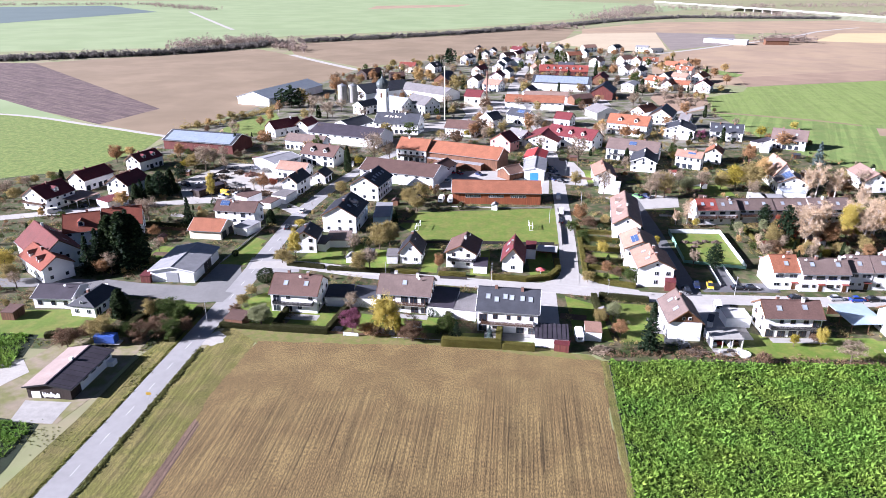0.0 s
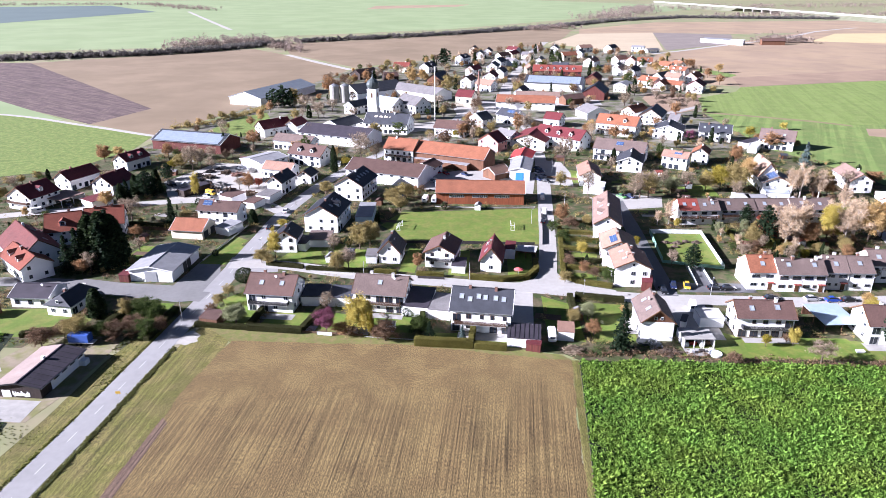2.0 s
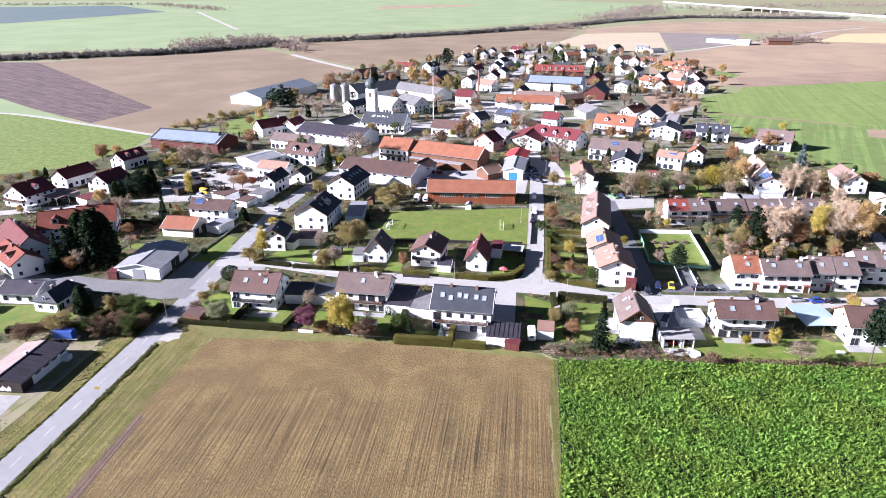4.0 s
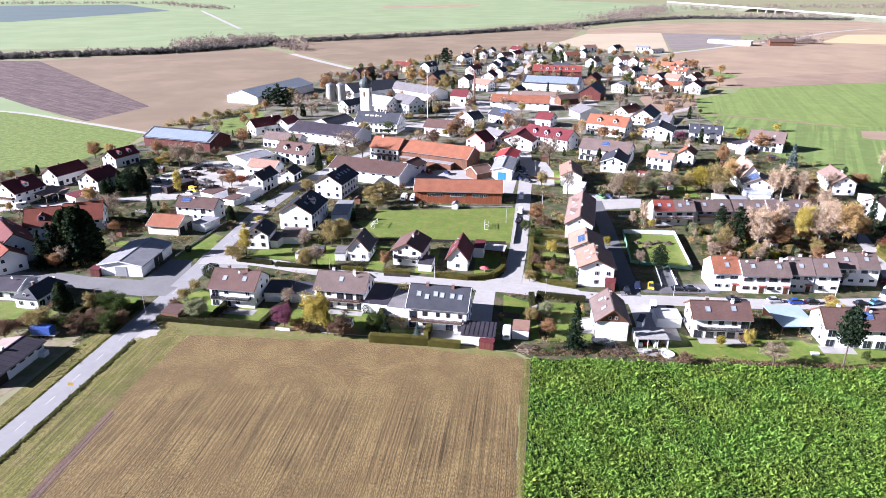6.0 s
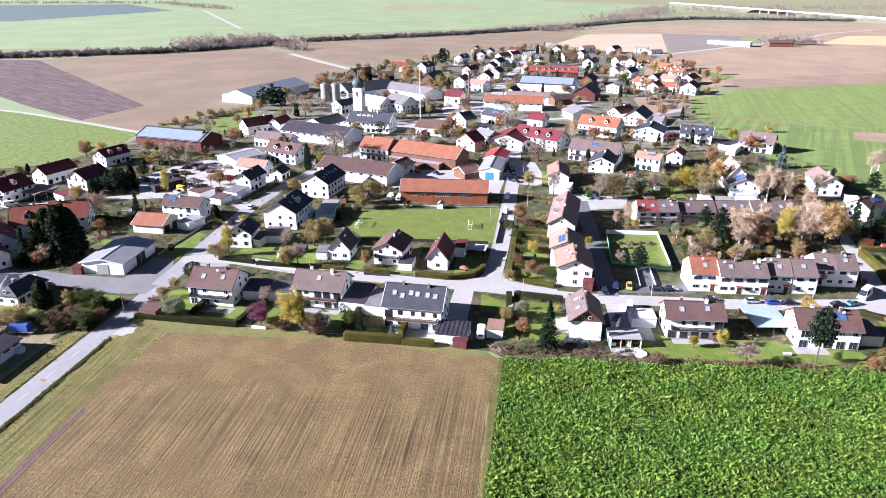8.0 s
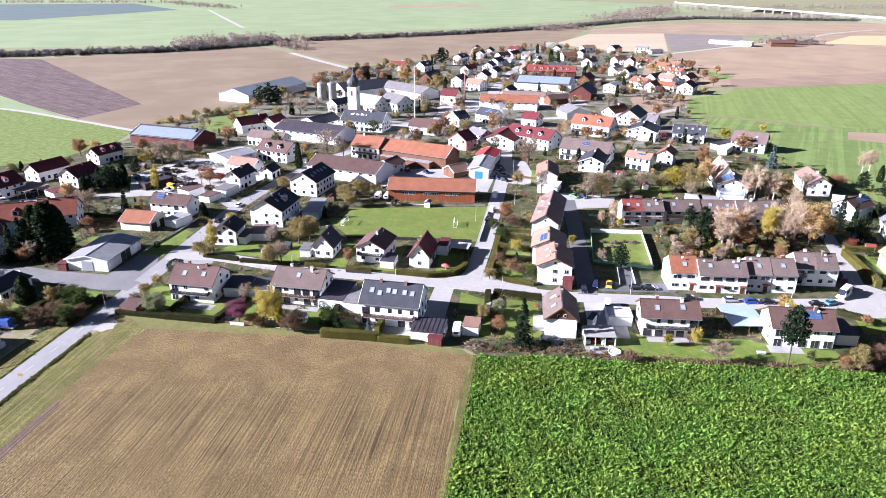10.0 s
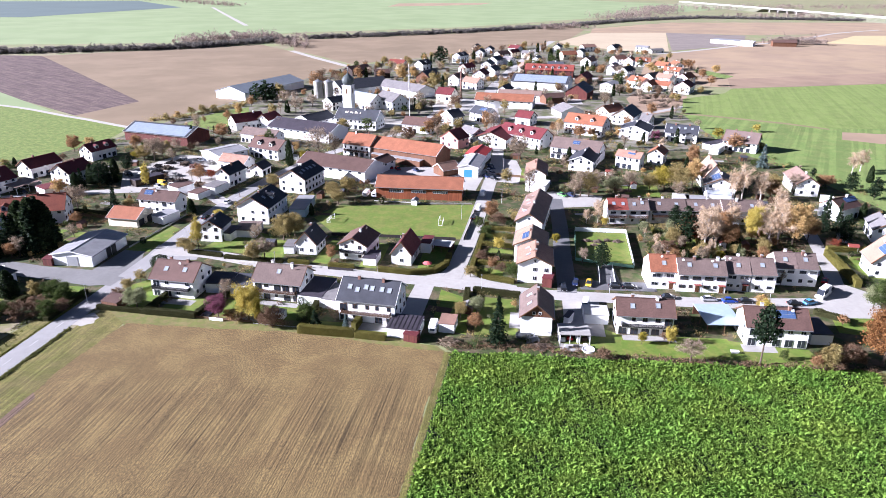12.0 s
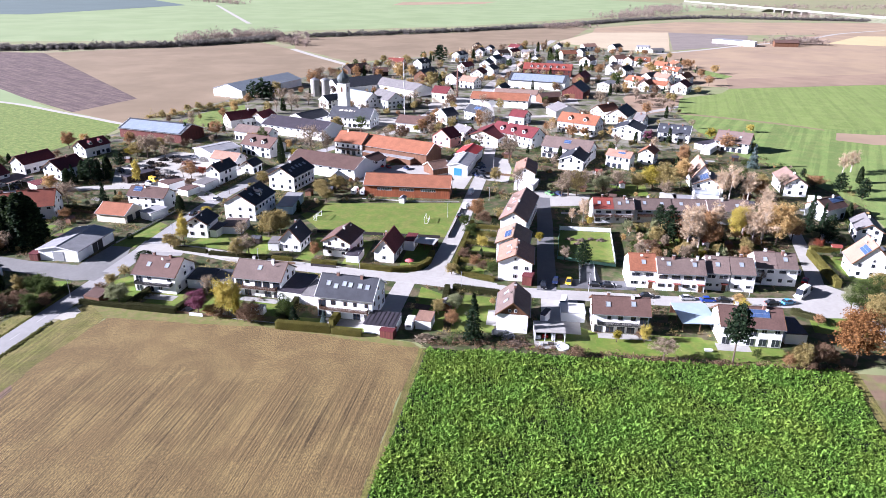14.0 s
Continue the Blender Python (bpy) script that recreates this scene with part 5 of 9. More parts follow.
# ---- plants ----
def leaf_mat(name, col, col2, var=0.35):
    m = mat(name, col, 0.8, 0.25, 0.4, island=var, col2=col2, spec=0.15)
    nt, n = m.node_tree, m.node_tree.nodes
    tr = n.new("ShaderNodeBsdfTranslucent")
    mx = n.new("ShaderNodeMixShader")
    mx.inputs[0].default_value = 0.35
    bs = n["Principled BSDF"]
    nt.links.new(bs.inputs["Base Color"].links[0].from_socket, tr.inputs["Color"])
    nt.links.new(bs.outputs[0], mx.inputs[1])
    nt.links.new(tr.outputs[0], mx.inputs[2])
    nt.links.new(mx.outputs[0], n["Material Output"].inputs["Surface"])
    return m


LEAF = {
    "olive": leaf_mat("leaves_olive", (0.22, 0.175, 0.065), (0.36, 0.29, 0.12), 0.25),
    "green": leaf_mat("leaves_green", (0.042, 0.0714, 0.0168), (0.084, 0.109, 0.0294)),
    "pale_green": leaf_mat("leaves_pale_green", (0.19, 0.21, 0.11), (0.27, 0.28, 0.15)),
    "yellowgreen": leaf_mat("leaves_yellow_green", (0.21, 0.185, 0.0252), (0.336, 0.269, 0.042)),
    "yellow": leaf_mat("leaves_yellow", (0.36, 0.29, 0.055), (0.47, 0.39, 0.1), 0.15),
    "gold": leaf_mat("leaves_gold", (0.38, 0.25, 0.1), (0.5, 0.36, 0.16), 0.25),
    "red": leaf_mat("leaves_red", (0.2, 0.05, 0.03), (0.32, 0.1, 0.055), 0.25),
    "orange": leaf_mat("leaves_orange", (0.27, 0.15, 0.065), (0.36, 0.22, 0.115)),
    "rust": leaf_mat("leaves_rust", (0.13, 0.08, 0.05), (0.22, 0.145, 0.09)),
    "beech": leaf_mat("leaves_beech", (0.17, 0.075, 0.025), (0.26, 0.135, 0.05)),
    "purple": leaf_mat("leaves_purple", (0.15, 0.05, 0.08), (0.24, 0.095, 0.14)),
    "spruce": leaf_mat("needles_spruce", (0.0101, 0.0235, 0.0118), (0.0235, 0.0403, 0.0168)),
    "blue": leaf_mat("needles_blue", (0.084, 0.126, 0.118), (0.134, 0.176, 0.168)),
    "thuja": leaf_mat("needles_thuja", (0.0168, 0.0302, 0.0118), (0.0336, 0.0504, 0.0185)),
    "hedge": leaf_mat("leaves_hedge", (0.145, 0.135, 0.032), (0.175, 0.155, 0.042), 0.1),
    "hedge_dark": leaf_mat("leaves_hedge_dark", (0.0504, 0.0546, 0.0185), (0.0714, 0.0714, 0.0294), 0.14),
    "bare": leaf_mat("twigs_grey", (0.26, 0.2, 0.14), (0.36, 0.29, 0.21)),
    "birch": leaf_mat("twigs_birch", (0.42, 0.31, 0.2), (0.55, 0.43, 0.3)),
    "crop": leaf_mat("crop_leaves", (0.135, 0.228, 0.028), (0.2, 0.295, 0.048), 0.12),
}
NAMES = {
    "olive": ("tree", "broadleaf tree with thinning olive brown foliage"), "green": ("bush", "dense green garden shrub"),
    "pale_green": ("tree", "small tree with pale grey green leaves"), "yellowgreen": ("tree", "tree with yellow green autumn leaves"),
    "yellow": ("tree", "tree with bright yellow autumn leaves"), "gold": ("tree", "tree with golden brown autumn leaves"),
    "orange": ("tree", "tree with orange brown autumn leaves"), "red": ("tree", "small tree with deep red autumn leaves"), "rust": ("bush", "shrub with dark rusty autumn leaves"),
    "beech": ("tree", "broad tree with copper orange autumn leaves"), "purple": ("tree", "small tree with dark purple leaves"),
    "spruce": ("conifer", "tall dark green spruce in a garden"), "blue": ("conifer", "blue grey spruce in a garden"),
    "thuja": ("conifer", "dense dark green cypress like conifer"), "ball": ("bush", "clipped round dark evergreen shrub"),
    "pine": ("conifer", "dark green pine with layered crown"), "pinetrunk": ("conifer", "pine with a bare trunk and dark crown"),
    "bare": ("tree", "leafless tree with grey brown twigs"), "birch": ("tree", "birch with pale bare twigs"),
}
PLANT = {}


def quads(cent, size, rs, flat=0.0, aspect=1.0):
    """Small random leaves: n quads at cent."""
    n = len(cent)
    a = rs.normal(size=(n, 3))
    a[:, 2] *= 1 - flat
    a /= np.linalg.norm(a, axis=1)[:, None]
    b = rs.normal(size=(n, 3))
    b -= a * (a * b).sum(1)[:, None]
    b /= np.linalg.norm(b, axis=1)[:, None]
    s = (size * rs.uniform(0.6, 1.4, n))[:, None]
    v = np.stack([cent - a * s - b * s * aspect, cent + a * s - b * s * aspect, cent + a * s + b * s * aspect, cent - a * s + b * s * aspect], 1).reshape(-1, 3)
    return v, np.arange(4 * n).reshape(-1, 4)


def put_mesh(name, v, f, material):
    me = bpy.data.meshes.new(name)
    me.vertices.add(len(v))
    me.vertices.foreach_set("co", np.asarray(v, np.float32).ravel())
    me.loops.add(f.size)
    me.loops.foreach_set("vertex_index", f.astype(np.int32).ravel())
    me.polygons.add(len(f))
    me.polygons.foreach_set("loop_start", np.arange(0, f.size, f.shape[1], dtype=np.int32))
    me.update(calc_edges=True)
    me.materials.append(material)
    return me


def limb(v, f, p, q, r0, r1, sides=5):
    """A tapered limb from p to q appended to lists."""
    d = (q - p).normalized()
    u = d.orthogonal().normalized()
    w = d.cross(u)
    k = len(v)
    for c, r in ((p, r0), (q, r1)):
        for i in range(sides):
            a = 2 * math.pi * i / sides
            v.append(c + (u * math.cos(a) + w * math.sin(a)) * r)
    for i in range(sides):
        j = (i + 1) % sides
        f.append((k + i, k + j, k + sides + j, k + sides + i))


def skeleton_of(rs, h, w, first, n1, n2, up):
    """Trunk, limbs and branches of a broadleaf tree; returns mesh lists and the branch ends."""
    v, f, tips = [], [], []
    top = Vector((rs.uniform(-0.03, 0.03) * h, rs.uniform(-0.03, 0.03) * h, h * 0.72))
    limb(v, f, Vector((0, 0, -0.1)), Vector((0, 0, h * first)), h * 0.022, h * 0.017, 7)
    limb(v, f, Vector((0, 0, h * first)), top, h * 0.017, h * 0.006, 6)
    for i in range(n1):
        t = i / n1
        s = Vector((0, 0, h * first)).lerp(top, t)
        a = i * 2.4 + rs.uniform(-0.4, 0.4)
        ln = w / 2 * (0.85 - 0.35 * t) * rs.uniform(0.8, 1.1)
        e = s + Vector((math.cos(a) * ln, math.sin(a) * ln, ln * up * rs.uniform(0.6, 1.3)))
        limb(v, f, s, e, h * 0.008, h * 0.003, 4)
        for j in range(n2):
            b = s.lerp(e, 0.35 + 0.65 * j / max(1, n2 - 1))
            o = Vector((rs.normal(), rs.normal(), rs.normal() * 0.6 + 0.6)).normalized() * w * 0.14 * rs.uniform(0.6, 1.2)
            limb(v, f, b, b + o, h * 0.003, h * 0.001, 3)
            tips.append(b + o)
        tips.append(e)
    tips.append(top)
    return v, f, tips


def build_plant(kind, variant):
    """Meshes (trunk, crown) of a plant 10 m high."""
    rs = np.random.RandomState(sum(map(ord, kind)) * 7 + variant)
    H = 10.0
    if kind in ("spruce", "blue", "pine", "pinetrunk"):
        v, f = [], []
        limb(v, f, Vector((0, 0, -0.1)), Vector((0, 0, H * 0.97)), 0.2, 0.02, 6)
        cen, out = [], []
        z0 = {"pine": 0.14, "pinetrunk": 0.4}.get(kind, 0.05)
        tiers = 30 if kind in ("spruce", "blue") else 20
        for i in range(tiers):
            t = i / (tiers - 1)
            z = H * (z0 + (0.985 - z0) * t)
            if kind in ("spruce", "blue"):
                r = 2.05 * (1 - t) ** 0.85 * (0.86 + 0.28 * (i % 2)) + 0.08
            else:
                r = 2.5 * math.sin(math.pi * (0.18 + 0.8 * t)) ** 0.7 + 0.1
            nb = max(5, int(17 * r / 2))
            for k in range(nb):
                a = rs.uniform(0, 2 * math.pi)
                rr = r * rs.uniform(0.75, 1.12)
                if i % 3 == 0 and k < 4:
                    limb(v, f, Vector((0, 0, z)), Vector((math.cos(a) * rr * 0.8, math.sin(a) * rr * 0.8, z - 0.12 * rr)), 0.04, 0.01, 3)
                for q in np.linspace(0.25, 1, 9):
                    cen.append((math.cos(a) * rr * q, math.sin(a) * rr * q, z - (0.28 if kind in ("spruce", "blue") else -0.05) * rr * q + rs.normal() * 0.08))
        lv, lf = quads(np.array(cen) + rs.normal(size=(len(cen), 3)) * 0.09, 0.14, rs, 0.55, 0.7)
        return (v, f, M_TRUNK), (lv, lf, LEAF["blue" if kind == "blue" else "spruce"])
    if kind in ("thuja", "ball"):
        v, f = [], []
        limb(v, f, Vector((0, 0, -0.1)), Vector((0, 0, H * 0.8)), 0.2, 0.05, 6)
        n = 5200
        z = rs.uniform(0.01, 1, n) ** (1.15 if kind == "thuja" else 1.0)
        a = rs.uniform(0, 2 * math.pi, n)
        if kind == "thuja":
            prof = np.minimum(1, (z / 0.12 + 0.35)) * (1 - z ** 2.2) ** 0.6 * 1.75
        else:
            prof = np.sqrt(np.clip(1 - (2 * z - 1) ** 2, 0, 1)) * 4.2 + 0.2
        r = prof * (0.86 + 0.16 * np.sin(a * 5 + z * 9) * 0.7) * rs.uniform(0.72, 1.03, n)
        c = np.stack([np.cos(a) * r, np.sin(a) * r, z * H], 1)
        lv, lf = quads(c, 0.135, rs, 0.0, 0.7)
        return (v, f, M_TRUNK), (lv, lf, LEAF["thuja"])
    if kind in ("bare", "birch"):
        v, f, tips = skeleton_of(rs, H, 4.8 if kind == "birch" else 6.2, 0.22, 14, 7, 1.3)
        cen, dirs = [], []
        for p in tips:
            for k in range(22):
                d = Vector((rs.normal(), rs.normal(), rs.normal() + 0.5)).normalized()
                cen.append(p + d * rs.uniform(0.1, 0.75))
                dirs.append(d)
        n = len(cen)
        cen, d = np.array([tuple(c) for c in cen]), np.array([tuple(c) for c in dirs])
        s = rs.normal(size=(n, 3))
        s -= d * (s * d).sum(1)[:, None]
        s /= np.linalg.norm(s, axis=1)[:, None]
        ln = rs.uniform(0.25, 0.6, n)[:, None]
        wd = 0.026
        lv = np.stack([cen - d * ln - s * wd, cen + d * ln - s * wd * 0.3, cen + d * ln + s * wd * 0.3, cen - d * ln + s * wd], 1).reshape(-1, 3)
        lf = np.arange(4 * n).reshape(-1, 4)
        if kind == "birch" or variant % 2:
            m = n // 5
            qv, qf = quads(cen[:m] + rs.normal(size=(m, 3)) * 0.2, 0.07, rs)
            lf = np.concatenate([lf, qf + len(lv)])
            lv = np.concatenate([lv, qv])
        return (v, f, M_TRUNKW if kind == "birch" else M_TRUNK), (lv, lf, LEAF[kind])
    shrub = kind in ("rust", "green")
    v, f, tips = skeleton_of(rs, H, 8.6 if shrub else 6.8, 0.06 if shrub else 0.2, 12, 4, 0.75)
    cl = [np.array(tuple(p)) for p in tips]
    mid, rad = (np.array([0, 0, 5.0]), np.array([4.0, 4.0, 4.4])) if shrub else (np.array([0, 0, 5.4]), np.array([3.2, 3.2, 4.3]))
    lobes = rs.normal(size=(5, 3))
    for k in range(70):
        d = rs.normal(size=3)
        d /= np.linalg.norm(d)
        bulge = 0.82 + 0.16 * np.sin(lobes @ d * 2.2).sum() / 2
        cl.append(mid + d * rad * bulge * rs.uniform(0.45, 1.0) ** 0.6 * np.array([1, 1, 1 if d[2] > 0 else 0.8]))
    cen = []
    for c in cl:
        m = int(rs.uniform(35, 130))
        cen.append(c + rs.normal(size=(m, 3)) * rs.uniform(0.28, 0.52) * np.array([1, 1, 0.75]))
    cen = np.concatenate(cen)
    cen = cen[cen[:, 2] > 0.15]
    lv, lf = quads(cen, 0.075, rs, 0.2, 0.8)
    # fine twigs that show between the leaves
    k = len(cen) // 5
    tip = cen[rs.permutation(len(cen))[:k]]
    d = tip - mid * np.array([1, 1, 0.7])
    d = d / np.linalg.norm(d, axis=1)[:, None] + rs.normal(size=(k, 3)) * 0.35
    side = np.cross(d, rs.normal(size=(k, 3)))
    side *= 0.018 / np.linalg.norm(side, axis=1)[:, None]
    ln = rs.uniform(0.25, 0.6, k)[:, None]
    tw = np.stack([tip - d * ln - side, tip + d * ln * 0.7 - side * 0.4, tip + d * ln * 0.7 + side * 0.4, tip - d * ln + side], 1).reshape(-1, 3)
    lf = np.concatenate([lf, np.arange(4 * k).reshape(-1, 4) + len(lv)])
    lv = np.concatenate([lv, tw])
    return (v, f, M_TRUNK), (lv, lf, LEAF[kind])


def thin(lv, share, seed):
    """Keep a share of the leaves and enlarge them, for small or distant plants."""
    q = np.asarray(lv).reshape(-1, 4, 3)
    q = q[np.random.RandomState(seed).permutation(len(q))[:int(len(q) * share)]]
    c = q.mean(1, keepdims=True)
    q = c + (q - c) * share ** -0.42
    return q.reshape(-1, 3), np.arange(4 * len(q)).reshape(-1, 4)


DISTANT = {}  # plants beyond these lines are joined, kind by kind
TREE_LIMIT, BUSH_LIMIT = 352.0, 232.0


def join_distant():
    """The plants behind the nearer gardens, one object for each kind."""
    for (kind, name), items in DISTANT.items():
        vs, fs, mi, k = [], [], [], 0
        for me, m in items:
            co = np.empty(len(me.vertices) * 3, np.float32)
            me.vertices.foreach_get("co", co)
            mm = np.array(m)
            vs.append(co.reshape(-1, 3) @ mm[:3, :3].T + mm[:3, 3])
            ix = np.empty(len(me.loops), np.int32)
            me.loops.foreach_get("vertex_index", ix)
            fs.append(ix.reshape(-1, 4) + k)
            pm = np.empty(len(me.polygons), np.int32)
            me.polygons.foreach_get("material_index", pm)
            mi.append(pm)
            k += len(me.vertices)
        label = NAMES[kind][1]
        if name == "bush":
            label = label.replace("broadleaf tree", "shrub").replace("small tree", "shrub").replace("tree", "shrub")
        whole = put_mesh(f"distant_{kind}_{name}", np.concatenate(vs), np.concatenate(fs), items[0][0].materials[0])
        whole.materials.append(items[0][0].materials[1])
        whole.polygons.foreach_set("material_index", np.concatenate(mi))
        tagged(new({"tree": "distant_trees", "bush": "distant_shrubs"}.get(name, "distant_conifers"), whole), "scattered plants of one kind, each a " + label.replace("tall ", ""), name, kind="stuff")


def plant(kind, x, y, h, w=1.0):
    """A tree or shrub h metres high; w widens the crown."""
    variant = int(abs(x * 13 + y * 7)) % 3
    level = "far" if y > 330 else "low" if h < 3.6 and y > BUSH_LIMIT else "small" if h < 3.6 else "mid" if y > 235 else "near"
    key = f"{kind}_{variant}_{level}"
    share = {"far": 0.075, "low": 0.06, "small": 0.13, "mid": 0.45, "near": 0.75}[level]
    if key not in PLANT:
        (tv, tf, tm), (lv, lf, lm) = build_plant(kind, variant)
        lv, lf = thin(lv, share, variant)
        me = bpy.data.meshes.new("trunk_" + key)
        me.from_pydata([tuple(p) for p in tv], [], tf)
        me.materials.append(tm)
        PLANT[key] = (me, put_mesh("crown_" + key, lv, lf, lm))
    name, label = NAMES[kind]
    if h < 4 and name == "tree":
        name, label = "bush", label.replace("broadleaf tree", "shrub").replace("small tree", "shrub").replace("tree", "shrub")
    s = h / 10
    if name == "bush" and h < 3.6 or y > 330:  # single mesh
        if key + "_joined" not in PLANT:
            (tv, tf, tm), (lv, lf, lm) = build_plant(kind, variant)
            lv, lf = thin(lv, share, variant)
            tv = np.array([tuple(p) for p in tv])
            quads4 = np.array([t if len(t) == 4 else (*t, t[2]) for t in tf])
            me = put_mesh("shrub_" + key, np.concatenate([tv, lv]), np.concatenate([quads4, lf + len(tv)]), lm)
            me.materials.append(tm)
            me.polygons.foreach_set("material_index", np.repeat([1, 0], [len(quads4), len(lf)]).astype(np.int32))
            PLANT[key + "_joined"] = me
        place = pose(x, y, 0, 0, 0, (x * 37 + y * 91) % 360) @ Matrix.Diagonal((s * w, s * w, s, 1))
        if y > (TREE_LIMIT if name == "tree" else BUSH_LIMIT):
            DISTANT.setdefault((kind, name), []).append((PLANT[key + "_joined"], place))
            return None
        root = new(name, PLANT[key + "_joined"])
        root.matrix_world = place
        return tagged(root, label, name)
    root = new(name)
    root.matrix_world = pose(x, y, 0, 0, 0, (x * 37 + y * 91) % 360) @ Matrix.Diagonal((s * w, s * w, s, 1))
    tagged(root, label, name)
    for nm, me in zip(("trunk", "crown"), PLANT[key]):
        o = new(nm, me)
        o.parent = root
        if nm == "trunk" and name == "conifer":
            tagged(o, kind="stuff")
    return root


def hedge(pts, width, height, kind="hedge", label="clipped garden hedge"):
    """A clipped hedge along a line: a woody core with leaves all over it."""
    rs = np.random.RandomState(int(abs(pts[0][0] * 10 + pts[0][1])) % 9999)
    root = thing("hedge", pts[0][0], pts[0][1], 0, 0, label, "hedge")
    ox, oy = pts[0]
    vs, fs, cen = [], [], []
    for (x0, y0), (x1, y1) in zip(pts, pts[1:]):
        a, b = np.array([x0 - ox, y0 - oy], float), np.array([x1 - ox, y1 - oy], float)
        d = b - a
        ln = np.linalg.norm(d)
        d /= ln
        n = np.array([-d[1], d[0]])
        k = len(vs)
        hw = width / 2 - 0.08
        for p in (a - d * hw * 0.8, b + d * hw * 0.8):
            for s, z in ((-hw, -0.05), (hw, -0.05), (hw, height - 0.1), (-hw, height - 0.1)):
                q = p + n * s
                vs.append((q[0], q[1], z))
        fs += [(k, k + 1, k + 2, k + 3), (k + 7, k + 6, k + 5, k + 4)] + [(k + i, k + 4 + i, k + 4 + (i + 1) % 4, k + (i + 1) % 4) for i in range(4)]
        m = int(ln * (2 * height + width) * 110)
        u, side = rs.uniform(-0.3, ln + 0.3, m), rs.uniform(0, 2 * height + width, m)
        lat = np.where(side < height, -width / 2, np.where(side < height + width, side - height - width / 2, width / 2))
        z = np.where(side < height, side, np.where(side < height + width, height, side - height - width))
        p = a + d * u[:, None] + n * (lat + rs.normal(size=m) * 0.04)[:, None]
        cen.append(np.column_stack([p, z + rs.normal(size=m) * 0.04 + 0.05 * np.sin(u * 1.7)]))
    part_core = mesh_ob("hedge_core", vs, fs, LEAF[kind], root)
    lv, lf = quads(np.concatenate(cen), 0.045, rs)
    o = new("foliage", put_mesh("hedge_foliage", lv, lf, LEAF[kind]))
    o.parent = root
    return root


def crop(name, inside, x0, x1, y0, y1, step, lean, size, label):
    """Rows of leafy crop plants as one object."""
    rs = np.random.RandomState(5)
    pts = []
    ny, nx = int((y1 - y0) / step), int((x1 - x0) / step)
    gy, gx = np.meshgrid(np.arange(ny), np.arange(nx), indexing="ij")
    y = y0 + gy.ravel() * step + rs.uniform(-0.22, 0.22, gy.size) * step
    x = x0 + gx.ravel() * step + (y - y0) * lean + rs.uniform(-0.25, 0.25, gx.size) * step
    ok = inside(x, y) & (rs.uniform(size=x.size) > 0.04)
    x, y = x[ok], y[ok]
    n = len(x)
    big = 0.88 + 0.22 * np.sin(x * 0.31 + 1.3 * np.sin(y * 0.23)) * np.sin(y * 0.27 + x * 0.11) + rs.normal(size=n) * 0.16
    big *= 0.97 + 0.2 * np.sin(x * 4.1 + 2.2 * np.sin(y * 1.7 + x * 0.6)) * np.sin(y * 3.3 + 2.1 * np.sin(x * 1.9)) + 0.2 * np.sin((y * 0.8 + x * 0.6) * 3.6 + 1.5 * np.sin(x * 0.9 - y * 0.7) + 0.8 * np.sin(x * 2.3))
    big = np.clip(0.92 + (big - 0.92) * 1.35, 0.3, 1.7)
    L = 14
    a = rs.uniform(0, 2 * math.pi, (n, L))
    el = rs.uniform(0.3, 1.45, (n, L))
    ln = size * big[:, None] * rs.uniform(0.7, 1.3, (n, L))
    dx, dy = np.cos(a), np.sin(a)
    base = np.stack([np.repeat(x[:, None], L, 1), np.repeat(y[:, None], L, 1), np.full((n, L), 0.03)], 2)
    mid = base + np.stack([dx * np.cos(el) * ln * 0.55, dy * np.cos(el) * ln * 0.55, np.sin(el) * ln * 0.75], 2)
    tip = mid + np.stack([dx * ln * 0.5, dy * ln * 0.5, np.sin(el - 0.75) * ln * 0.5], 2)
    side = np.stack([-dy, dx, rs.normal(size=(n, L)) * 0.4], 2) * (ln * 0.145)[:, :, None]
    v = np.stack([base - side * 0.25, base + side * 0.25, mid + side, mid - side, tip + side * 0.35, tip - side * 0.35], 2).reshape(-1, 3)
    k = np.arange(n * L)[:, None] * 6
    f = np.concatenate([k + np.array([[0, 1, 2, 3]]), k + np.array([[3, 2, 4, 5]])], 1).reshape(-1, 4)
    return tagged(new(name, put_mesh(name, v, f, LEAF["crop"])), label, "crop", kind="stuff")


def drift(m, scale, low, high):
    """Let the hue of a material wander slowly over the land."""
    nt, n = m.node_tree, m.node_tree.nodes
    pos = [k for k in n if k.type == "NEW_GEOMETRY"][0]
    hsv = [k for k in n if k.type == "HUE_SAT"][0]
    tex = n.new("ShaderNodeTexNoise")
    tex.inputs["Scale"].default_value = scale
    tex.inputs["Detail"].default_value = 4
    nt.links.new(pos.outputs["Position"], tex.inputs["Vector"])
    mr = n.new("ShaderNodeMapRange")
    mr.inputs["From Min"].default_value = 0.38
    mr.inputs["From Max"].default_value = 0.62
    mr.inputs["To Min"].default_value = low
    mr.inputs["To Max"].default_value = high
    nt.links.new(tex.outputs["Fac"], mr.inputs["Value"])
    nt.links.new(mr.outputs["Result"], hsv.inputs["Hue"])


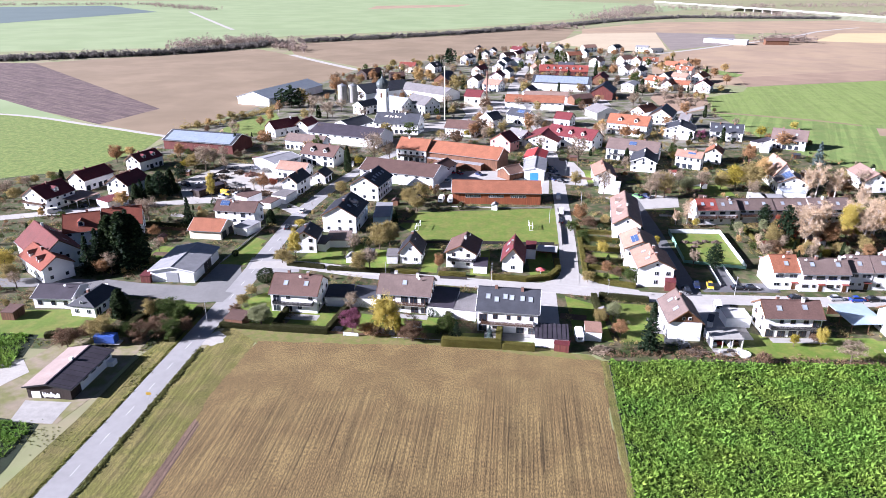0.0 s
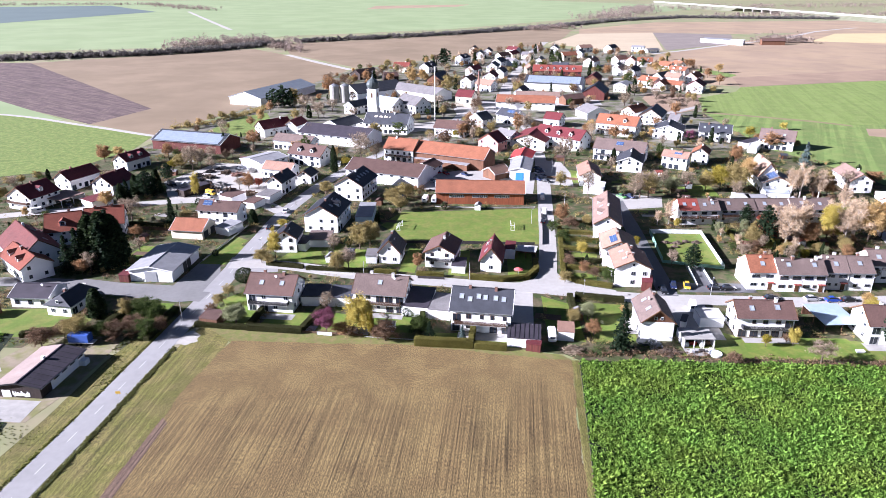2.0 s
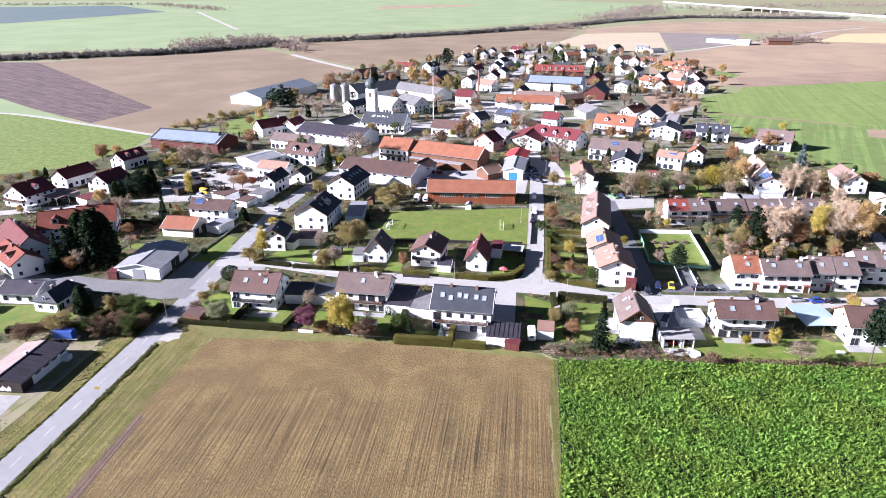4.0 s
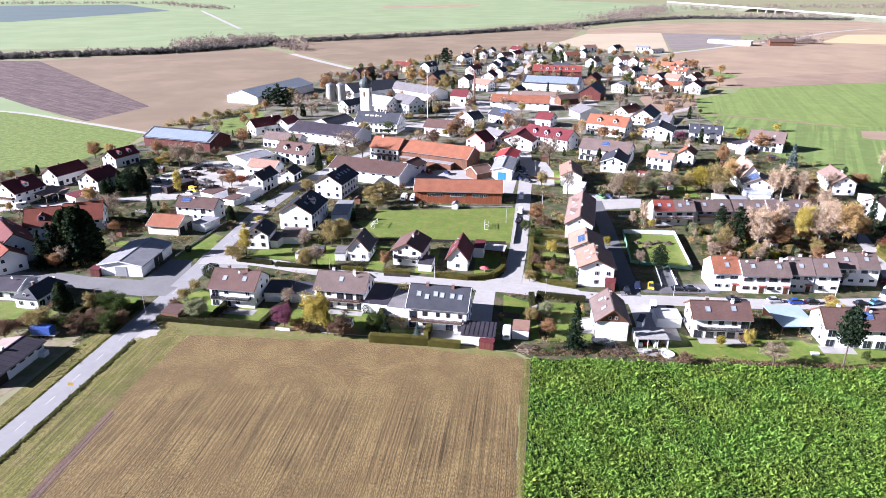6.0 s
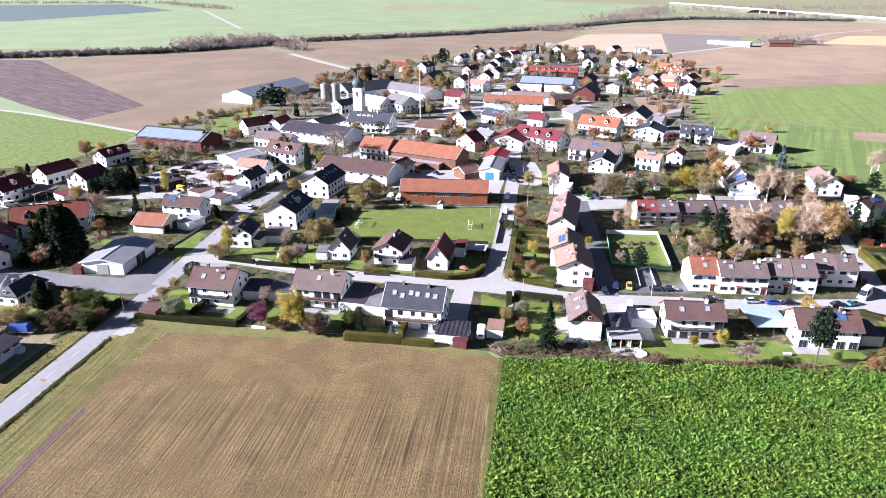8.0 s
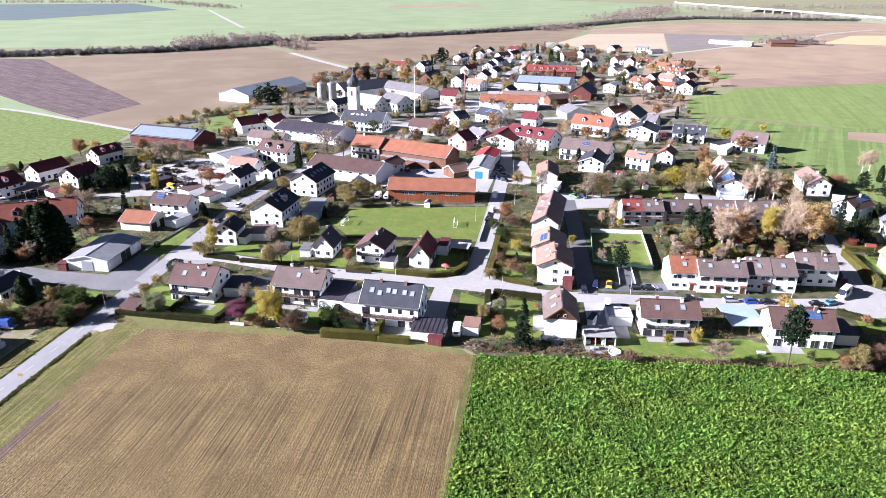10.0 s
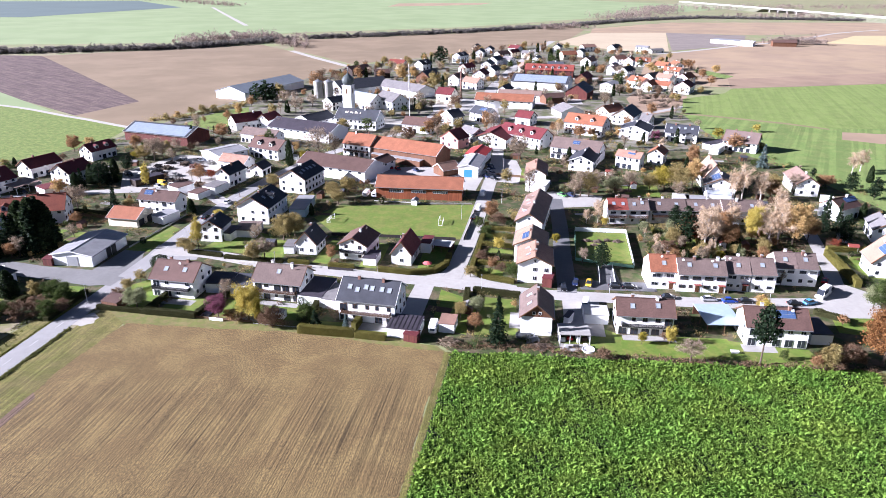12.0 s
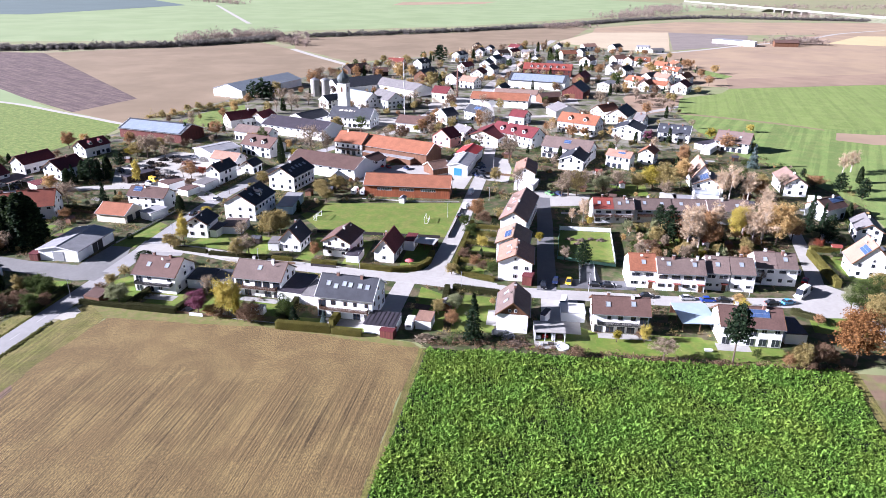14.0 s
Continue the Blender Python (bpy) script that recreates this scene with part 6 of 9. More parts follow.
drift(LEAF["crop"], 0.09, 0.497, 0.522)
crop("crop_plants", lambda x, y: (y < 137.3 - (x - 41.5) * 0.062) & (x < 138 - (131.5 - y) * 0.182) & (x > 34.6 + (y - 91) * 0.152), 27, 142, 80, 138, 0.5, 0.0, 0.62,
     "dense rows of bright green leafy crop plants")
crop("crop_plants_west", lambda x, y: (y < 119 - (x + 91) * 0.2) & (x < -80 - (117 - y) * 0.1), -135, -78, 95, 125, 0.6, 0.0, 0.5, "small field of green leafy crop")
crop("crop_plants_lane", lambda x, y: (x < -98.5 - (y - 143) * 0.25) & (y > 138 + (x + 97) * -0.1) & (y < 154 - (x + 99) * 0.1), -150, -97, 132, 160, 0.6, 0.0, 0.5, "strip of green leafy crop beside the yard")


def tree_belt(name, pts, wide, per, hmin, hmax, seed, mats, label):
    """A distant belt of trees, one object of many leaf clumps."""
    rs = np.random.RandomState(seed)
    cen, size = [], []
    for (x0, y0), (x1, y1) in zip(pts, pts[1:]):
        ln = math.hypot(x1 - x0, y1 - y0)
        for i in range(int(ln * per)):
            t = rs.uniform()
            x, y = x0 + (x1 - x0) * t + rs.normal() * wide / 2, y0 + (y1 - y0) * t + rs.normal() * wide / 2
            h = rs.uniform(hmin, hmax) * (0.75 + 0.5 * rs.uniform() ** 3)
            m = 44
            q = rs.normal(size=(m, 3))
            q /= np.linalg.norm(q, axis=1)[:, None]
            q *= rs.uniform(0.5, 1, m)[:, None] * np.array([h * 0.36, h * 0.36, h * 0.46])
            cen.append(q + np.array([x, y, h * 0.5]))
    cen = np.concatenate(cen)
    cen[:, 2] = np.maximum(cen[:, 2], 0.2)
    lv, lf = quads(cen, 0.5, rs)
    me = put_mesh(name, lv, lf, mats)
    return tagged(new(name, me), label, "trees", kind="stuff")


# grey twig tone of the belts, lightened further to paint some distance haze
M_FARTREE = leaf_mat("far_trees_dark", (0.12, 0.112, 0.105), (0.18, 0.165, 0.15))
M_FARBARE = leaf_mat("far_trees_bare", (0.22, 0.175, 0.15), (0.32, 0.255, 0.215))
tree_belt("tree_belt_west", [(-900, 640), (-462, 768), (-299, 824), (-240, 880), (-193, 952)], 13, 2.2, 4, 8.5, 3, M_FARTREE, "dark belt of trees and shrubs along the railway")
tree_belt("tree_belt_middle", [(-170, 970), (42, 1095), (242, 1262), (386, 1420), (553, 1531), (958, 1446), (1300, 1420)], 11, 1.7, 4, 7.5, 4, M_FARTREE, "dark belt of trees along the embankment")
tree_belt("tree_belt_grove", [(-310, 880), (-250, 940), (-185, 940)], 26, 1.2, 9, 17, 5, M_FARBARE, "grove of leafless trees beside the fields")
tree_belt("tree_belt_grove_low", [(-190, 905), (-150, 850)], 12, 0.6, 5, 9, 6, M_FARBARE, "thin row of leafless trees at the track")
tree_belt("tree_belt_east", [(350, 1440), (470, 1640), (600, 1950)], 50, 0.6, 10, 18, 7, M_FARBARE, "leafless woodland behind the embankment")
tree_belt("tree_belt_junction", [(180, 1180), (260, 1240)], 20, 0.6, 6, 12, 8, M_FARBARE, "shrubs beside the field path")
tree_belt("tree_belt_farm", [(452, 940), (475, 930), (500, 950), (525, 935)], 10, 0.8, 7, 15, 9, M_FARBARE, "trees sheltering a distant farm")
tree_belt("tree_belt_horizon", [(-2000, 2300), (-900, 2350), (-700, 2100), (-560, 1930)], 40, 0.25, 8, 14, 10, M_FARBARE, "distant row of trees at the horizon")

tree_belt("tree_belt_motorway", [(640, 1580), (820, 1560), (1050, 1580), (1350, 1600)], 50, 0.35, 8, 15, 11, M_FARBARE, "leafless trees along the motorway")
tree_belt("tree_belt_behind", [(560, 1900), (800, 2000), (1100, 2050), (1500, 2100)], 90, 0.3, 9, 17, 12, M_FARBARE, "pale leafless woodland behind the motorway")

# ---- cars ----
PAINT = {k: mat("paint_" + k, c, 0.25, 0.05, 0.5, spec=0.6) for k, c in {
    "white": (0.75, 0.75, 0.75), "black": (0.015, 0.016, 0.018), "navy": (0.02, 0.03, 0.08), "silver": (0.45, 0.46, 0.48), "red": (0.35, 0.02, 0.02),
    "yellow": (0.6, 0.38, 0.04), "green": (0.12, 0.35, 0.1), "blue": (0.03, 0.08, 0.4), "lightblue": (0.1, 0.35, 0.6), "camper": (0.76, 0.76, 0.74)}.items()}
M_TYRE = mat("tyre", (0.02, 0.02, 0.02), 0.9, 0.1)
M_RIM = mat("rim", (0.4, 0.4, 0.42), 0.35, 0.1, metal=0.7)
M_LAMPR = mat("tail_lamp", (0.4, 0.02, 0.02), 0.3, 0.1)
M_LAMPW = mat("head_lamp", (0.7, 0.72, 0.75), 0.15, 0.1)


def tyre_mesh(bm):
    bmesh.ops.create_cone(bm, cap_ends=True, segments=14, radius1=0.32, radius2=0.32, depth=0.2, matrix=pose(0, 0, 0, 90))


def loft(bm, sections):
    """Skin closed sections of equal length."""
    rings = [[bm.verts.new(p) for p in s] for s in sections]
    n = len(rings[0])
    for a, b in zip(rings, rings[1:]):
        for i in range(n):
            bm.faces.new((a[i], a[(i + 1) % n], b[(i + 1) % n], b[i]))
    bm.faces.new(rings[0])
    bm.faces.new(rings[-1])


def car(x, y, rot, colour, van=0):
    L, W, H = ((4.3, 1.78, 1.46), (5.0, 1.95, 2.1), (6.4, 2.25, 2.9))[van]
    cat = ("car", "van", "camper van")[van]
    root = thing(cat.replace(" ", "_"), x, y, rot, 0.06, f"parked {colour if colour != 'camper' else 'white'} {cat} on the asphalt", cat)
    belt = (0.9, 1.15, 1.2)[van]

    def body(bm):
        prof = [(-L / 2, 0.55, belt - 0.12), (-L / 2 + 0.15, 0.32, belt), (-L / 4, 0.28, belt + 0.02), (L / 6, 0.28, belt), (L / 2 - 0.35, 0.3, belt - 0.18), (L / 2, 0.45, belt - 0.32)]
        loft(bm, [[(px, -W / 2 * k, z0), (px, W / 2 * k, z0), (px, W / 2, (z0 + z1) / 2), (px, W / 2 * 0.94 * k, z1), (px, -W / 2 * 0.94 * k, z1), (px, -W / 2, (z0 + z1) / 2)] for px, z0, z1 in prof for k in (0.92 if abs(px) > L / 2 - 0.1 else 1.0,)])

    def cabin(bm):
        if van == 0:
            prof = [(-L / 2 + 0.35, 0.84), (-L / 2 + 0.85, 0.74), (0.25, 0.74), (L / 4 + 0.1, 0.86)]
            zz = [belt - 0.02, H, H, belt - 0.04]
        else:
            prof = [(-L / 2 + 0.06, 0.94), (-L / 2 + 0.2, 0.86), (L / 4, 0.86), (L / 2 - 0.75, 0.9)]
            zz = [belt - 0.05, H, H, belt - 0.1]
        loft(bm, [[(px, -W / 2 * k, belt - 0.06), (px, W / 2 * k, belt - 0.06), (px, W / 2 * k * 0.9, z), (px, -W / 2 * k * 0.9, z)] for (px, k), z in zip(prof, zz)])

    b = shared("body", f"car_body_{van}_{colour}", body, PAINT[colour], root, Matrix())
    c = shared("cabin", f"car_cabin_{van}_{colour}", cabin, M_GLASS if van == 0 else PAINT[colour], root, Matrix())
    if van == 0:
        shared("roof", f"car_roof_{colour}", lambda bm: box(bm, -L / 2 + 0.9, -W / 2 * 0.64, H - 0.02, 0.2, W / 2 * 0.64, H + 0.03), PAINT[colour], root, Matrix())
    else:
        shared("windscreen", f"car_screen_{van}", lambda bm: loft(bm, [[(L / 4 + 0.12, -W * 0.38, H - 0.25), (L / 4 + 0.12, W * 0.38, H - 0.25), (L / 4 + 0.2, W * 0.38, H - 0.2), (L / 4 + 0.2, -W * 0.38, H - 0.2)], [(L / 2 - 0.85, -W * 0.4, belt), (L / 2 - 0.85, W * 0.4, belt), (L / 2 - 0.72, W * 0.4, belt + 0.04), (L / 2 - 0.72, -W * 0.4, belt + 0.04)]]), M_GLASS, root, Matrix())
        for s in (-1, 1):
            shared("side_window", f"car_side_{van}", lambda bm: box(bm, -L * 0.1, -0.02, belt + 0.1, L * 0.3, 0.02, H - 0.45), M_GLASS, root, pose(0, s * W / 2 * 0.89, 0))
    for sx in (-1, 1):
        for sy in (-1, 1):
            w = shared("wheel", "car_tyre", tyre_mesh, M_TYRE, root, pose(sx * L * 0.31, sy * (W / 2 - 0.1), 0.32))
            shared("rim", "car_rim", lambda bm: bmesh.ops.create_cone(bm, cap_ends=True, segments=10, radius1=0.2, radius2=0.2, depth=0.215, matrix=pose(0, 0, 0, 90)), M_RIM, w, Matrix())
    for s in (-1, 1):
        shared("tail_lamp", f"car_tail_{van}", lambda bm: box(bm, -L / 2 - 0.02, -0.13, belt - 0.3, -L / 2 + 0.06, 0.13, belt - 0.14), M_LAMPR, root, pose(0, s * W * 0.34, 0))
        shared("headlight", f"car_head_{van}", lambda bm: box(bm, L / 2 - 0.12, -0.16, belt - 0.48, L / 2 + 0.02, 0.16, belt - 0.36), M_LAMPW, root, pose(0, s * W * 0.32, 0))
    return root


# ---- landmarks and loose things ----
def revolve(bm, prof, seg=12):
    rings = [[bm.verts.new((r * math.cos(2 * math.pi * i / seg), r * math.sin(2 * math.pi * i / seg), z)) for i in range(seg)] for r, z in prof]
    for a, b in zip(rings, rings[1:]):
        for i in range(seg):
            bm.faces.new((a[i], a[(i + 1) % seg], b[(i + 1) % seg], b[i]))
    bm.faces.new(rings[0][::-1])
    bm.faces.new(rings[-1])


M_COPPER = mat("copper_patina", (0.07, 0.085, 0.085), 0.45, 0.25, 0.8)
M_STEEL = mat("galvanised_steel", (0.55, 0.56, 0.57), 0.4, 0.1, metal=0.4)


def church(x, y, rot):
    root = thing("church_tower", x, y, rot, 0, "white church tower with a dark onion dome", "church tower")
    bm = bmesh.new()
    box(bm, -2.9, -2.9, -0.1, 2.9, 2.9, 19.5)
    part("tower_shaft", bm, WALL["white"], root)
    for z in (9.5, 19.2):
        bm = bmesh.new()
        box(bm, -3.1, -3.1, z, 3.1, 3.1, z + 0.45)
        part("cornice", bm, WALL["white"], root)
    bm = bmesh.new()
    revolve(bm, [(2.4, 19.6), (3.1, 20.2), (3.7, 21.2), (3.95, 22.4), (3.7, 23.6), (2.9, 24.7), (1.7, 25.6), (0.8, 26.3), (0.4, 27.4), (0.12, 28.6), (0.05, 29.2)], 14)
    part("onion_dome", bm, M_COPPER, root)
    bm = bmesh.new()
    box(bm, -0.06, -0.06, 29.1, 0.06, 0.06, 31.0)
    box(bm, -0.5, -0.05, 30.2, 0.5, 0.05, 30.33)
    part("cross", bm, M_STEEL, root)
    for a in (0, 90, 180, 270):
        m = pose(0, 0, 0, 0, 0, a)
        bm = bmesh.new()
        box(bm, -0.6, -2.95, 14.6, 0.6, -2.86, 17.6, m)
        part("louvre", bm, M_FRAME_D, root)


church(-27, 424, -15)


def mast(x, y, h, r, label, name="mast", m=None):
    root = thing(name, x, y, 0, 0, label, name)
    bm = bmesh.new()
    revolve(bm, [(r, -0.1), (r * 0.9, h * 0.5), (r * 0.55, h)], 8)
    part("pole", bm, m or M_STEEL, root)
    bm = bmesh.new()
    box(bm, -r * 2.5, -r * 2.5, -0.05, r * 2.5, r * 2.5, 0.35)
    part("foundation", bm, M_CONC, root)
    return root


mast(11.3, 423.8, 33.0, 0.27, "tall white village pole beside the church", m=M_FRAME)
mast(44, 495.5, 21, 0.75, "tall slim brick chimney of the brewery", "factory_chimney", M_BRICK)
for sx in (0, 7.5):
    silo = thing("silo", -60 + sx, 492, 0, 0, "pale grey cylindrical farm silo", "silo", "farm silos")
    bm = bmesh.new()
    revolve(bm, [(3.3, -0.1), (3.3, 11.5)], 16)
    part("tank", bm, M_CONC, silo)
    bm = bmesh.new()
    revolve(bm, [(3.4, 11.5), (3.2, 11.9), (0.4, 13.2)], 16)
    part("silo_cap", bm, M_ZINC, silo)


def goal(x, y, rot):
    root = thing("goal", x, y, rot, 0.03, "white metal football goal with net on the lawn", "goal", "football goals")
    for s in (-1, 1):
        bm = bmesh.new()
        box(bm, s * 2.5 - 0.06, -0.06, 0, s * 2.5 + 0.06, 0.06, 2.0)
        part("post", bm, M_FRAME, root)
        bm = bmesh.new()
        box(bm, s * 2.5 - 0.04, 0.06, 0, s * 2.5 + 0.04, 1.3, 0.08)
        part("ground_bar", bm, M_FRAME, root)
    bm = bmesh.new()
    box(bm, -2.56, -0.06, 2.0, 2.56, 0.06, 2.12)
    part("crossbar", bm, M_FRAME, root)
    bm = bmesh.new()
    for i in range(15):
        u = -2.5 + i * 5 / 14
        box(bm, u - 0.015, 1.25, 0.05, u + 0.015, 1.28, 1.4)
    for k in range(6):
        box(bm, -2.5, 1.25, 0.1 + k * 0.25, 2.5, 1.28, 0.13 + k * 0.25)
    tagged(part("net", bm, M_FRAME, root), kind="stuff")
    return root


goal(-3.4, 228.6, 80)
goal(35.9, 227.4, -95)


def fence(pts, h, material, label, spacing=2.2, board=True):
    """Posts with boards or a solid sheet between them."""
    root = thing("fence", pts[0][0], pts[0][1], 0, 0, label, "fence")
    ox, oy = pts[0]
    for (x0, y0), (x1, y1) in zip(pts, pts[1:]):
        ln = math.hypot(x1 - x0, y1 - y0)
        a = math.degrees(math.atan2(y1 - y0, x1 - x0))
        n = max(1, round(ln / spacing))
        for i in range(n):
            t = i / n
            at = pose(x0 - ox + (x1 - x0) * t, y0 - oy + (y1 - y0) * t, 0, 0, 0, a)
            shared("post", f"fence_post_{h}_{material.name}", lambda b: box(b, -0.05, -0.05, -0.05, 0.05, 0.05, h + 0.08), material, root, at)
            s = ln / n
            shared("panel", f"fence_panel_{h}_{s:.2f}_{material.name}", lambda b: box(b, 0.05, -0.02, 0.08, s - 0.05, 0.02, h), material, root, at)
    return root


M_FGREEN = mat("fence_green", (0.15, 0.3, 0.22), 0.6, 0.15)
M_FWHITE = mat("fence_white", (0.66, 0.7, 0.68), 0.6, 0.1)
M_FWOOD = mat("fence_wood", (0.12, 0.075, 0.045), 0.8, 0.3, 2)
M_FDARK = mat("fence_dark", (0.035, 0.03, 0.03), 0.8, 0.2, 2)
M_FCONC = mat("low_wall", (0.45, 0.44, 0.41), 0.9, 0.15, 0.6)
fence([(84, 220.8), (80, 194.5)], 1.7, M_FGREEN, "green screen fence beside the court")
fence([(84, 220.8), (101.6, 219.4)], 1.6, M_FWHITE, "white screen fence behind the court")
fence([(101.6, 219.4), (97.3, 188.9)], 1.5, M_FWHITE, "long white screen fence beside the court")
fence([(80, 194.5), (97.3, 188.9)], 1.1, M_FGREEN, "low green mesh fence of the court")
fence([(84.4, 177), (86.5, 190.3)], 0.9, M_FWHITE, "white garden wall beside the ramp")
fence([(89, 177.2), (90.8, 190.5)], 0.9, M_FWHITE, "white garden wall beside the ramp")
fence([(-1, 213.5), (12, 213), (24, 212), (42, 210.5)], 1.1, M_FDARK, "dark board fence behind the gardens")
fence([(44.7, 211), (47, 225), (50, 248)], 1.0, M_FDARK, "dark fence along the pitch and the street")
fence([(48, 250), (30, 249.5), (9, 252)], 0.5, M_FCONC, "low pale kerb wall under the barn")
fence([(-30, 190.4), (-12, 187.3)], 0.7, M_FCONC, "low concrete garden wall by the street")
fence([(-9, 187), (-2, 185.8)], 0.8, M_FWOOD, "brown wooden garden fence")
fence([(3, 185), (11, 183.8)], 0.9, M_FDARK, "dark wooden garden fence with pale posts")
fence([(-65.5, 200), (-60.5, 224), (-58, 238)], 0.6, M_FCONC, "low pale wall beside the garage")
fence([(-104, 231), (-86, 228)], 1.2, M_FWOOD, "brown wooden garden fence")
fence([(58, 292), (80, 285)], 1.1, M_FWOOD, "wooden fence by the garden")
fence([(-10.5, 150.5), (-26, 152.6)], 0.7, M_FWOOD, "low wooden fence at the field")
fence([(-22, 151.4), (-18.2, 150.8)], 1.0, M_FWHITE, "white garden screen at the field edge")
fence([(-10, 150), (2.5, 148.2)], 0.25, M_FCONC, "pale border stones at the field edge")


def trailer(x, y, rot):
    root = thing("trailer", x, y, rot, 0.05, "blue tarpaulin box trailer on the dirt yard", "trailer")
    blue = mat("tarp_blue", (0.05, 0.11, 0.38), 0.6, 0.15, 0.5)
    bm = bmesh.new()
    box(bm, -2.6, -1.1, 0.8, 2.6, 1.1, 2.9)
    bmesh.ops.bevel(bm, geom=bm.edges[:], offset=0.12, segments=2, affect="EDGES")
    part("tarpaulin", bm, blue, root)
    bm = bmesh.new()
    box(bm, -2.6, -1.0, 0.55, 3.6, 1.0, 0.8)
    part("chassis", bm, M_STEEL, root)
    for sx in (-0.5, 0.5):
        for sy in (-1, 1):
            shared("wheel", "car_tyre", tyre_mesh, M_TYRE, root, pose(sx, sy * 1.0, 0.32))


trailer(-79.5, 148.6, -4)


def caravan(x, y, rot, label="white caravan parked in the garden"):
    root = thing("caravan", x, y, rot, 0.03, label, "caravan")
    bm = bmesh.new()
    box(bm, -2.4, -1.05, 0.5, 2.4, 1.05, 2.55)
    bmesh.ops.bevel(bm, geom=bm.edges[:], offset=0.25, segments=3, affect="EDGES")
    part("body", bm, PAINT["white"], root)
    for a in (0, 180):
        shared("window", "caravan_win", lambda b: box(b, -0.6, -1.07, 1.4, 0.6, -1.03, 2.0), M_GLASS, root, pose(0, 0, 0, 0, 0, a))
    shared("end_window", "caravan_end", lambda b: box(b, -2.43, -0.6, 1.4, -2.38, 0.6, 2.0), M_GLASS, root, Matrix())
    for sy in (-1, 1):
        shared("wheel", "car_tyre", tyre_mesh, M_TYRE, root, pose(0, sy * 0.95, 0.32))
    return root


caravan(36.7, 147.6, 84)
caravan(5.2, 258.5, 80, "white caravan parked beside the barn")
caravan(9.0, 258.0, 80, "white caravan parked beside the barn")


def parasol(x, y, col, label):
    root = thing("parasol", x, y, 0, 0, label, "parasol")
    bm = bmesh.new()
    revolve(bm, [(0.03, 0), (0.03, 2.3)], 6)
    part("pole", bm, M_STEEL, root)
    bm = bmesh.new()
    revolve(bm, [(1.5, 1.85), (1.52, 1.9), (0.8, 2.2), (0.05, 2.45)], 8)
    part("canopy", bm, mat("canopy_" + col, {"red": (0.6, 0.12, 0.12), "white": (0.7, 0.7, 0.68)}[col], 0.8, 0.1), root)


parasol(33.4, 186.6, "red", "faded red garden parasol on the terrace")
parasol(106, 184.5, "red", "red garden awning by the terraced house")


def street_lamp(x, y, rot=0):
    root = thing("street_lamp", x, y, rot, 0, "slim grey street lamp beside the road", "street lamp", "street lamps")
    bm = bmesh.new()
    revolve(bm, [(0.08, 0), (0.06, 3), (0.045, 5.6)], 6)
    part("pole", bm, M_STEEL, root)
    bm = bmesh.new()
    box(bm, -0.1, -0.12, 5.55, 0.75, 0.12, 5.72)
    part("lamp_head", bm, M_ZINC, root)


for p in ((-58.6, 160, 0), (-47.5, 204, 180), (-13, 184.2, 90), (18.3, 183.2, -90), (49.5, 169.8, 90), (86, 171.2, -90), (131, 170, -90), (44, 232, 0), (60, 252, 180), (63.5, 300, 180)):
    street_lamp(*p)


def road_sign(x, y, rot):
    root = thing("road_sign", x, y, rot, 0, "small yellow road sign on a post", "road sign")
    bm = bmesh.new()
    revolve(bm, [(0.035, 0), (0.035, 2.0)], 6)
    part("post", bm, M_STEEL, root)
    bm = bmesh.new()
    box(bm, -0.55, -0.05, 1.5, 0.55, -0.036, 2.1)
    part("sign_plate", bm, PAINT["yellow"], root)


road_sign(-60.2, 124.6, 0)


def bridge():
    """Distant motorway: embankment, deck, piers and rail."""
    root = thing("motorway_bridge", 848, 1720, -80, 0, "long pale motorway viaduct far behind the fields", "bridge")
    bm = bmesh.new()
    box(bm, -560, -14, 7.5, 700, 14, 9.5)
    part("deck", bm, M_CONC, root)
    bm = bmesh.new()
    box(bm, -560, -14.6, 9.4, 700, -14.1, 11.2)
    part("parapet", bm, mat("parapet_pale", (0.45, 0.45, 0.44), 0.7, 0.1), root)
    for i in range(5):
        bm = bmesh.new()
        box(bm, -90 + i * 36, -11, -0.1, -86 + i * 36, 11, 7.6)
        part("pier", bm, M_CONC, root)
    for a, b in ((-560, -110), (75, 700)):
        bm = bmesh.new()
        vs = box(bm, a, -34, -0.1, b, 30, 7.6)
        for v in vs[4:]:
            v.co.y *= 0.45
        part("embankment", bm, M_BANK, root)


bridge()


def pad(name, pts, label, m=None):
    return sheet(name, pts, 0.05, m or M_CONC, label, "paving")


pad("slab_yard", [(-86, 118), (-77, 117), (-76.6, 124.4), (-86.8, 125.4)], "broken pale concrete slabs before the shed")
pad("gravel_loop", [(-103, 141), (-96.5, 142.4), (-92, 136.6), (-96, 130)], "patch of pale gravel", M_GRAVEL)
for k, pts in enumerate(([(-41, 161), (-30, 159.5), (-29.4, 162.5), (-40.4, 164)], [(-12, 161), (-1, 159), (-0.6, 161.4), (-11.4, 163.4)], [(13, 148.5), (26, 146.4), (26.6, 150.4), (13.6, 152)],
                         [(84, 144.6), (97, 143.8), (97.2, 146.4), (84.2, 147.2)], [(112, 140), (120, 139.4), (120.4, 143), (112.4, 143.6)], [(56, 150), (59, 149.6), (60, 158), (57, 158.6)])):
    pad(f"terrace_{k + 1}", pts, "pale paved garden terrace behind the house")
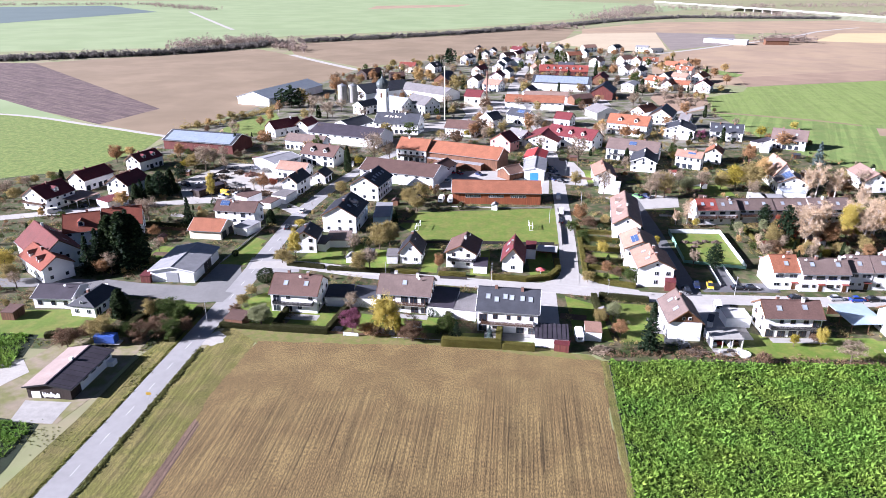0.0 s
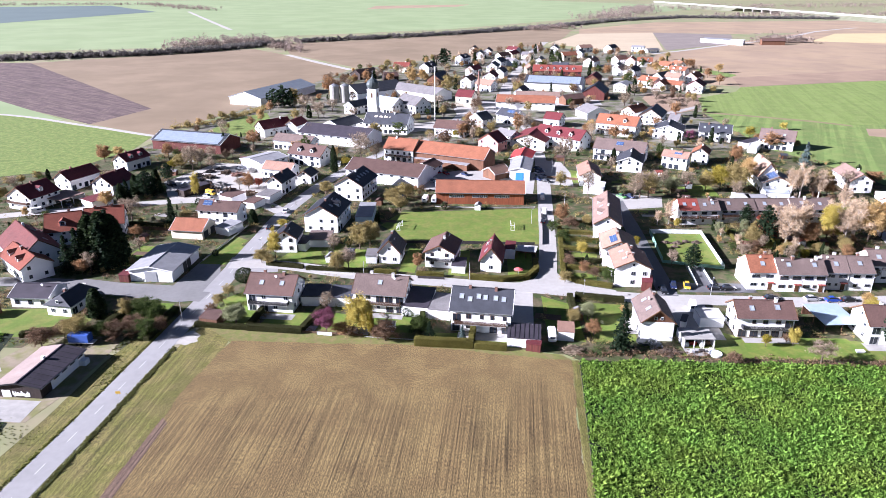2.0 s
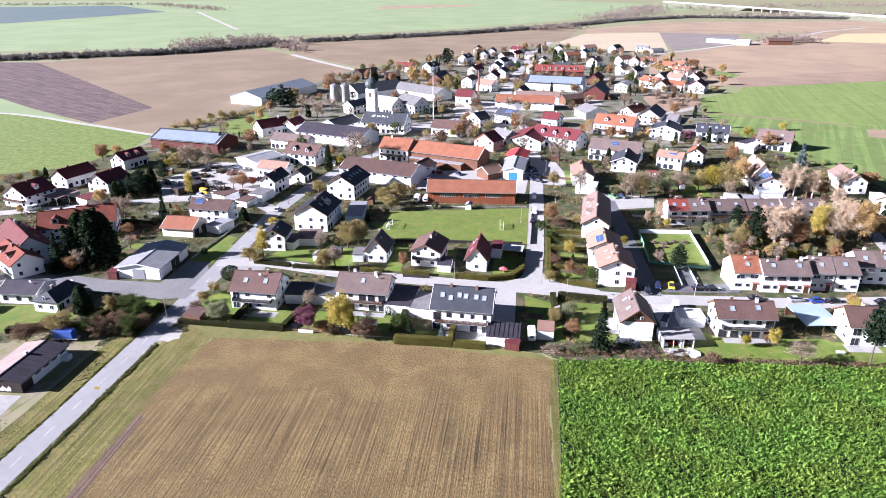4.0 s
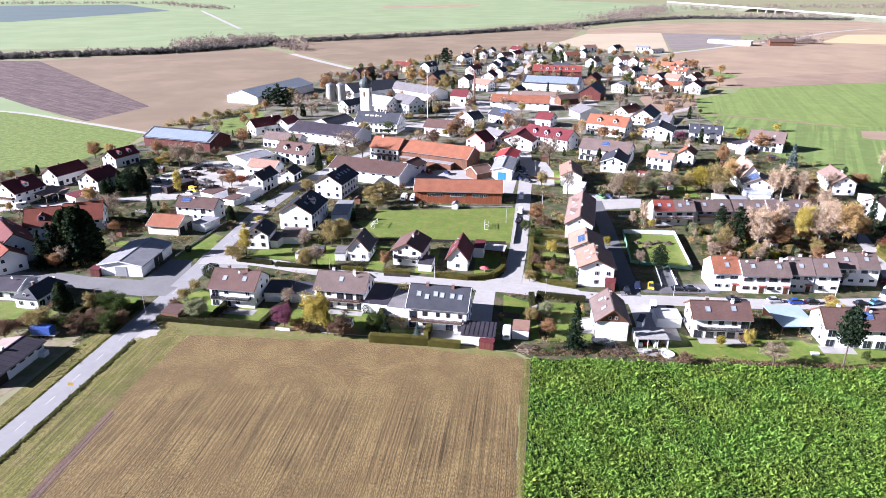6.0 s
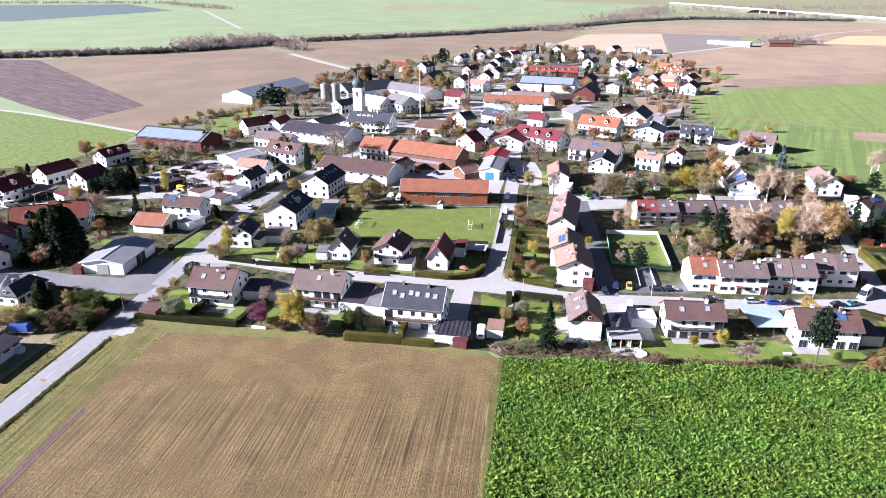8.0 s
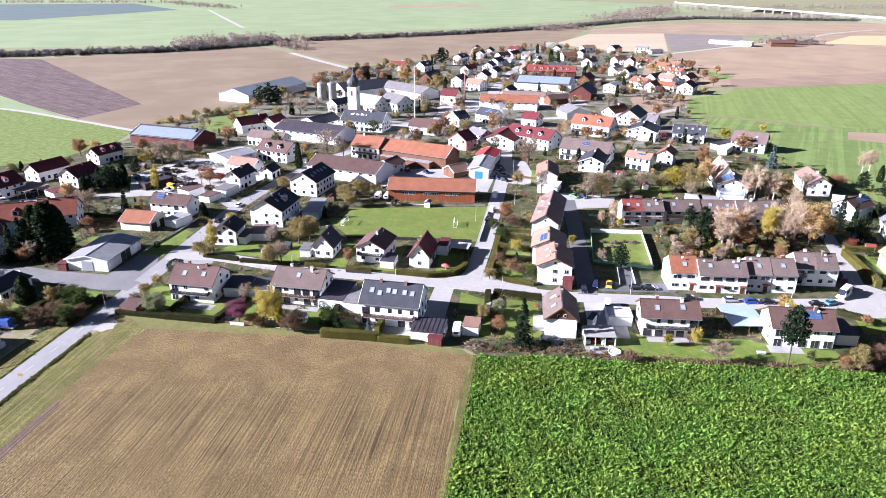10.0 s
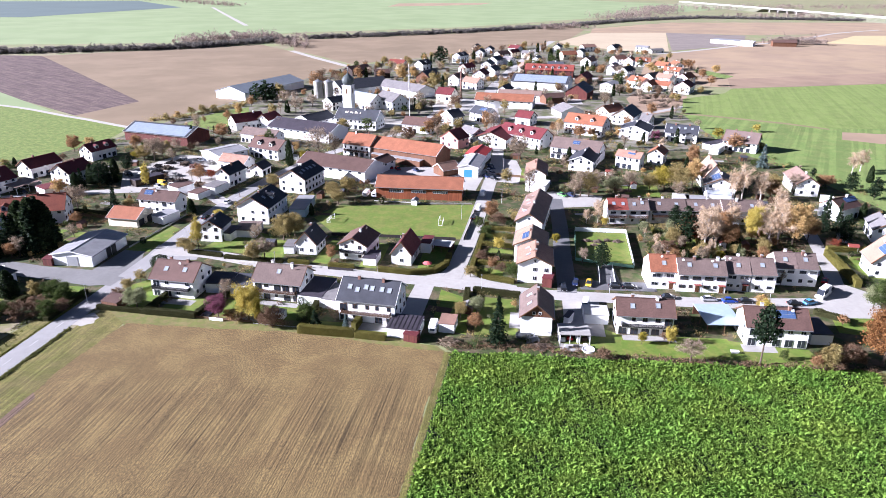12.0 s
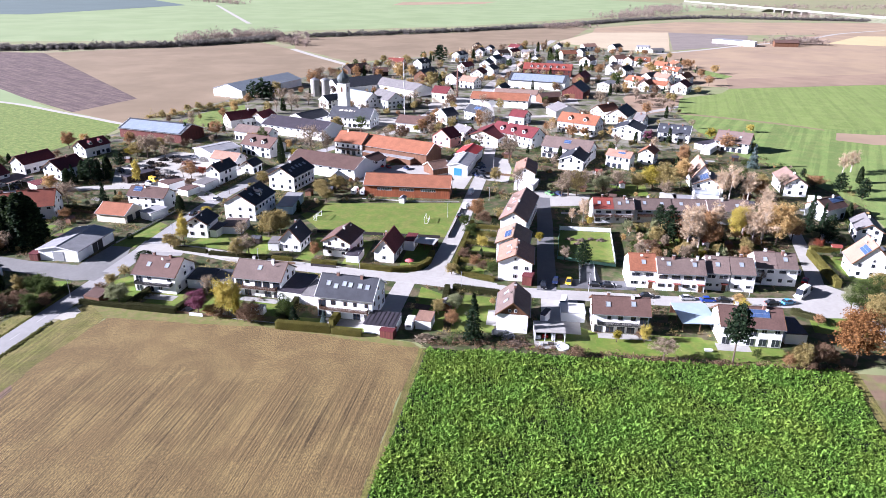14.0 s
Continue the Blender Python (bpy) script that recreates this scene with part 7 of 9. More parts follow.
pad("parking_lot", [(78.3, 173.4), (100, 172.4), (100.6, 178.4), (90.9, 179), (91, 192), (86.2, 192), (84.6, 179.4), (78.6, 180)], "dark asphalt parking places", mat("asphalt_dark", (0.11, 0.11, 0.115), 0.9, 0.2, 0.2, 0.3, 8))
pad("street_end", [(142, 168), (143, 158), (156, 158), (162, 172), (156, 180), (150, 176)], "wide paved street end", M_ASPH2)


def pool(x, y, r, h, label, col=(0.7, 0.72, 0.74)):
    root = thing("garden_pool", x, y, 0, 0, label, "pool")
    bm = bmesh.new()
    revolve(bm, [(r, -0.02), (r + 0.05, h), (r - 0.1, h), (r - 0.12, h - 0.15)], 18)
    part("rim", bm, mat(f"pool_{col[0]}", col, 0.5, 0.1), root)


pool(74.4, 139.2, 1.5, 0.5, "round white garden pool at the field edge")
pool(59.3, 145.6, 1.9, 0.6, "round dark garden pool beside the house", (0.04, 0.045, 0.05))


def tub(x, y, rot):
    root = thing("bathtub", x, y, rot, 0.02, "white bathtub standing on the lawn", "bathtub")
    bm = bmesh.new()
    loft(bm, [[(-0.8, -0.3, 0.1), (0.8, -0.3, 0.1), (0.8, 0.3, 0.1), (-0.8, 0.3, 0.1)], [(-1.0, -0.45, 0.65), (1.0, -0.45, 0.65), (1.0, 0.45, 0.65), (-1.0, 0.45, 0.65)]])
    part("basin", bm, M_FRAME, root)
    bm = bmesh.new()
    box(bm, -0.7, -0.25, -0.02, 0.7, 0.25, 0.1)
    part("base", bm, M_CONC, root)


tub(109.4, 139.2, -5)


def heap(name, x, y, lx, ly, h, m, label, n=60, ln=1.2, wd=0.05, seed=1):
    """A heap of sticks, boards or junk."""
    rs = random.Random(seed)
    root = thing(name, x, y, 0, 0, label, name.replace("_", " "))
    bm = bmesh.new()
    for i in range(n):
        u, v = rs.gauss(0, lx / 2.6), rs.gauss(0, ly / 2.6)
        z = max(0.03, h * (1 - (u / lx) ** 2 - (v / ly) ** 2) * rs.random())
        mm = pose(u, v, z, rs.uniform(-25, 25), rs.uniform(-25, 25), rs.uniform(0, 360))
        box(bm, -ln / 2, -wd / 2, -wd / 2, ln / 2, wd / 2, wd / 2, mm)
    tagged(part("debris", bm, m, root), kind="stuff")
    bm = bmesh.new()
    revolve(bm, [(lx * 0.5, -0.05), (lx * 0.38, h * 0.3), (lx * 0.1, h * 0.6)], 9)
    part("core", bm, m, root)


heap("branch_pile", 40.8, 142, 3.2, 2.0, 1.3, LEAF["bare"], "heap of cut branches at the field corner", 150, 1.6, 0.09, 3)
heap("wood_pile", 63.2, 140.6, 4.5, 1.0, 0.6, M_TRUNK, "long heap of garden timber", 80, 1.8, 0.12, 4)
heap("junk_pile", 61.2, 144, 2.0, 1.4, 0.9, M_ZINC, "grey tarpaulins and junk behind the house", 40, 1.3, 0.4, 5)
rj = random.Random(8)
for k in range(18):
    heap("material_pile", rj.uniform(-100, -62), rj.uniform(266, 312), rj.uniform(1.8, 3.5), rj.uniform(1.4, 2.6), rj.uniform(0.8, 1.8), rj.choice((M_TRUNK, M_FDARK, M_FWOOD, M_BRICK, M_FDARK, M_ZINC, PAINT["blue"])), "pile of timber and materials in the storage yard", 40, 2.0, 0.35, 60 + k)
for k, (x, y, m) in enumerate(((-78, 276, M_TRUNK), (-84, 284, M_CONC), (-72, 288, M_ZINC), (-92, 296, M_TRUNK), (-80, 300, M_BRICK), (-68, 270, M_FWOOD), (-90, 272, M_FDARK), (-98, 284, M_ZINC), (-75, 306, M_CONC))):
    heap("material_pile", x, y, 3.5, 2.6, 1.7, m, "pile of building materials in the storage yard", 60, 2.2, 0.35, 20 + k)

flat_box(-83.6, 186.2, -8, 3.0, 3.2, 2.2, ROOF["maroon"], WALL["redwood"], "small dark red lean-to beside the hall", "annex", 0.3, False)

for k, (x, y, lx, ly, h) in enumerate(((86.5, 211.5, 1.6, 1.0, 0.7), (90.2, 210.6, 1.8, 1.1, 0.9), (93.6, 211.8, 1.4, 0.9, 0.6), (96.8, 211, 1.6, 1.0, 0.8), (88.5, 207.5, 1.2, 0.9, 0.5))):
    heap("rock_heap", x, y, lx, ly, h, M_TRUNK, "heap of brown stones and earth on the lawn", 40, 0.7, 0.4, 90 + k)
for k, (x, y) in enumerate(((180, 500), (190, 486), (174, 480), (200, 505), (184, 470))):
    heap("earth_heap", x, y, 4.0, 2.6, 2.0, M_TRUNK, "heap of dug earth on the building site", 60, 1.2, 0.6, 120 + k)

post = thing("marker_post", -45.9, 255.7, 0, 0, "slim weathered post at the street corner", "post")
bm = bmesh.new()
revolve(bm, [(0.12, -0.05), (0.1, 1.5), (0.05, 1.62)], 8)
part("pole", bm, M_FWOOD, post)
planter = thing("street_planter", -54.4, 253.1, 12, 0.05, "dark street planter with a low shrub", "planter")
bm = bmesh.new()
box(bm, -0.9, -0.45, 0, 0.9, 0.45, 0.5)
bmesh.ops.bevel(bm, geom=bm.edges[:], offset=0.05, segments=1, affect="EDGES")
part("trough", bm, M_FDARK, planter)
lv, lf = quads(np.random.RandomState(3).normal(size=(160, 3)) * np.array([0.4, 0.2, 0.16]) + np.array([0, 0, 0.75]), 0.06, np.random.RandomState(4))
shrub = new("shrub", put_mesh("planter_shrub", lv, lf, LEAF["green"]))
shrub.parent = planter

# garages and sheds
flat_box(-24.9, 170.9, -4.5, 7.1, 6.8, 2.8, ROOF['slate'], WALL['white'], 'white garage with dark low roof between houses', 'garage', 0.6, True)
flat_box(-17.7, 170.1, -7.6, 6.7, 6.7, 2.8, ROOF['slate'], WALL['white'], 'white garage with dark grey roof', 'garage', 0.5, True)
flat_box(3.6, 166.1, -12.3, 7.1, 11.3, 2.9, ROOF['slate2'], WALL['white'], 'garage with dark felt roof beside the house', 'garage', 0.5, True)
flat_box(10.0, 163.1, -14.3, 5.9, 9.3, 2.8, ROOF['grey'], WALL['white'], 'garage with pale grey roof', 'garage', 0.4, True)
flat_box(29.7, 147.3, -9.4, 8.0, 7.1, 2.5, ROOF['slate2'], WALL['white'], 'white garden shed with ribbed dark roof panels', 'shed', 0.2, False)
flat_box(31.5, 143.0, -17.1, 3.5, 2.5, 2.0, ROOF['maroon'], WALL['redwood'], 'dark red timber garden shed with red roof', 'shed', 0.2, False)
flat_box(14.5, 314.5, -30.6, 28.6, 9.3, 2.8, ROOF['metal'], WALL['brownwood'], 'long grey lean-to roof along the timber barn', 'lean_to', 0.5, False)
flat_box(40.4, 149.2, -9.9, 4.0, 4.9, 2.5, ROOF['terra2'], WALL['white'], 'small white shed with brown roof beside the field', 'shed', 0.2, False)
flat_box(132.4, 148.2, -3.6, 5.1, 9.0, 2.8, ROOF['slate2'], WALL['white'], 'garage with dark flat roof at the street end', 'garage', 0.0, True)
flat_box(110.3, 154.1, 0.8, 9.0, 10.7, 2.4, mat('tarp_pale_blue', (0.31, 0.39, 0.45), 0.5, 0.08), WALL['brownwood'], 'carport with pale blue sheet roof', 'carport', 0.3, False)
flat_box(79.0, 155.4, -4.6, 6.1, 5.5, 2.6, mat('roof_white_felt', (0.42, 0.42, 0.41), 0.8, 0.1), WALL['white'], 'white garage with pale flat roof', 'garage', 0.0, True)
flat_box(-50.2, 158.8, -15.8, 5.0, 4.3, 2.1, ROOF['brown'], WALL['brownwood'], 'small brown timber garden shed', 'shed', 0.5, False)
flat_box(-64.1, 226.8, -25.4, 5.7, 7.7, 2.7, ROOF['metal'], WALL['white'], 'white garage with grey flat roof', 'garage', 0.2, False)
flat_box(-30.3, 215.1, -1.8, 7.7, 8.5, 2.5, ROOF['taupe'], WALL['white'], 'row of low garages with brown roof', 'garage', 0.2, False)
flat_box(-16.9, 240.2, -1.8, 6.1, 16.0, 3.0, ROOF['metal'], mat('wall_pale_blue', (0.4, 0.55, 0.62), 0.6, 0.1), 'pale blue workshop with long grey roof', 'workshop', 0.3, False)
flat_box(37.9, 201.5, -14.9, 6.3, 5.0, 2.5, mat('roof_white_felt', (0.42, 0.42, 0.41), 0.8, 0.1), WALL['brownwood'], 'carport with white flat roof', 'carport', 0.0, False)
flat_box(15.7, 191.6, -7.7, 4.1, 6.7, 2.4, ROOF['slate2'], WALL['white'], 'dark roofed garage beside the gabled house', 'garage', 0.0, True)
flat_box(-11.7, 199.5, -1.7, 3.4, 5.6, 2.5, ROOF['grey'], WALL['white'], 'small white annex with grey roof', 'garage', 0.2, False)
flat_box(71.6, 153.0, -28.1, 1.3, 4.0, 2.6, ROOF['slate2'], WALL['white'], 'small white annex with dark roof', 'garage', 0.0, False)
flat_box(32.7, 202.1, -10.3, 3.2, 6.3, 3.4, ROOF['maroon'], WALL['white'], 'white annex with dark red roof', 'annex', 0.3, False)
flat_box(-35.4, 211.2, -14.5, 4.5, 7.2, 2.6, ROOF['slate2'], WALL['white'], 'low dark roofed annex', 'annex', 0.2, False)
flat_box(-110.9, 164.3, -7.0, 3.5, 4.2, 2.2, ROOF['brown'], WALL['brownwood'], 'dark timber garden shed', 'shed', 0.2, False)
flat_box(-62.2, 255.2, -25.0, 5.4, 6.6, 2.4, ROOF['brown'], WALL['white'], 'low shed with red brown roof', 'shed', 0.2, False)
flat_box(-72.4, 262.5, -33.5, 7.1, 7.7, 2.8, ROOF['brown'], WALL['white'], 'small store with red brown roof', 'shed', 0.3, False)
flat_box(-91.4, 273.6, -35.0, 4.3, 13.1, 2.8, ROOF['slate2'], WALL['darkwood'], 'dark storage container in the yard', 'container', 0.0, False)
flat_box(-58.0, 262.8, -21.7, 6.5, 8.4, 3.0, ROOF['grey'], WALL['white'], 'white garage beside the house', 'garage', 0.2, False)
flat_box(-139.3, 261.7, -25.1, 10.9, 10.9, 3.0, ROOF['taupe2'], WALL['white'], 'carport with pale roof', 'carport', 0.2, False)
flat_box(-124.9, 259.0, -35.3, 7.8, 8.6, 2.8, ROOF['maroon'], WALL['white'], 'small garage with red roof', 'garage', 0.2, False)
flat_box(131.2, 254.5, -15.3, 6.2, 9.3, 2.4, mat('roof_white_felt', (0.42, 0.42, 0.41), 0.8, 0.1), WALL['white'], 'low white garage in the garden', 'garage', 0.0, False)
flat_box(136.8, 252.5, -7.3, 7.4, 9.1, 2.4, ROOF['metal'], WALL['white'], 'low garage with metal roof', 'garage', 0.0, False)
flat_box(149.0, 263.2, -11.7, 9.0, 9.8, 2.4, M_SKYGLASS, M_FRAME, 'glazed veranda with white frame', 'veranda', 0.6, False)
flat_box(176.6, 340.9, -34.6, 4.5, 16.0, 2.6, mat('roof_white_felt', (0.42, 0.42, 0.41), 0.8, 0.1), WALL['white'], 'white flat roofed garage in the garden', 'garage', 0.0, False)
flat_box(178.6, 349.8, -56.4, 4.8, 16.0, 2.8, ROOF['slate2'], WALL['white'], 'white garage with dark flat roof', 'garage', 0.2, False)
flat_box(189.3, 253.7, -15.2, 4.4, 11.0, 2.4, WALL['white'], WALL['white'], 'low white flat roofed garage', 'garage', 0.0, False)
flat_box(76.3, 271.3, -18.9, 8.2, 9.5, 2.8, WALL['white'], WALL['white'], 'white garage with flat roof', 'garage', 0.0, False)
flat_box(402.3, 945.3, -45.9, 39.0, 16.0, 4.8, ROOF['metal'], WALL['panel'], 'long white hall far out in the fields', 'hall', 0.5, False)
flat_box(417.8, 916.0, -33.2, 16.7, 16.0, 5.8, WALL['white'], WALL['panel'], 'white flat roofed hall in the fields', 'hall', 0.0, False)
flat_box(69.2, 176.4, -17.8, 2.8, 4.4, 2.8, ROOF['maroon'], WALL['redwood'], 'dark red garage before the terraced house', 'garage', 0.2, False)
# cars
car(-50.5, 229.5, 84, 'black', 0)
car(-48.2, 247.5, 81, 'white', 0)
car(77.3, 177.0, -104, 'navy', 0)
car(81.1, 176.5, -105, 'yellow', 0)
car(88.6, 174.8, -2, 'black', 0)
car(92.5, 174.6, -2, 'black', 0)
car(50.5, 243.1, 77, 'white', 1)
car(48.5, 233.0, 77, 'black', 0)
car(52.8, 261.3, 78, 'white', 1)
car(57.9, 306.0, -55, 'navy', 0)
car(56.7, 297.3, -54, 'silver', 0)
car(55.3, 288.1, -54, 'navy', 0)
car(11.1, 300.6, -64, 'red', 0)
car(14.7, 298.6, -64, 'red', 0)
car(8.6, 287.0, 67, 'silver', 0)
car(-139.5, 263.6, -37, 'silver', 0)
car(-135.0, 256.3, -36, 'black', 0)
car(-143.3, 249.8, 33, 'white', 1)
car(85.3, 261.7, -55, 'green', 0)
car(89.0, 261.6, -55, 'navy', 0)
car(82.0, 277.8, -99, 'black', 0)
car(77.6, 162.4, -105, 'white', 1)
car(101.9, 168.1, 3, 'black', 0)
car(112.8, 167.2, 3, 'silver', 0)
car(118.2, 166.4, 3, 'blue', 0)
car(122.8, 166.3, 3, 'black', 0)
car(135.7, 165.2, 3, 'black', 0)
car(140.1, 166.1, 22, 'lightblue', 0)
car(146.1, 171.0, 223, 'camper', 2)
car(150.1, 175.2, 50, 'black', 0)
car(151.5, 180.7, 59, 'red', 0)
car(152.1, 186.8, 61, 'silver', 0)
car(73.3, 173.6, -90, 'black', 0)
car(23.3, 297.0, -57, 'navy', 0)
car(-81.9, 310.5, -34, 'silver', 0)
car(-75.5, 307.3, -34, 'white', 0)
car(-83.8, 270.9, -31, 'yellow', 1)
car(-78.7, 269.2, -31, 'white', 0)
car(-83.9, 267.1, -30, 'silver', 0)
car(-104.3, 283.7, -39, 'black', 1)
car(58.2, 301.5, -49, 'navy', 0)
car(58.3, 292.9, -48, 'silver', 0)
car(58.4, 284.7, -47, 'black', 0)

# ---- trees ----
plant("thuja", -97.9, 197.1, 16.8, 1.60)
plant("thuja", -94.7, 197.8, 17.6, 1.90)
plant("thuja", -91.9, 198.6, 16.5, 1.70)
plant("spruce", -97.9, 197.1, 16.8, 1.30)
plant("spruce", -93.1, 198.7, 18.0, 1.40)
plant("spruce", -101.2, 194.5, 13.7, 1.20)
plant("spruce", -103.5, 192.1, 12.2, 1.10)
plant("spruce", -93.8, 194.3, 15.9, 1.30)
plant("spruce", -90.3, 198.6, 14.3, 1.20)
plant("bare", -96.4, 191.4, 7.4, 1.10)
plant("orange", -98.9, 190.7, 5.8, 1.20)
plant("thuja", -81.9, 162.9, 8.3, 1.90)
plant("green", -69.0, 162.5, 6.2, 1.60)
plant("olive", -73.6, 161.4, 6.3, 0.90)
plant("rust", -72.3, 151.2, 5.4, 1.50)
plant("green", -74.9, 151.3, 5.1, 1.30)
plant("olive", -81.7, 150.9, 7.0, 1.50)
plant("rust", -85.0, 151.6, 5.6, 1.20)
plant("rust", -68.2, 153.4, 5.8, 1.50)
plant("green", -65.8, 161.1, 5.4, 1.50)
plant("rust", -62.0, 153.8, 4.8, 1.20)
plant("green", -64.8, 151.6, 5.7, 1.20)
plant("rust", -88.6, 147.6, 6.2, 1.30)
plant("ball", -48.3, 183.9, 4.4, 1.60)
plant("olive", -50.6, 174.9, 3.5, 1.60)
plant("olive", -51.4, 168.6, 3.8, 1.50)
plant("rust", -52.1, 163.9, 3.4, 1.40)
plant("pale_green", -44.0, 158.0, 5.9, 1.70)
plant("yellow", -42.4, 199.9, 11.5, 0.55)
plant("olive", -46.4, 198.2, 5.0, 1.50)
plant("olive", -43.9, 196.3, 4.2, 1.50)
plant("yellow", -11.4, 151.1, 12.1, 0.95)
plant("yellowgreen", -8.3, 148.8, 9.0, 0.35)
plant("purple", -19.7, 152.0, 7.8, 1.10)
plant("bare", -21.3, 163.0, 6.9, 1.00)
plant("orange", -16.1, 151.8, 3.5, 2.20)
plant("rust", -13.5, 151.2, 3.5, 1.40)
plant("rust", -4.6, 148.1, 7.2, 1.10)
plant("rust", -6.6, 148.7, 4.8, 1.20)
plant("spruce", 6.3, 148.9, 4.8, 1.70)
plant("green", 3.8, 150.7, 6.7, 1.00)
plant("blue", 14.4, 147.6, 4.4, 1.20)
plant("ball", 0.1, 161.1, 2.5, 1.00)
plant("olive", -16.4, 208.6, 9.5, 1.30)
plant("olive", -13.2, 211.5, 10.0, 1.10)
plant("bare", -18.4, 192.0, 7.6, 1.40)
plant("olive", -21.8, 190.4, 7.0, 1.20)
plant("bare", -24.4, 204.0, 8.2, 1.00)
plant("orange", 2.9, 191.4, 6.0, 0.90)
plant("olive", -36.0, 269.4, 6.5, 1.40)
plant("olive", -3.0, 263.0, 7.2, 1.60)
plant("olive", -4.4, 247.5, 6.6, 1.60)
plant("olive", -7.4, 253.7, 8.1, 1.40)
plant("thuja", -12.2, 234.3, 5.0, 1.20)
plant("spruce", 52.7, 142.2, 12.8, 1.0)
plant("pale_green", 47.9, 157.8, 5.6, 1.20)
plant("orange", 47.5, 149.1, 4.8, 1.20)
plant("olive", 43.5, 155.1, 4.9, 1.20)
plant("pine", 87.1, 188.9, 8.6, 1.25)
plant("bare", 81.8, 191.6, 6.1, 1.00)
plant("yellow", 95.0, 143.0, 5.3, 0.90)
plant("yellowgreen", 88.1, 142.7, 3.8, 1.00)
plant("rust", 77.1, 135.3, 3.3, 1.40)
plant("bare", 97.4, 134.7, 6.0, 1.80)
plant("rust", 94.2, 144.7, 2.5, 1.30)
plant("olive", 133.4, 266.4, 13.7, 1.20)
plant("yellowgreen", 128.9, 269.7, 12.7, 1.10)
plant("gold", 142.6, 275.8, 13.6, 0.90)
plant("bare", 114.0, 268.6, 9.7, 1.40)
plant("olive", 122.9, 269.9, 8.1, 1.30)
plant("pale_green", 107.6, 267.2, 8.3, 1.30)
plant("yellow", 128.7, 283.1, 5.6, 1.20)
plant("bare", 131.1, 258.8, 8.1, 1.20)
plant("orange", 154.6, 313.0, 10.5, 0.90)
plant("blue", 186.5, 309.9, 11.0, 1.30)
plant("thuja", 149.5, 306.0, 5.7, 1.20)
plant("orange", 185.5, 341.7, 9.5, 1.60)
plant("yellow", 215.6, 388.2, 5.3, 1.40)
plant("yellowgreen", 186.4, 368.3, 7.0, 1.40)
plant("purple", 149.8, 361.1, 6.9, 1.40)
plant("olive", 200.1, 343.8, 4.8, 1.40)
plant("olive", 194.8, 343.9, 4.8, 1.40)
plant("birch", 156.7, 258.0, 16.0, 1.00)
plant("birch", 152.8, 258.1, 14.1, 0.80)
plant("birch", 163.4, 256.3, 13.6, 1.00)
plant("orange", 168.5, 259.1, 9.5, 1.20)
plant("birch", 162.8, 259.3, 7.6, 1.00)
plant("birch", 162.8, 238.3, 12.9, 0.90)
plant("pine", 120.7, 227.2, 8.2, 1.20)
plant("red", 124.5, 222.4, 6.4, 1.20)
plant("birch", 130.3, 225.7, 9.0, 1.20)
plant("birch", 133.7, 224.4, 9.8, 1.00)
plant("orange", 135.9, 220.9, 9.5, 1.00)
plant("yellow", 143.0, 213.8, 14.2, 0.65)
plant("birch", 153.1, 215.9, 14.0, 1.30)
plant("birch", 147.6, 219.5, 12.5, 1.20)
plant("birch", 138.5, 221.5, 12.0, 1.10)
plant("bare", 148.2, 212.9, 11.0, 1.10)
plant("birch", 93.6, 229.2, 10.3, 0.90)
plant("yellow", 95.8, 226.7, 3.7, 1.30)
plant("birch", 89.5, 229.3, 6.1, 1.00)
plant("bare", 71.4, 311.6, 15.2, 1.10)
plant("bare", 71.9, 263.7, 11.5, 0.90)
plant("bare", 92.7, 261.5, 11.9, 1.30)
plant("olive", 96.1, 261.4, 11.0, 1.20)
plant("bare", 89.9, 260.1, 8.1, 1.30)
plant("bare", 101.1, 269.0, 9.7, 1.10)
plant("bare", 107.5, 277.0, 7.5, 1.00)
plant("gold", 131.6, 370.1, 7.0, 1.10)
plant("bare", 129.6, 346.1, 7.8, 1.20)
plant("orange", 114.5, 379.4, 8.4, 1.30)
plant("orange", 109.8, 388.7, 8.9, 1.00)
plant("orange", 116.4, 369.2, 6.3, 1.20)
plant("bare", 91.5, 302.9, 7.2, 1.10)
plant("thuja", 96.3, 317.1, 7.2, 1.30)
plant("olive", 63.3, 278.4, 7.0, 1.20)
plant("yellow", 119.8, 319.5, 5.3, 1.00)
plant("orange", 54.9, 231.6, 8.2, 1.10)
plant("rust", 57.2, 227.9, 4.7, 1.50)
plant("green", 50.2, 223.5, 4.7, 1.20)
plant("olive", 63.6, 228.9, 4.8, 1.20)
plant("olive", 72.4, 254.8, 3.5, 1.20)
plant("green", 52.3, 215.2, 4.1, 1.60)
plant("yellow", 56.0, 202.5, 4.9, 1.20)
plant("rust", 50.2, 193.5, 3.8, 1.50)
plant("orange", 53.3, 186.5, 4.5, 1.20)
plant("rust", 55.9, 184.8, 3.7, 1.20)
plant("olive", 46.5, 181.0, 4.0, 1.50)
plant("green", 59.0, 180.7, 5.5, 1.20)
plant("yellowgreen", 75.8, 209.3, 4.1, 1.20)
plant("bare", -25.4, 316.8, 16.1, 1.40)
plant("bare", -18.3, 320.8, 10.6, 1.10)
plant("yellowgreen", -32.9, 315.0, 5.0, 1.40)
plant("thuja", -36.8, 304.1, 12.5, 0.90)
plant("rust", 30.1, 376.4, 11.8, 1.10)
plant("orange", 26.0, 373.7, 9.2, 1.00)
plant("yellowgreen", 22.2, 373.8, 5.1, 1.20)
plant("orange", 34.8, 386.6, 4.9, 1.20)
plant("olive", 7.6, 372.9, 5.4, 1.60)
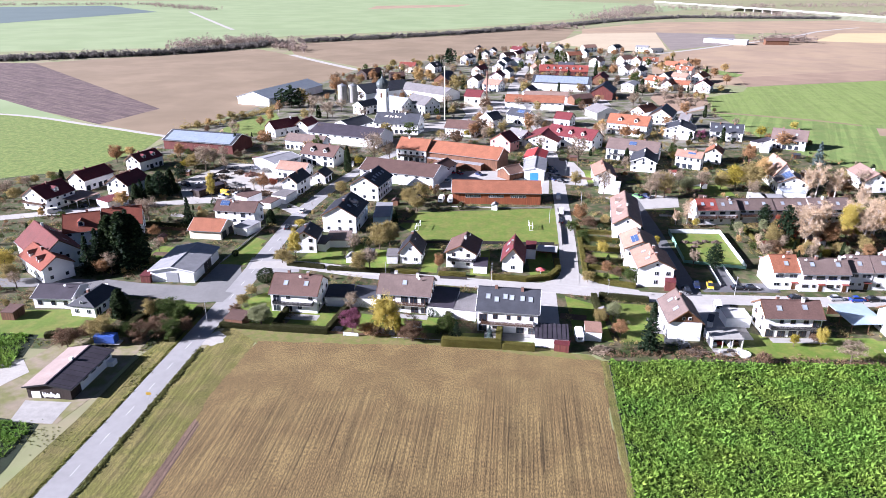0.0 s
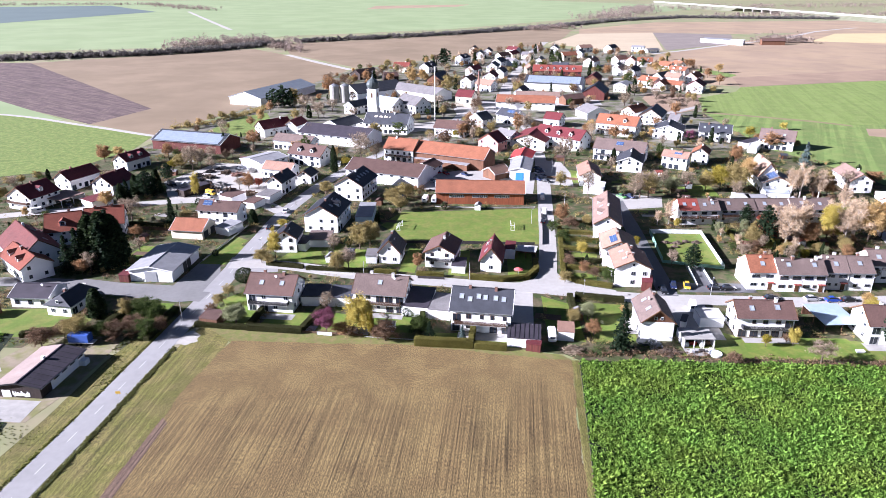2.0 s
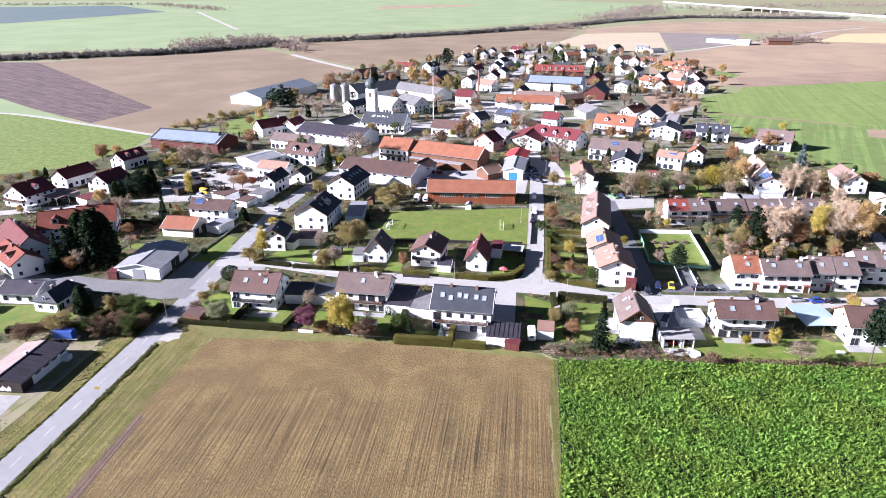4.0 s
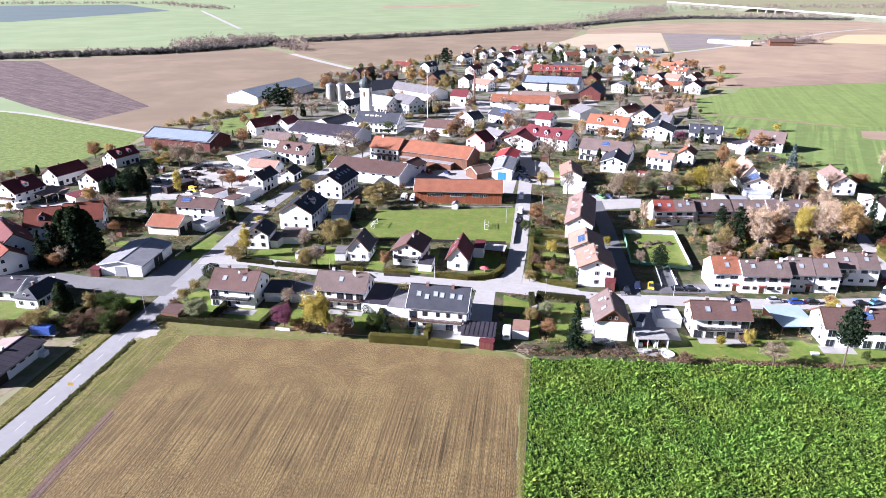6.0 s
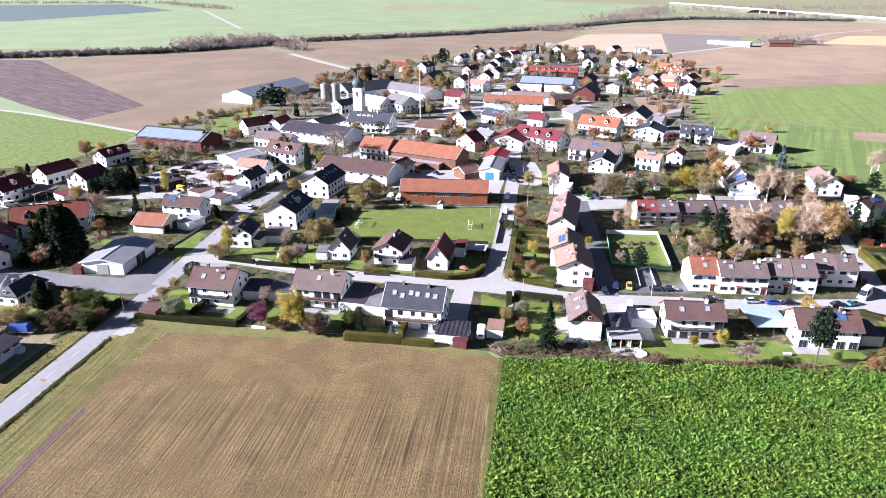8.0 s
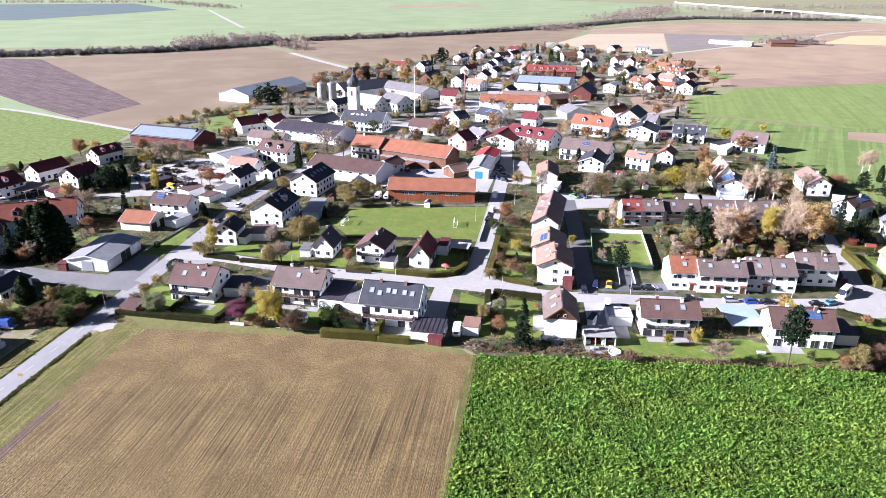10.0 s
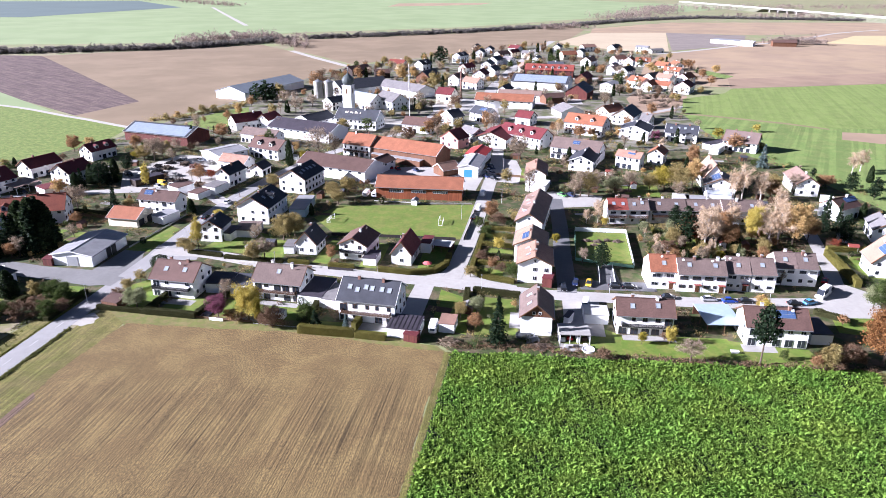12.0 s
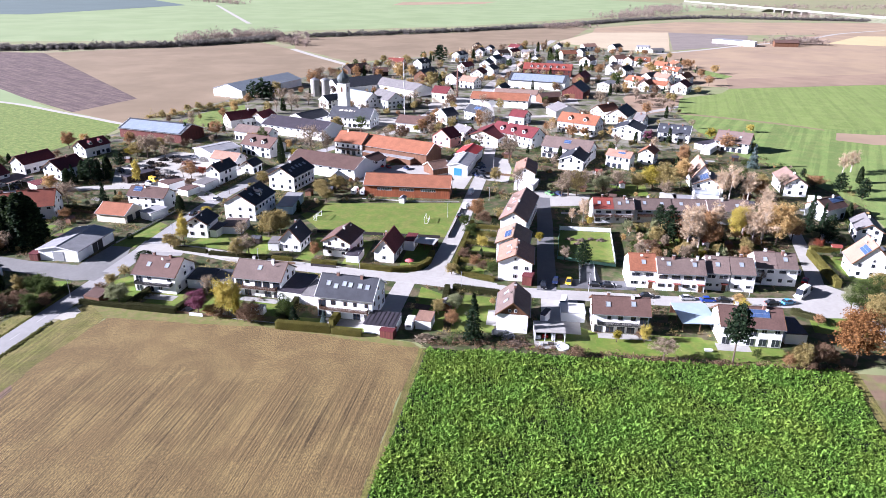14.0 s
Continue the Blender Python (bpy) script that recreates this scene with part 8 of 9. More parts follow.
plant("bare", -58.8, 375.1, 9.5, 1.20)
plant("yellow", -87.5, 264.2, 12.7, 0.45)
plant("pine", -113.5, 279.5, 8.0, 1.60)
plant("thuja", -112.0, 286.5, 7.0, 1.80)
plant("pine", -109.5, 293.5, 7.5, 1.60)
plant("thuja", -115.5, 274.0, 7.0, 1.80)
plant("thuja", -117.5, 264.0, 7.0, 1.80)
plant("yellow", -46.5, 231.6, 3.2, 1.90)
plant("red", -66.4, 281.0, 4.6, 1.30)
plant("yellow", 124.9, 159.2, 4.6, 1.60)
plant("red", 167.5, 206.8, 4.4, 1.20)
for tx, ty, tk, th in ((-186, 262, "bare", 5.5), (-181, 268, "olive", 5.0), (-178, 276, "rust", 4.5), (-170, 281, "bare", 6.0), (-171, 289, "olive", 4.6), (-162, 289, "green", 4.4), (-157, 297, "bare", 4.8), (-152, 302, "olive", 4.0), (-190, 254, "olive", 5.0), (-148, 309, "rust", 3.8), (-128, 345, "olive", 4.5), (-121, 338, "green", 4.2), (-112, 333, "bare", 6.5), (-106, 330, "olive", 6.0), (-100, 328, "bare", 7.5), (-94, 331, "rust", 4.6), (-113, 318, "green", 4.4), (-104, 318, "olive", 5.2)):
    plant(tk, tx, ty, th, 1.4)
plant("spruce", -88.1, 237.2, 9.6, 1.20)
plant("bare", -102.7, 237.7, 10.4, 1.40)
plant("thuja", -114.8, 271.9, 8.5, 1.60)
plant("pine", -110.0, 269.4, 10.3, 1.50)
plant("spruce", -107.3, 271.7, 8.0, 1.20)
plant("spruce", -116.5, 266.6, 8.1, 1.30)
plant("thuja", -119.9, 268.2, 6.0, 1.40)
plant("thuja", -105.3, 274.0, 4.9, 1.30)
plant("thuja", -57.4, 233.9, 6.1, 1.80)
plant("orange", -69.3, 276.0, 8.4, 1.00)
plant("bare", -74.0, 278.6, 5.7, 1.30)
plant("olive", -83.7, 239.6, 4.0, 2.00)
plant("rust", -80.1, 238.2, 3.5, 2.00)
plant("orange", -151.1, 325.2, 9.5, 1.20)
plant("gold", -148.9, 336.2, 6.3, 1.30)
plant("rust", -157.1, 334.2, 5.2, 1.00)
plant("bare", -127.6, 279.5, 8.9, 1.20)
plant("gold", -119.5, 255.2, 7.6, 1.20)
plant("orange", -123.1, 333.0, 8.6, 1.10)
plant("bare", -103.4, 309.2, 12.6, 1.20)
plant("bare", -100.0, 311.1, 10.8, 1.00)
plant("spruce", -98.8, 346.3, 9.5, 1.10)
plant("olive", -109.3, 311.4, 8.1, 1.50)
plant("yellowgreen", -113.3, 311.5, 5.4, 1.40)
plant("bare", -93.4, 306.0, 8.0, 1.10)
plant("thuja", -163.3, 296.1, 4.7, 1.50)
plant("olive", -167.0, 294.4, 4.7, 1.40)
plant("olive", -175.2, 286.0, 4.5, 1.80)
plant("bare", -174.3, 273.8, 6.6, 1.80)
plant("olive", -167.7, 266.0, 5.9, 1.50)
plant("green", -146.8, 258.1, 4.7, 1.20)
plant("gold", -145.3, 244.7, 4.5, 1.00)
plant("yellow", -130.0, 194.6, 7.5, 1.30)
plant("olive", -123.9, 186.1, 6.4, 1.40)
plant("bare", -120.0, 182.1, 5.4, 1.40)
plant("orange", -95.0, 222.4, 4.6, 1.60)
plant("bare", -88.9, 209.3, 5.0, 1.30)
plant("olive", -86.8, 197.6, 2.9, 1.40)
plant("pine", -99.5, 472.5, 13.5, 1.50)
plant("pine", -93.0, 471.0, 15.5, 1.50)
plant("pine", -87.6, 470.5, 13.5, 1.40)
plant("yellowgreen", -81.6, 471.5, 11.0, 1.00)
plant("bare", -75.3, 455.5, 12.3, 1.30)
plant("bare", -63.1, 431.8, 10.7, 1.30)
plant("orange", -69.0, 525.0, 15.2, 1.10)
plant("rust", -64.7, 532.9, 11.6, 1.10)
plant("rust", -62.5, 577.2, 10.2, 1.10)
plant("orange", -54.0, 576.8, 9.2, 1.10)
plant("orange", -45.6, 592.9, 10.9, 1.10)
plant("bare", -36.8, 609.8, 8.8, 1.20)
plant("gold", -5.6, 575.0, 15.6, 1.10)
plant("gold", 3.0, 591.0, 12.8, 1.00)
plant("pine", 23.8, 696.3, 18.0, 1.60)
plant("olive", 23.6, 529.7, 15.8, 1.10)
plant("olive", 31.3, 573.6, 9.2, 1.20)
plant("spruce", 13.2, 448.3, 8.2, 0.90)
plant("olive", 16.5, 438.4, 7.3, 1.10)
plant("thuja", 142.8, 705.5, 11.2, 1.40)
plant("thuja", 138.6, 730.3, 12.7, 1.30)
plant("thuja", 134.3, 815.2, 10.8, 1.10)
plant("bare", 140.9, 815.0, 10.8, 1.20)
plant("orange", 197.7, 782.3, 9.8, 1.20)
plant("bare", 182.4, 601.4, 12.1, 1.30)
plant("thuja", 166.6, 524.4, 10.7, 1.20)
plant("bare", 142.5, 464.6, 11.5, 1.20)
plant("orange", 169.8, 620.1, 10.0, 1.20)
plant("gold", 222.0, 645.3, 10.3, 1.20)
plant("olive", 188.4, 523.6, 6.4, 1.50)
plant("thuja", 264.5, 643.6, 5.2, 1.40)
plant("orange", 250.3, 565.4, 9.2, 1.30)
plant("olive", 227.6, 522.2, 6.4, 1.40)
plant("olive", 192.1, 497.5, 4.1, 1.40)
plant("bare", 185.3, 463.0, 7.7, 1.30)
plant("bare", 173.6, 463.4, 5.8, 1.50)
plant("bare", 185.0, 442.3, 7.4, 1.40)
plant("bare", 62.4, 378.2, 12.8, 1.00)
plant("orange", 58.7, 385.8, 13.0, 0.90)
plant("bare", -22.3, 493.1, 6.1, 1.00)
plant("olive", -129.2, 425.1, 5.3, 1.50)
plant("olive", -123.6, 430.3, 5.7, 1.50)
plant("olive", -117.3, 433.7, 5.4, 1.40)
plant("gold", -131.2, 408.1, 5.8, 1.30)
plant("olive", -136.5, 403.4, 5.4, 1.20)
plant("bare", -80.7, 383.1, 5.8, 1.20)
plant("thuja", -86.4, 369.1, 4.7, 1.30)
plant("bare", -70.5, 352.8, 6.6, 1.20)
plant("pinetrunk", 113.3, 134.0, 15.7, 0.78)
plant("beech", 141.6, 134.3, 16.0, 1.10)
plant("olive", 127.9, 132.7, 6.9, 1.20)
plant("rust", 133.1, 133.9, 6.7, 1.10)
plant("rust", 130.0, 132.4, 5.4, 1.20)
plant("orange", 125.6, 132.6, 4.2, 1.10)
plant("rust", 135.6, 134.6, 5.2, 1.10)
plant("green", 157.4, 160.6, 11.7, 1.10)
plant("olive", 156.4, 153.4, 9.8, 1.10)
plant("pale_green", 155.9, 163.5, 8.2, 1.00)
plant("gold", 125.0, 162.0, 5.1, 1.10)
plant("orange", 142.7, 154.0, 3.3, 1.30)
plant("birch", 123.9, 204.8, 15.8, 1.00)
plant("pine", 118.5, 208.5, 14.0, 1.00)
plant("red", 121.3, 211.7, 9.0, 1.20)
plant("olive", 114.4, 207.3, 7.3, 1.20)
plant("birch", 128.0, 206.0, 12.0, 0.90)
plant("orange", 131.8, 206.2, 10.0, 1.20)
plant("birch", 150.6, 211.2, 16.5, 1.10)
plant("gold", 155.4, 210.4, 16.0, 1.05)
plant("birch", 147.7, 211.1, 12.1, 1.00)
plant("orange", 162.2, 213.9, 9.8, 1.10)
plant("spruce", 172.7, 224.3, 13.7, 0.90)
plant("spruce", 174.1, 218.8, 12.4, 0.90)
plant("pine", 173.8, 212.4, 10.6, 1.00)
plant("rust", 167.0, 208.0, 4.1, 1.40)
plant("rust", 111.0, 201.2, 5.6, 1.30)
plant("birch", 108.2, 204.9, 6.0, 1.00)
plant("olive", 132.6, 200.4, 4.4, 1.30)
plant("olive", 141.9, 200.9, 5.3, 1.30)
plant("gold", 119.3, 198.3, 4.5, 1.30)
plant("olive", 123.7, 198.1, 4.1, 1.40)
plant("green", 113.8, 198.0, 3.0, 1.30)
plant("birch", 229.6, 304.9, 11.5, 1.20)
plant("birch", 223.1, 299.8, 11.1, 1.00)
plant("pine", 208.3, 273.1, 8.6, 1.30)
plant("thuja", 223.6, 286.4, 7.7, 1.20)
plant("orange", 200.6, 279.1, 6.0, 2.20)
plant("pine", 202.6, 294.0, 4.5, 1.20)
plant("pine", 211.7, 261.9, 9.5, 1.10)
plant("pine", 192.3, 243.5, 6.8, 1.40)
plant("thuja", 193.3, 237.2, 6.7, 1.30)
plant("bare", 181.3, 267.6, 9.7, 1.10)
plant("olive", 172.9, 267.2, 9.7, 1.00)
plant("olive", 168.5, 173.9, 7.1, 1.30)
plant("bare", 135.1, 192.3, 3.8, 0.80)
plant("bare", 117.9, 179.0, 6.4, 0.90)
plant("bare", 137.3, 178.0, 4.9, 0.80)
# ---- hedges ----
hedge([(3.1, 145.9), (16.3, 144.2)], 1.6, 2.2, "hedge", "tall clipped yellow green hedge at the field edge")
hedge([(17.6, 143.9), (24.4, 142.8)], 1.4, 1.7, "hedge", "clipped green hedge at the field edge")
hedge([(3.4, 148), (4.6, 160)], 1.2, 2.0, "hedge_dark", "dark hedge between two gardens")
hedge([(16.6, 147), (18, 155)], 1.3, 2.4, "hedge", "tall narrow hedge beside the terrace")
hedge([(-54, 157), (-40.7, 154.8)], 1.1, 1.3, "hedge_dark", "low dark hedge along the field")
hedge([(-40, 154.7), (-26.5, 152.6)], 1.4, 1.7, "hedge_dark", "dark clipped hedge along the field")
hedge([(-40.2, 155.5), (-38.5, 166)], 1.2, 1.5, "hedge_dark", "dark hedge between two gardens")
hedge([(-26, 154), (-22, 168)], 1.2, 1.6, "hedge_dark", "slanting hedge between two gardens")
hedge([(18.6, 184.2), (28.2, 182.2), (35.6, 183.8), (39.2, 189), (40, 196)], 1.5, 1.5, "hedge", "curved clipped hedge round the corner garden")
hedge([(-10, 189.6), (-4, 188.6)], 1.2, 1.3, "hedge", "clipped front garden hedge")
hedge([(3, 187.3), (10.4, 186)], 1.2, 1.3, "hedge", "clipped front garden hedge with pale posts")
hedge([(-44, 196.5), (-33, 193.6)], 1.4, 1.2, "hedge_dark", "dark hedge along the street corner")
hedge([(-31, 192.5), (-12.5, 189.5)], 1.4, 1.2, "hedge_dark", "brownish hedge along the street")
hedge([(51.6, 215.2), (64, 212.6)], 1.3, 1.4, "hedge", "clipped hedge between narrow gardens")
hedge([(53.2, 226), (50.2, 207), (48.5, 196), (47, 186), (50, 180.5), (59, 177)], 1.3, 1.3, "hedge", "clipped hedge along the street")
hedge([(51, 206.5), (63, 204)], 1.2, 1.4, "hedge", "clipped hedge between narrow gardens")
hedge([(50, 197), (61, 195)], 1.2, 1.4, "hedge_dark", "dark hedge between narrow gardens")
hedge([(49.4, 191), (60.5, 188.8)], 1.2, 1.3, "hedge", "clipped hedge between narrow gardens")
hedge([(52.6, 222), (65, 219.6)], 1.2, 1.3, "hedge", "clipped hedge between narrow gardens")
hedge([(54, 232), (66, 229.6)], 1.2, 1.3, "hedge_dark", "dark hedge between narrow gardens")
hedge([(162.4, 201), (159.5, 178)], 2.0, 2.2, "hedge", "tall clipped hedge along the lane")
hedge([(165, 205.5), (176.4, 204.8)], 1.8, 1.8, "hedge", "clipped hedge of a garden")
hedge([(138.8, 160.2), (144.3, 156)], 1.5, 1.5, "hedge_dark", "dark hedge at the street end")
hedge([(47.7, 170.6), (59.8, 167.6)], 1.5, 1.6, "hedge_dark", "dark hedge beside the street")
hedge([(45.6, 170), (44.9, 160.8)], 1.5, 1.8, "hedge_dark", "dark hedge between two gardens")
hedge([(81, 361), (96, 347.6)], 2.0, 1.6, "hedge", "clipped green hedge beside the red roofed house")
hedge([(-102.4, 235.3), (-93.7, 233), (-87.2, 231.6)], 1.4, 1.2, "hedge_dark", "dark clipped garden hedge")
hedge([(-79.2, 155), (-87.5, 155), (-96, 152.6)], 1.6, 1.4, "hedge_dark", "brown clipped hedge behind the yard")
hedge([(-77, 158), (-74, 170)], 1.6, 1.6, "hedge_dark", "dark hedge beside the bungalow garden")
hedge([(-64, 150), (-62.4, 166)], 1.6, 1.2, "hedge_dark", "dark hedge along the road")

# ---- rough scrub and grass ----
def scrub(name, pts, width, h, per, m, label, size=0.1, seed=2):
    """Ragged low growth along a line, one object."""
    rs = np.random.RandomState(seed)
    cen = []
    for (x0, y0), (x1, y1) in zip(pts, pts[1:]):
        ln = math.hypot(x1 - x0, y1 - y0)
        for i in range(int(ln * per)):
            t = rs.uniform()
            x, y = x0 + (x1 - x0) * t + rs.normal() * width / 2.5, y0 + (y1 - y0) * t + rs.normal() * width / 2.5
            hh = h * (0.5 + 0.8 * rs.uniform() ** 2) * (0.7 + 0.5 * math.sin(x * 0.9) * math.sin(y * 0.7 + x * 0.23))
            q = rs.normal(size=(30, 3)) * np.array([0.33, 0.33, 0.3]) * max(hh, 0.15)
            q[:, 2] = np.abs(q[:, 2]) + rs.uniform(0, 0.6, 30) * hh
            cen.append(q + np.array([x, y, 0.02]))
    lv, lf = quads(np.concatenate(cen), size, rs, 0, 0.45)
    return tagged(new(name, put_mesh(name, lv, lf, m)), label, "scrub", kind="stuff")


M_DRY = leaf_mat("dry_grass", (0.18, 0.125, 0.065), (0.27, 0.2, 0.11))
M_TUFT = leaf_mat("rough_grass", (0.12, 0.135, 0.04), (0.18, 0.175, 0.06), 0.2)
M_TUFT2 = leaf_mat("verge_tufts", (0.15, 0.175, 0.035), (0.2, 0.195, 0.05), 0.12)
scrub("scrub_field_edge", [(42, 139.3), (52, 140.5), (64, 139), (76, 137.2), (83, 135.4), (98, 134.6), (114, 133.3), (130, 132.2), (139, 131.6)], 2.2, 1.1, 5.5, LEAF["rust"], "brown dry scrub along the crop field", 0.075, 2)
scrub("scrub_field_dry", [(42, 139.8), (60, 140.3), (80, 137), (110, 134.3), (138, 132.4)], 2.6, 0.6, 4.0, M_DRY, "pale dry grass at the field edge", 0.07, 3)
scrub("scrub_ditch", [(-69.5, 60), (-62.6, 96), (-59.6, 118), (-57.3, 136), (-56, 146)], 0.8, 0.26, 20.0, M_TUFT, "rough dark grass along the road ditch", 0.09, 4)
scrub("scrub_ditch_west", [(-76, 60), (-70.2, 96), (-66.8, 118), (-64.6, 136), (-61.4, 160)], 0.5, 0.14, 8.0, M_TUFT2, "rough grass along the road edge", 0.08, 5)
scrub("scrub_west", [(-146, 404), (-132, 413), (-120, 432), (-109, 453), (-104, 476)], 5.0, 3.0, 2.2, LEAF["olive"], "brown hedgerow along the harrowed field", 0.28, 12)
scrub("scrub_yard", [(-100, 128), (-90, 114), (-72, 112)], 5.0, 0.1, 9.0, M_TUFT2, "rough grass around the yard", 0.05, 9)
scrub("scrub_yard_back", [(-100, 150), (-84, 152), (-70, 150), (-66, 130)], 3.5, 0.2, 7.0, M_TUFT2, "rough grass behind the shed", 0.06, 10)

# ---- lawns ----
M_LAWN2 = mat("lawn_bright", (0.097, 0.155, 0.018), 0.95, 0.3, 0.15, 0.6, 5, col2=(0.145, 0.17, 0.031), fine=0.5)
LAWNS = []


def lawn(k, *pts):
    LAWNS.append(list(pts))
    sheet(f"lawn_{k}", list(pts), 0.0108 + 0.0012 * k, M_LAWN if k % 3 == 1 else M_LAWN2, "garden lawn of short green grass", "lawn")


lawn(1, (-120, 150), (-84, 154), (-82, 166), (-100, 168), (-122, 168))
lawn(2, (-78, 158), (-66, 160), (-64, 170), (-77, 172))
lawn(3, (-52, 159), (-41, 157), (-40, 168), (-46, 178), (-52, 172))
lawn(4, (-38, 157), (-27, 155), (-24, 164), (-36, 164))
lawn(5, (-24, 155), (-12, 152), (-10, 161), (-22, 164))
lawn(6, (-10, 152), (2, 150), (3, 160), (-8, 161))
lawn(7, (5, 147), (16, 146), (17, 151), (6, 152))
lawn(8, (18, 146), (25, 145), (26, 150), (18, 151))
lawn(9, (36, 150), (45, 146), (46, 166), (38, 172))
lawn(10, (47, 146), (58, 146), (59, 166), (47, 168))
lawn(11, (82, 137), (112, 136), (110, 146), (84, 147))
lawn(12, (103, 136), (128, 134), (128, 141), (104, 145))
lawn(13, (66, 139), (82, 137), (84, 147), (78, 152))
lawn(14, (-20, 192), (-14, 190.5), (-10, 207), (-22, 210))
lawn(15, (-3, 190), (2, 189), (4, 208), (0, 210))
lawn(16, (12, 187), (18, 186), (20, 206), (14, 208))
lawn(17, (30, 184), (38, 187), (40, 205), (32, 206))
lawn(18, (-42, 200), (-24, 196), (-20, 212), (-34, 220))
lawn(19, (-64, 203), (-58.5, 202), (-55.6, 218), (-61, 222))
lawn(20, (-92, 198), (-84, 196), (-80, 212), (-90, 214))
lawn(21, (-108, 196), (-98, 192), (-94, 208), (-106, 210))
lawn(22, (52, 198.5), (60, 197), (61, 202.5), (53, 204))
lawn(23, (50, 183), (56, 181), (57, 186.5), (50.5, 188))
lawn(24, (106, 188), (128, 187), (126, 196), (106, 197))
lawn(25, (112, 206), (140, 204), (138, 214), (114, 214))
lawn(26, (166, 184), (178, 182), (180, 200), (166, 202))
lawn(27, (112, 264), (126, 262), (128, 278), (113, 280))
lawn(28, (70, 284), (82, 282), (84, 300), (72, 304))
lawn(29, (140, 150), (156, 146), (154, 158), (142, 158))
lawn(30, (-66, 198), (-58, 197), (-54, 212), (-64, 214))
lawn(31, (110, 145), (128, 140), (130, 133), (112, 134))

# ---- small shrubs of the gardens ----
solid = [(o.location.x, o.location.y, math.atan2(o.matrix_world[1][0], o.matrix_world[0][0]), o) for o in bpy.data.objects if o.parent is None and o.type == "EMPTY" and o.name.split(".")[0] in
         ("house", "hall", "barn", "shed", "garage", "church_tower", "church_nave", "carport", "annex", "workshop", "car", "van", "camper_van", "caravan", "container", "veranda")]
bpy.context.view_layer.update()
boxes = []
for x, y, a, o in solid:
    w = [c for c in o.children if c.name.split(".")[0] in ("roof", "body")]
    if w:
        co = [v.co for v in w[0].data.vertices]
        boxes.append((x, y, math.cos(a), math.sin(a), max(abs(c.x) for c in co) + 1.1, max(abs(c.y) for c in co) + 1.1))
ways = []
for o in bpy.data.objects:
    if o.name.split(".")[0] in ("road_church", "road_brewery", "road_estate", "road_estate_far", "road_estate_back", "road_main", "road_side", "road_pitch", "road_village", "road_end", "road_parking", "road_east", "road_lane", "road_yard"):
        v = [p.co for p in o.data.vertices]
        ways += [((v[i].x + v[i + 3].x) / 2, (v[i].y + v[i + 3].y) / 2) for i in range(0, len(v), 4)]
ways = np.array(ways)


def free(x, y, r=0.0):
    if np.min((ways[:, 0] - x) ** 2 + (ways[:, 1] - y) ** 2) < (5.2 + r) ** 2:
        return False
    for bx, by, c, s, hx, hy in boxes:
        u, v = (x - bx) * c + (y - by) * s, -(x - bx) * s + (y - by) * c
        if abs(u) < hx + r and abs(v) < hy + r:
            return False
    return True


def within(x, y, pts):
    hit_in = False
    for (x0, y0), (x1, y1) in zip(pts, pts[1:] + pts[:1]):
        if (y0 > y) != (y1 > y) and x < (x1 - x0) * (y - y0) / (y1 - y0) + x0:
            hit_in = not hit_in
    return hit_in


VILLAGE = [(-50, 158), (2, 150), (38, 144), (130, 135), (156, 140), (190, 210), (215, 270), (196, 340), (185, 400), (215, 520), (280, 640), (285, 760), (230, 830), (130, 900), (40, 780),
           (-60, 670), (-90, 560), (-110, 450), (-140, 370), (-150, 300), (-190, 280), (-200, 240), (-130, 165), (-98, 155), (-76, 158)]
KEEP = []
KEEP.append([(58, 280), (70, 276), (73, 300), (72, 320), (64, 323)])
KEEP.append([(76, 245), (99, 248), (103, 263), (82, 269), (71, 263)])
KEEP.append([(140, 156), (140, 171), (150, 183), (164, 177), (159, 156)])
KEEP.append([(129, 138), (160, 138), (160, 160), (129, 160)])
KEEP.append([(78, 172), (101, 172), (101, 184), (78, 184)])
KEEP.append([(162, 440), (162, 475), (175, 523), (217, 515), (190, 452)])
KEEP.append([(-12, 213), (50, 209), (52, 250), (-6, 247)])
KEEP.append([(-98, 262), (-62, 254), (-46, 292), (-70, 318), (-96, 322), (-110, 290)])
KEEP.append([(3, 276), (50, 268), (56, 300), (30, 308), (8, 300)])
KEEP.append([(80, 184), (104, 184), (104, 222), (82, 222)])
KEEP.append([(26, 149), (36, 149), (36, 176), (30, 176)])
KEEP.append([(70, 146), (82, 146), (82, 168), (70, 168)])
KEEP.append([(-98, 178), (-98, 188), (-85, 185), (-68, 182.5), (-65.5, 201), (-40, 201), (-38, 190), (-54, 170), (-64, 170)])
KEEP.append([(26, 176), (26, 182.5), (39, 190), (40, 198), (48, 198), (48, 184), (61, 176), (61, 169)])
rg = random.Random(11)
made = 0
while made < 290:
    x, y = rg.uniform(-200, 215), rg.uniform(136, 335)
    if not within(x, y, VILLAGE) or any(within(x, y, k) for k in KEEP) or not free(x, y):
        continue
    plant(rg.choice(("olive", "rust", "green", "rust", "orange", "olive", "thuja", "green", "bare", "gold", "ball", "bare", "pale_green")), x, y, rg.uniform(1.2, 3.5), rg.uniform(0.9, 1.5))
    made += 1
made = 0
while made < 560:
    x, y = rg.uniform(-150, 290), rg.uniform(330, 880)
    if not within(x, y, VILLAGE) or not free(x, y):
        continue
    plant(rg.choice(("olive", "bare", "orange", "gold", "bare", "rust", "green", "bare", "olive", "bare", "orange", "birch", "thuja")), x, y, rg.uniform(3.0, 10.0), rg.uniform(0.9, 1.4))
    made += 1


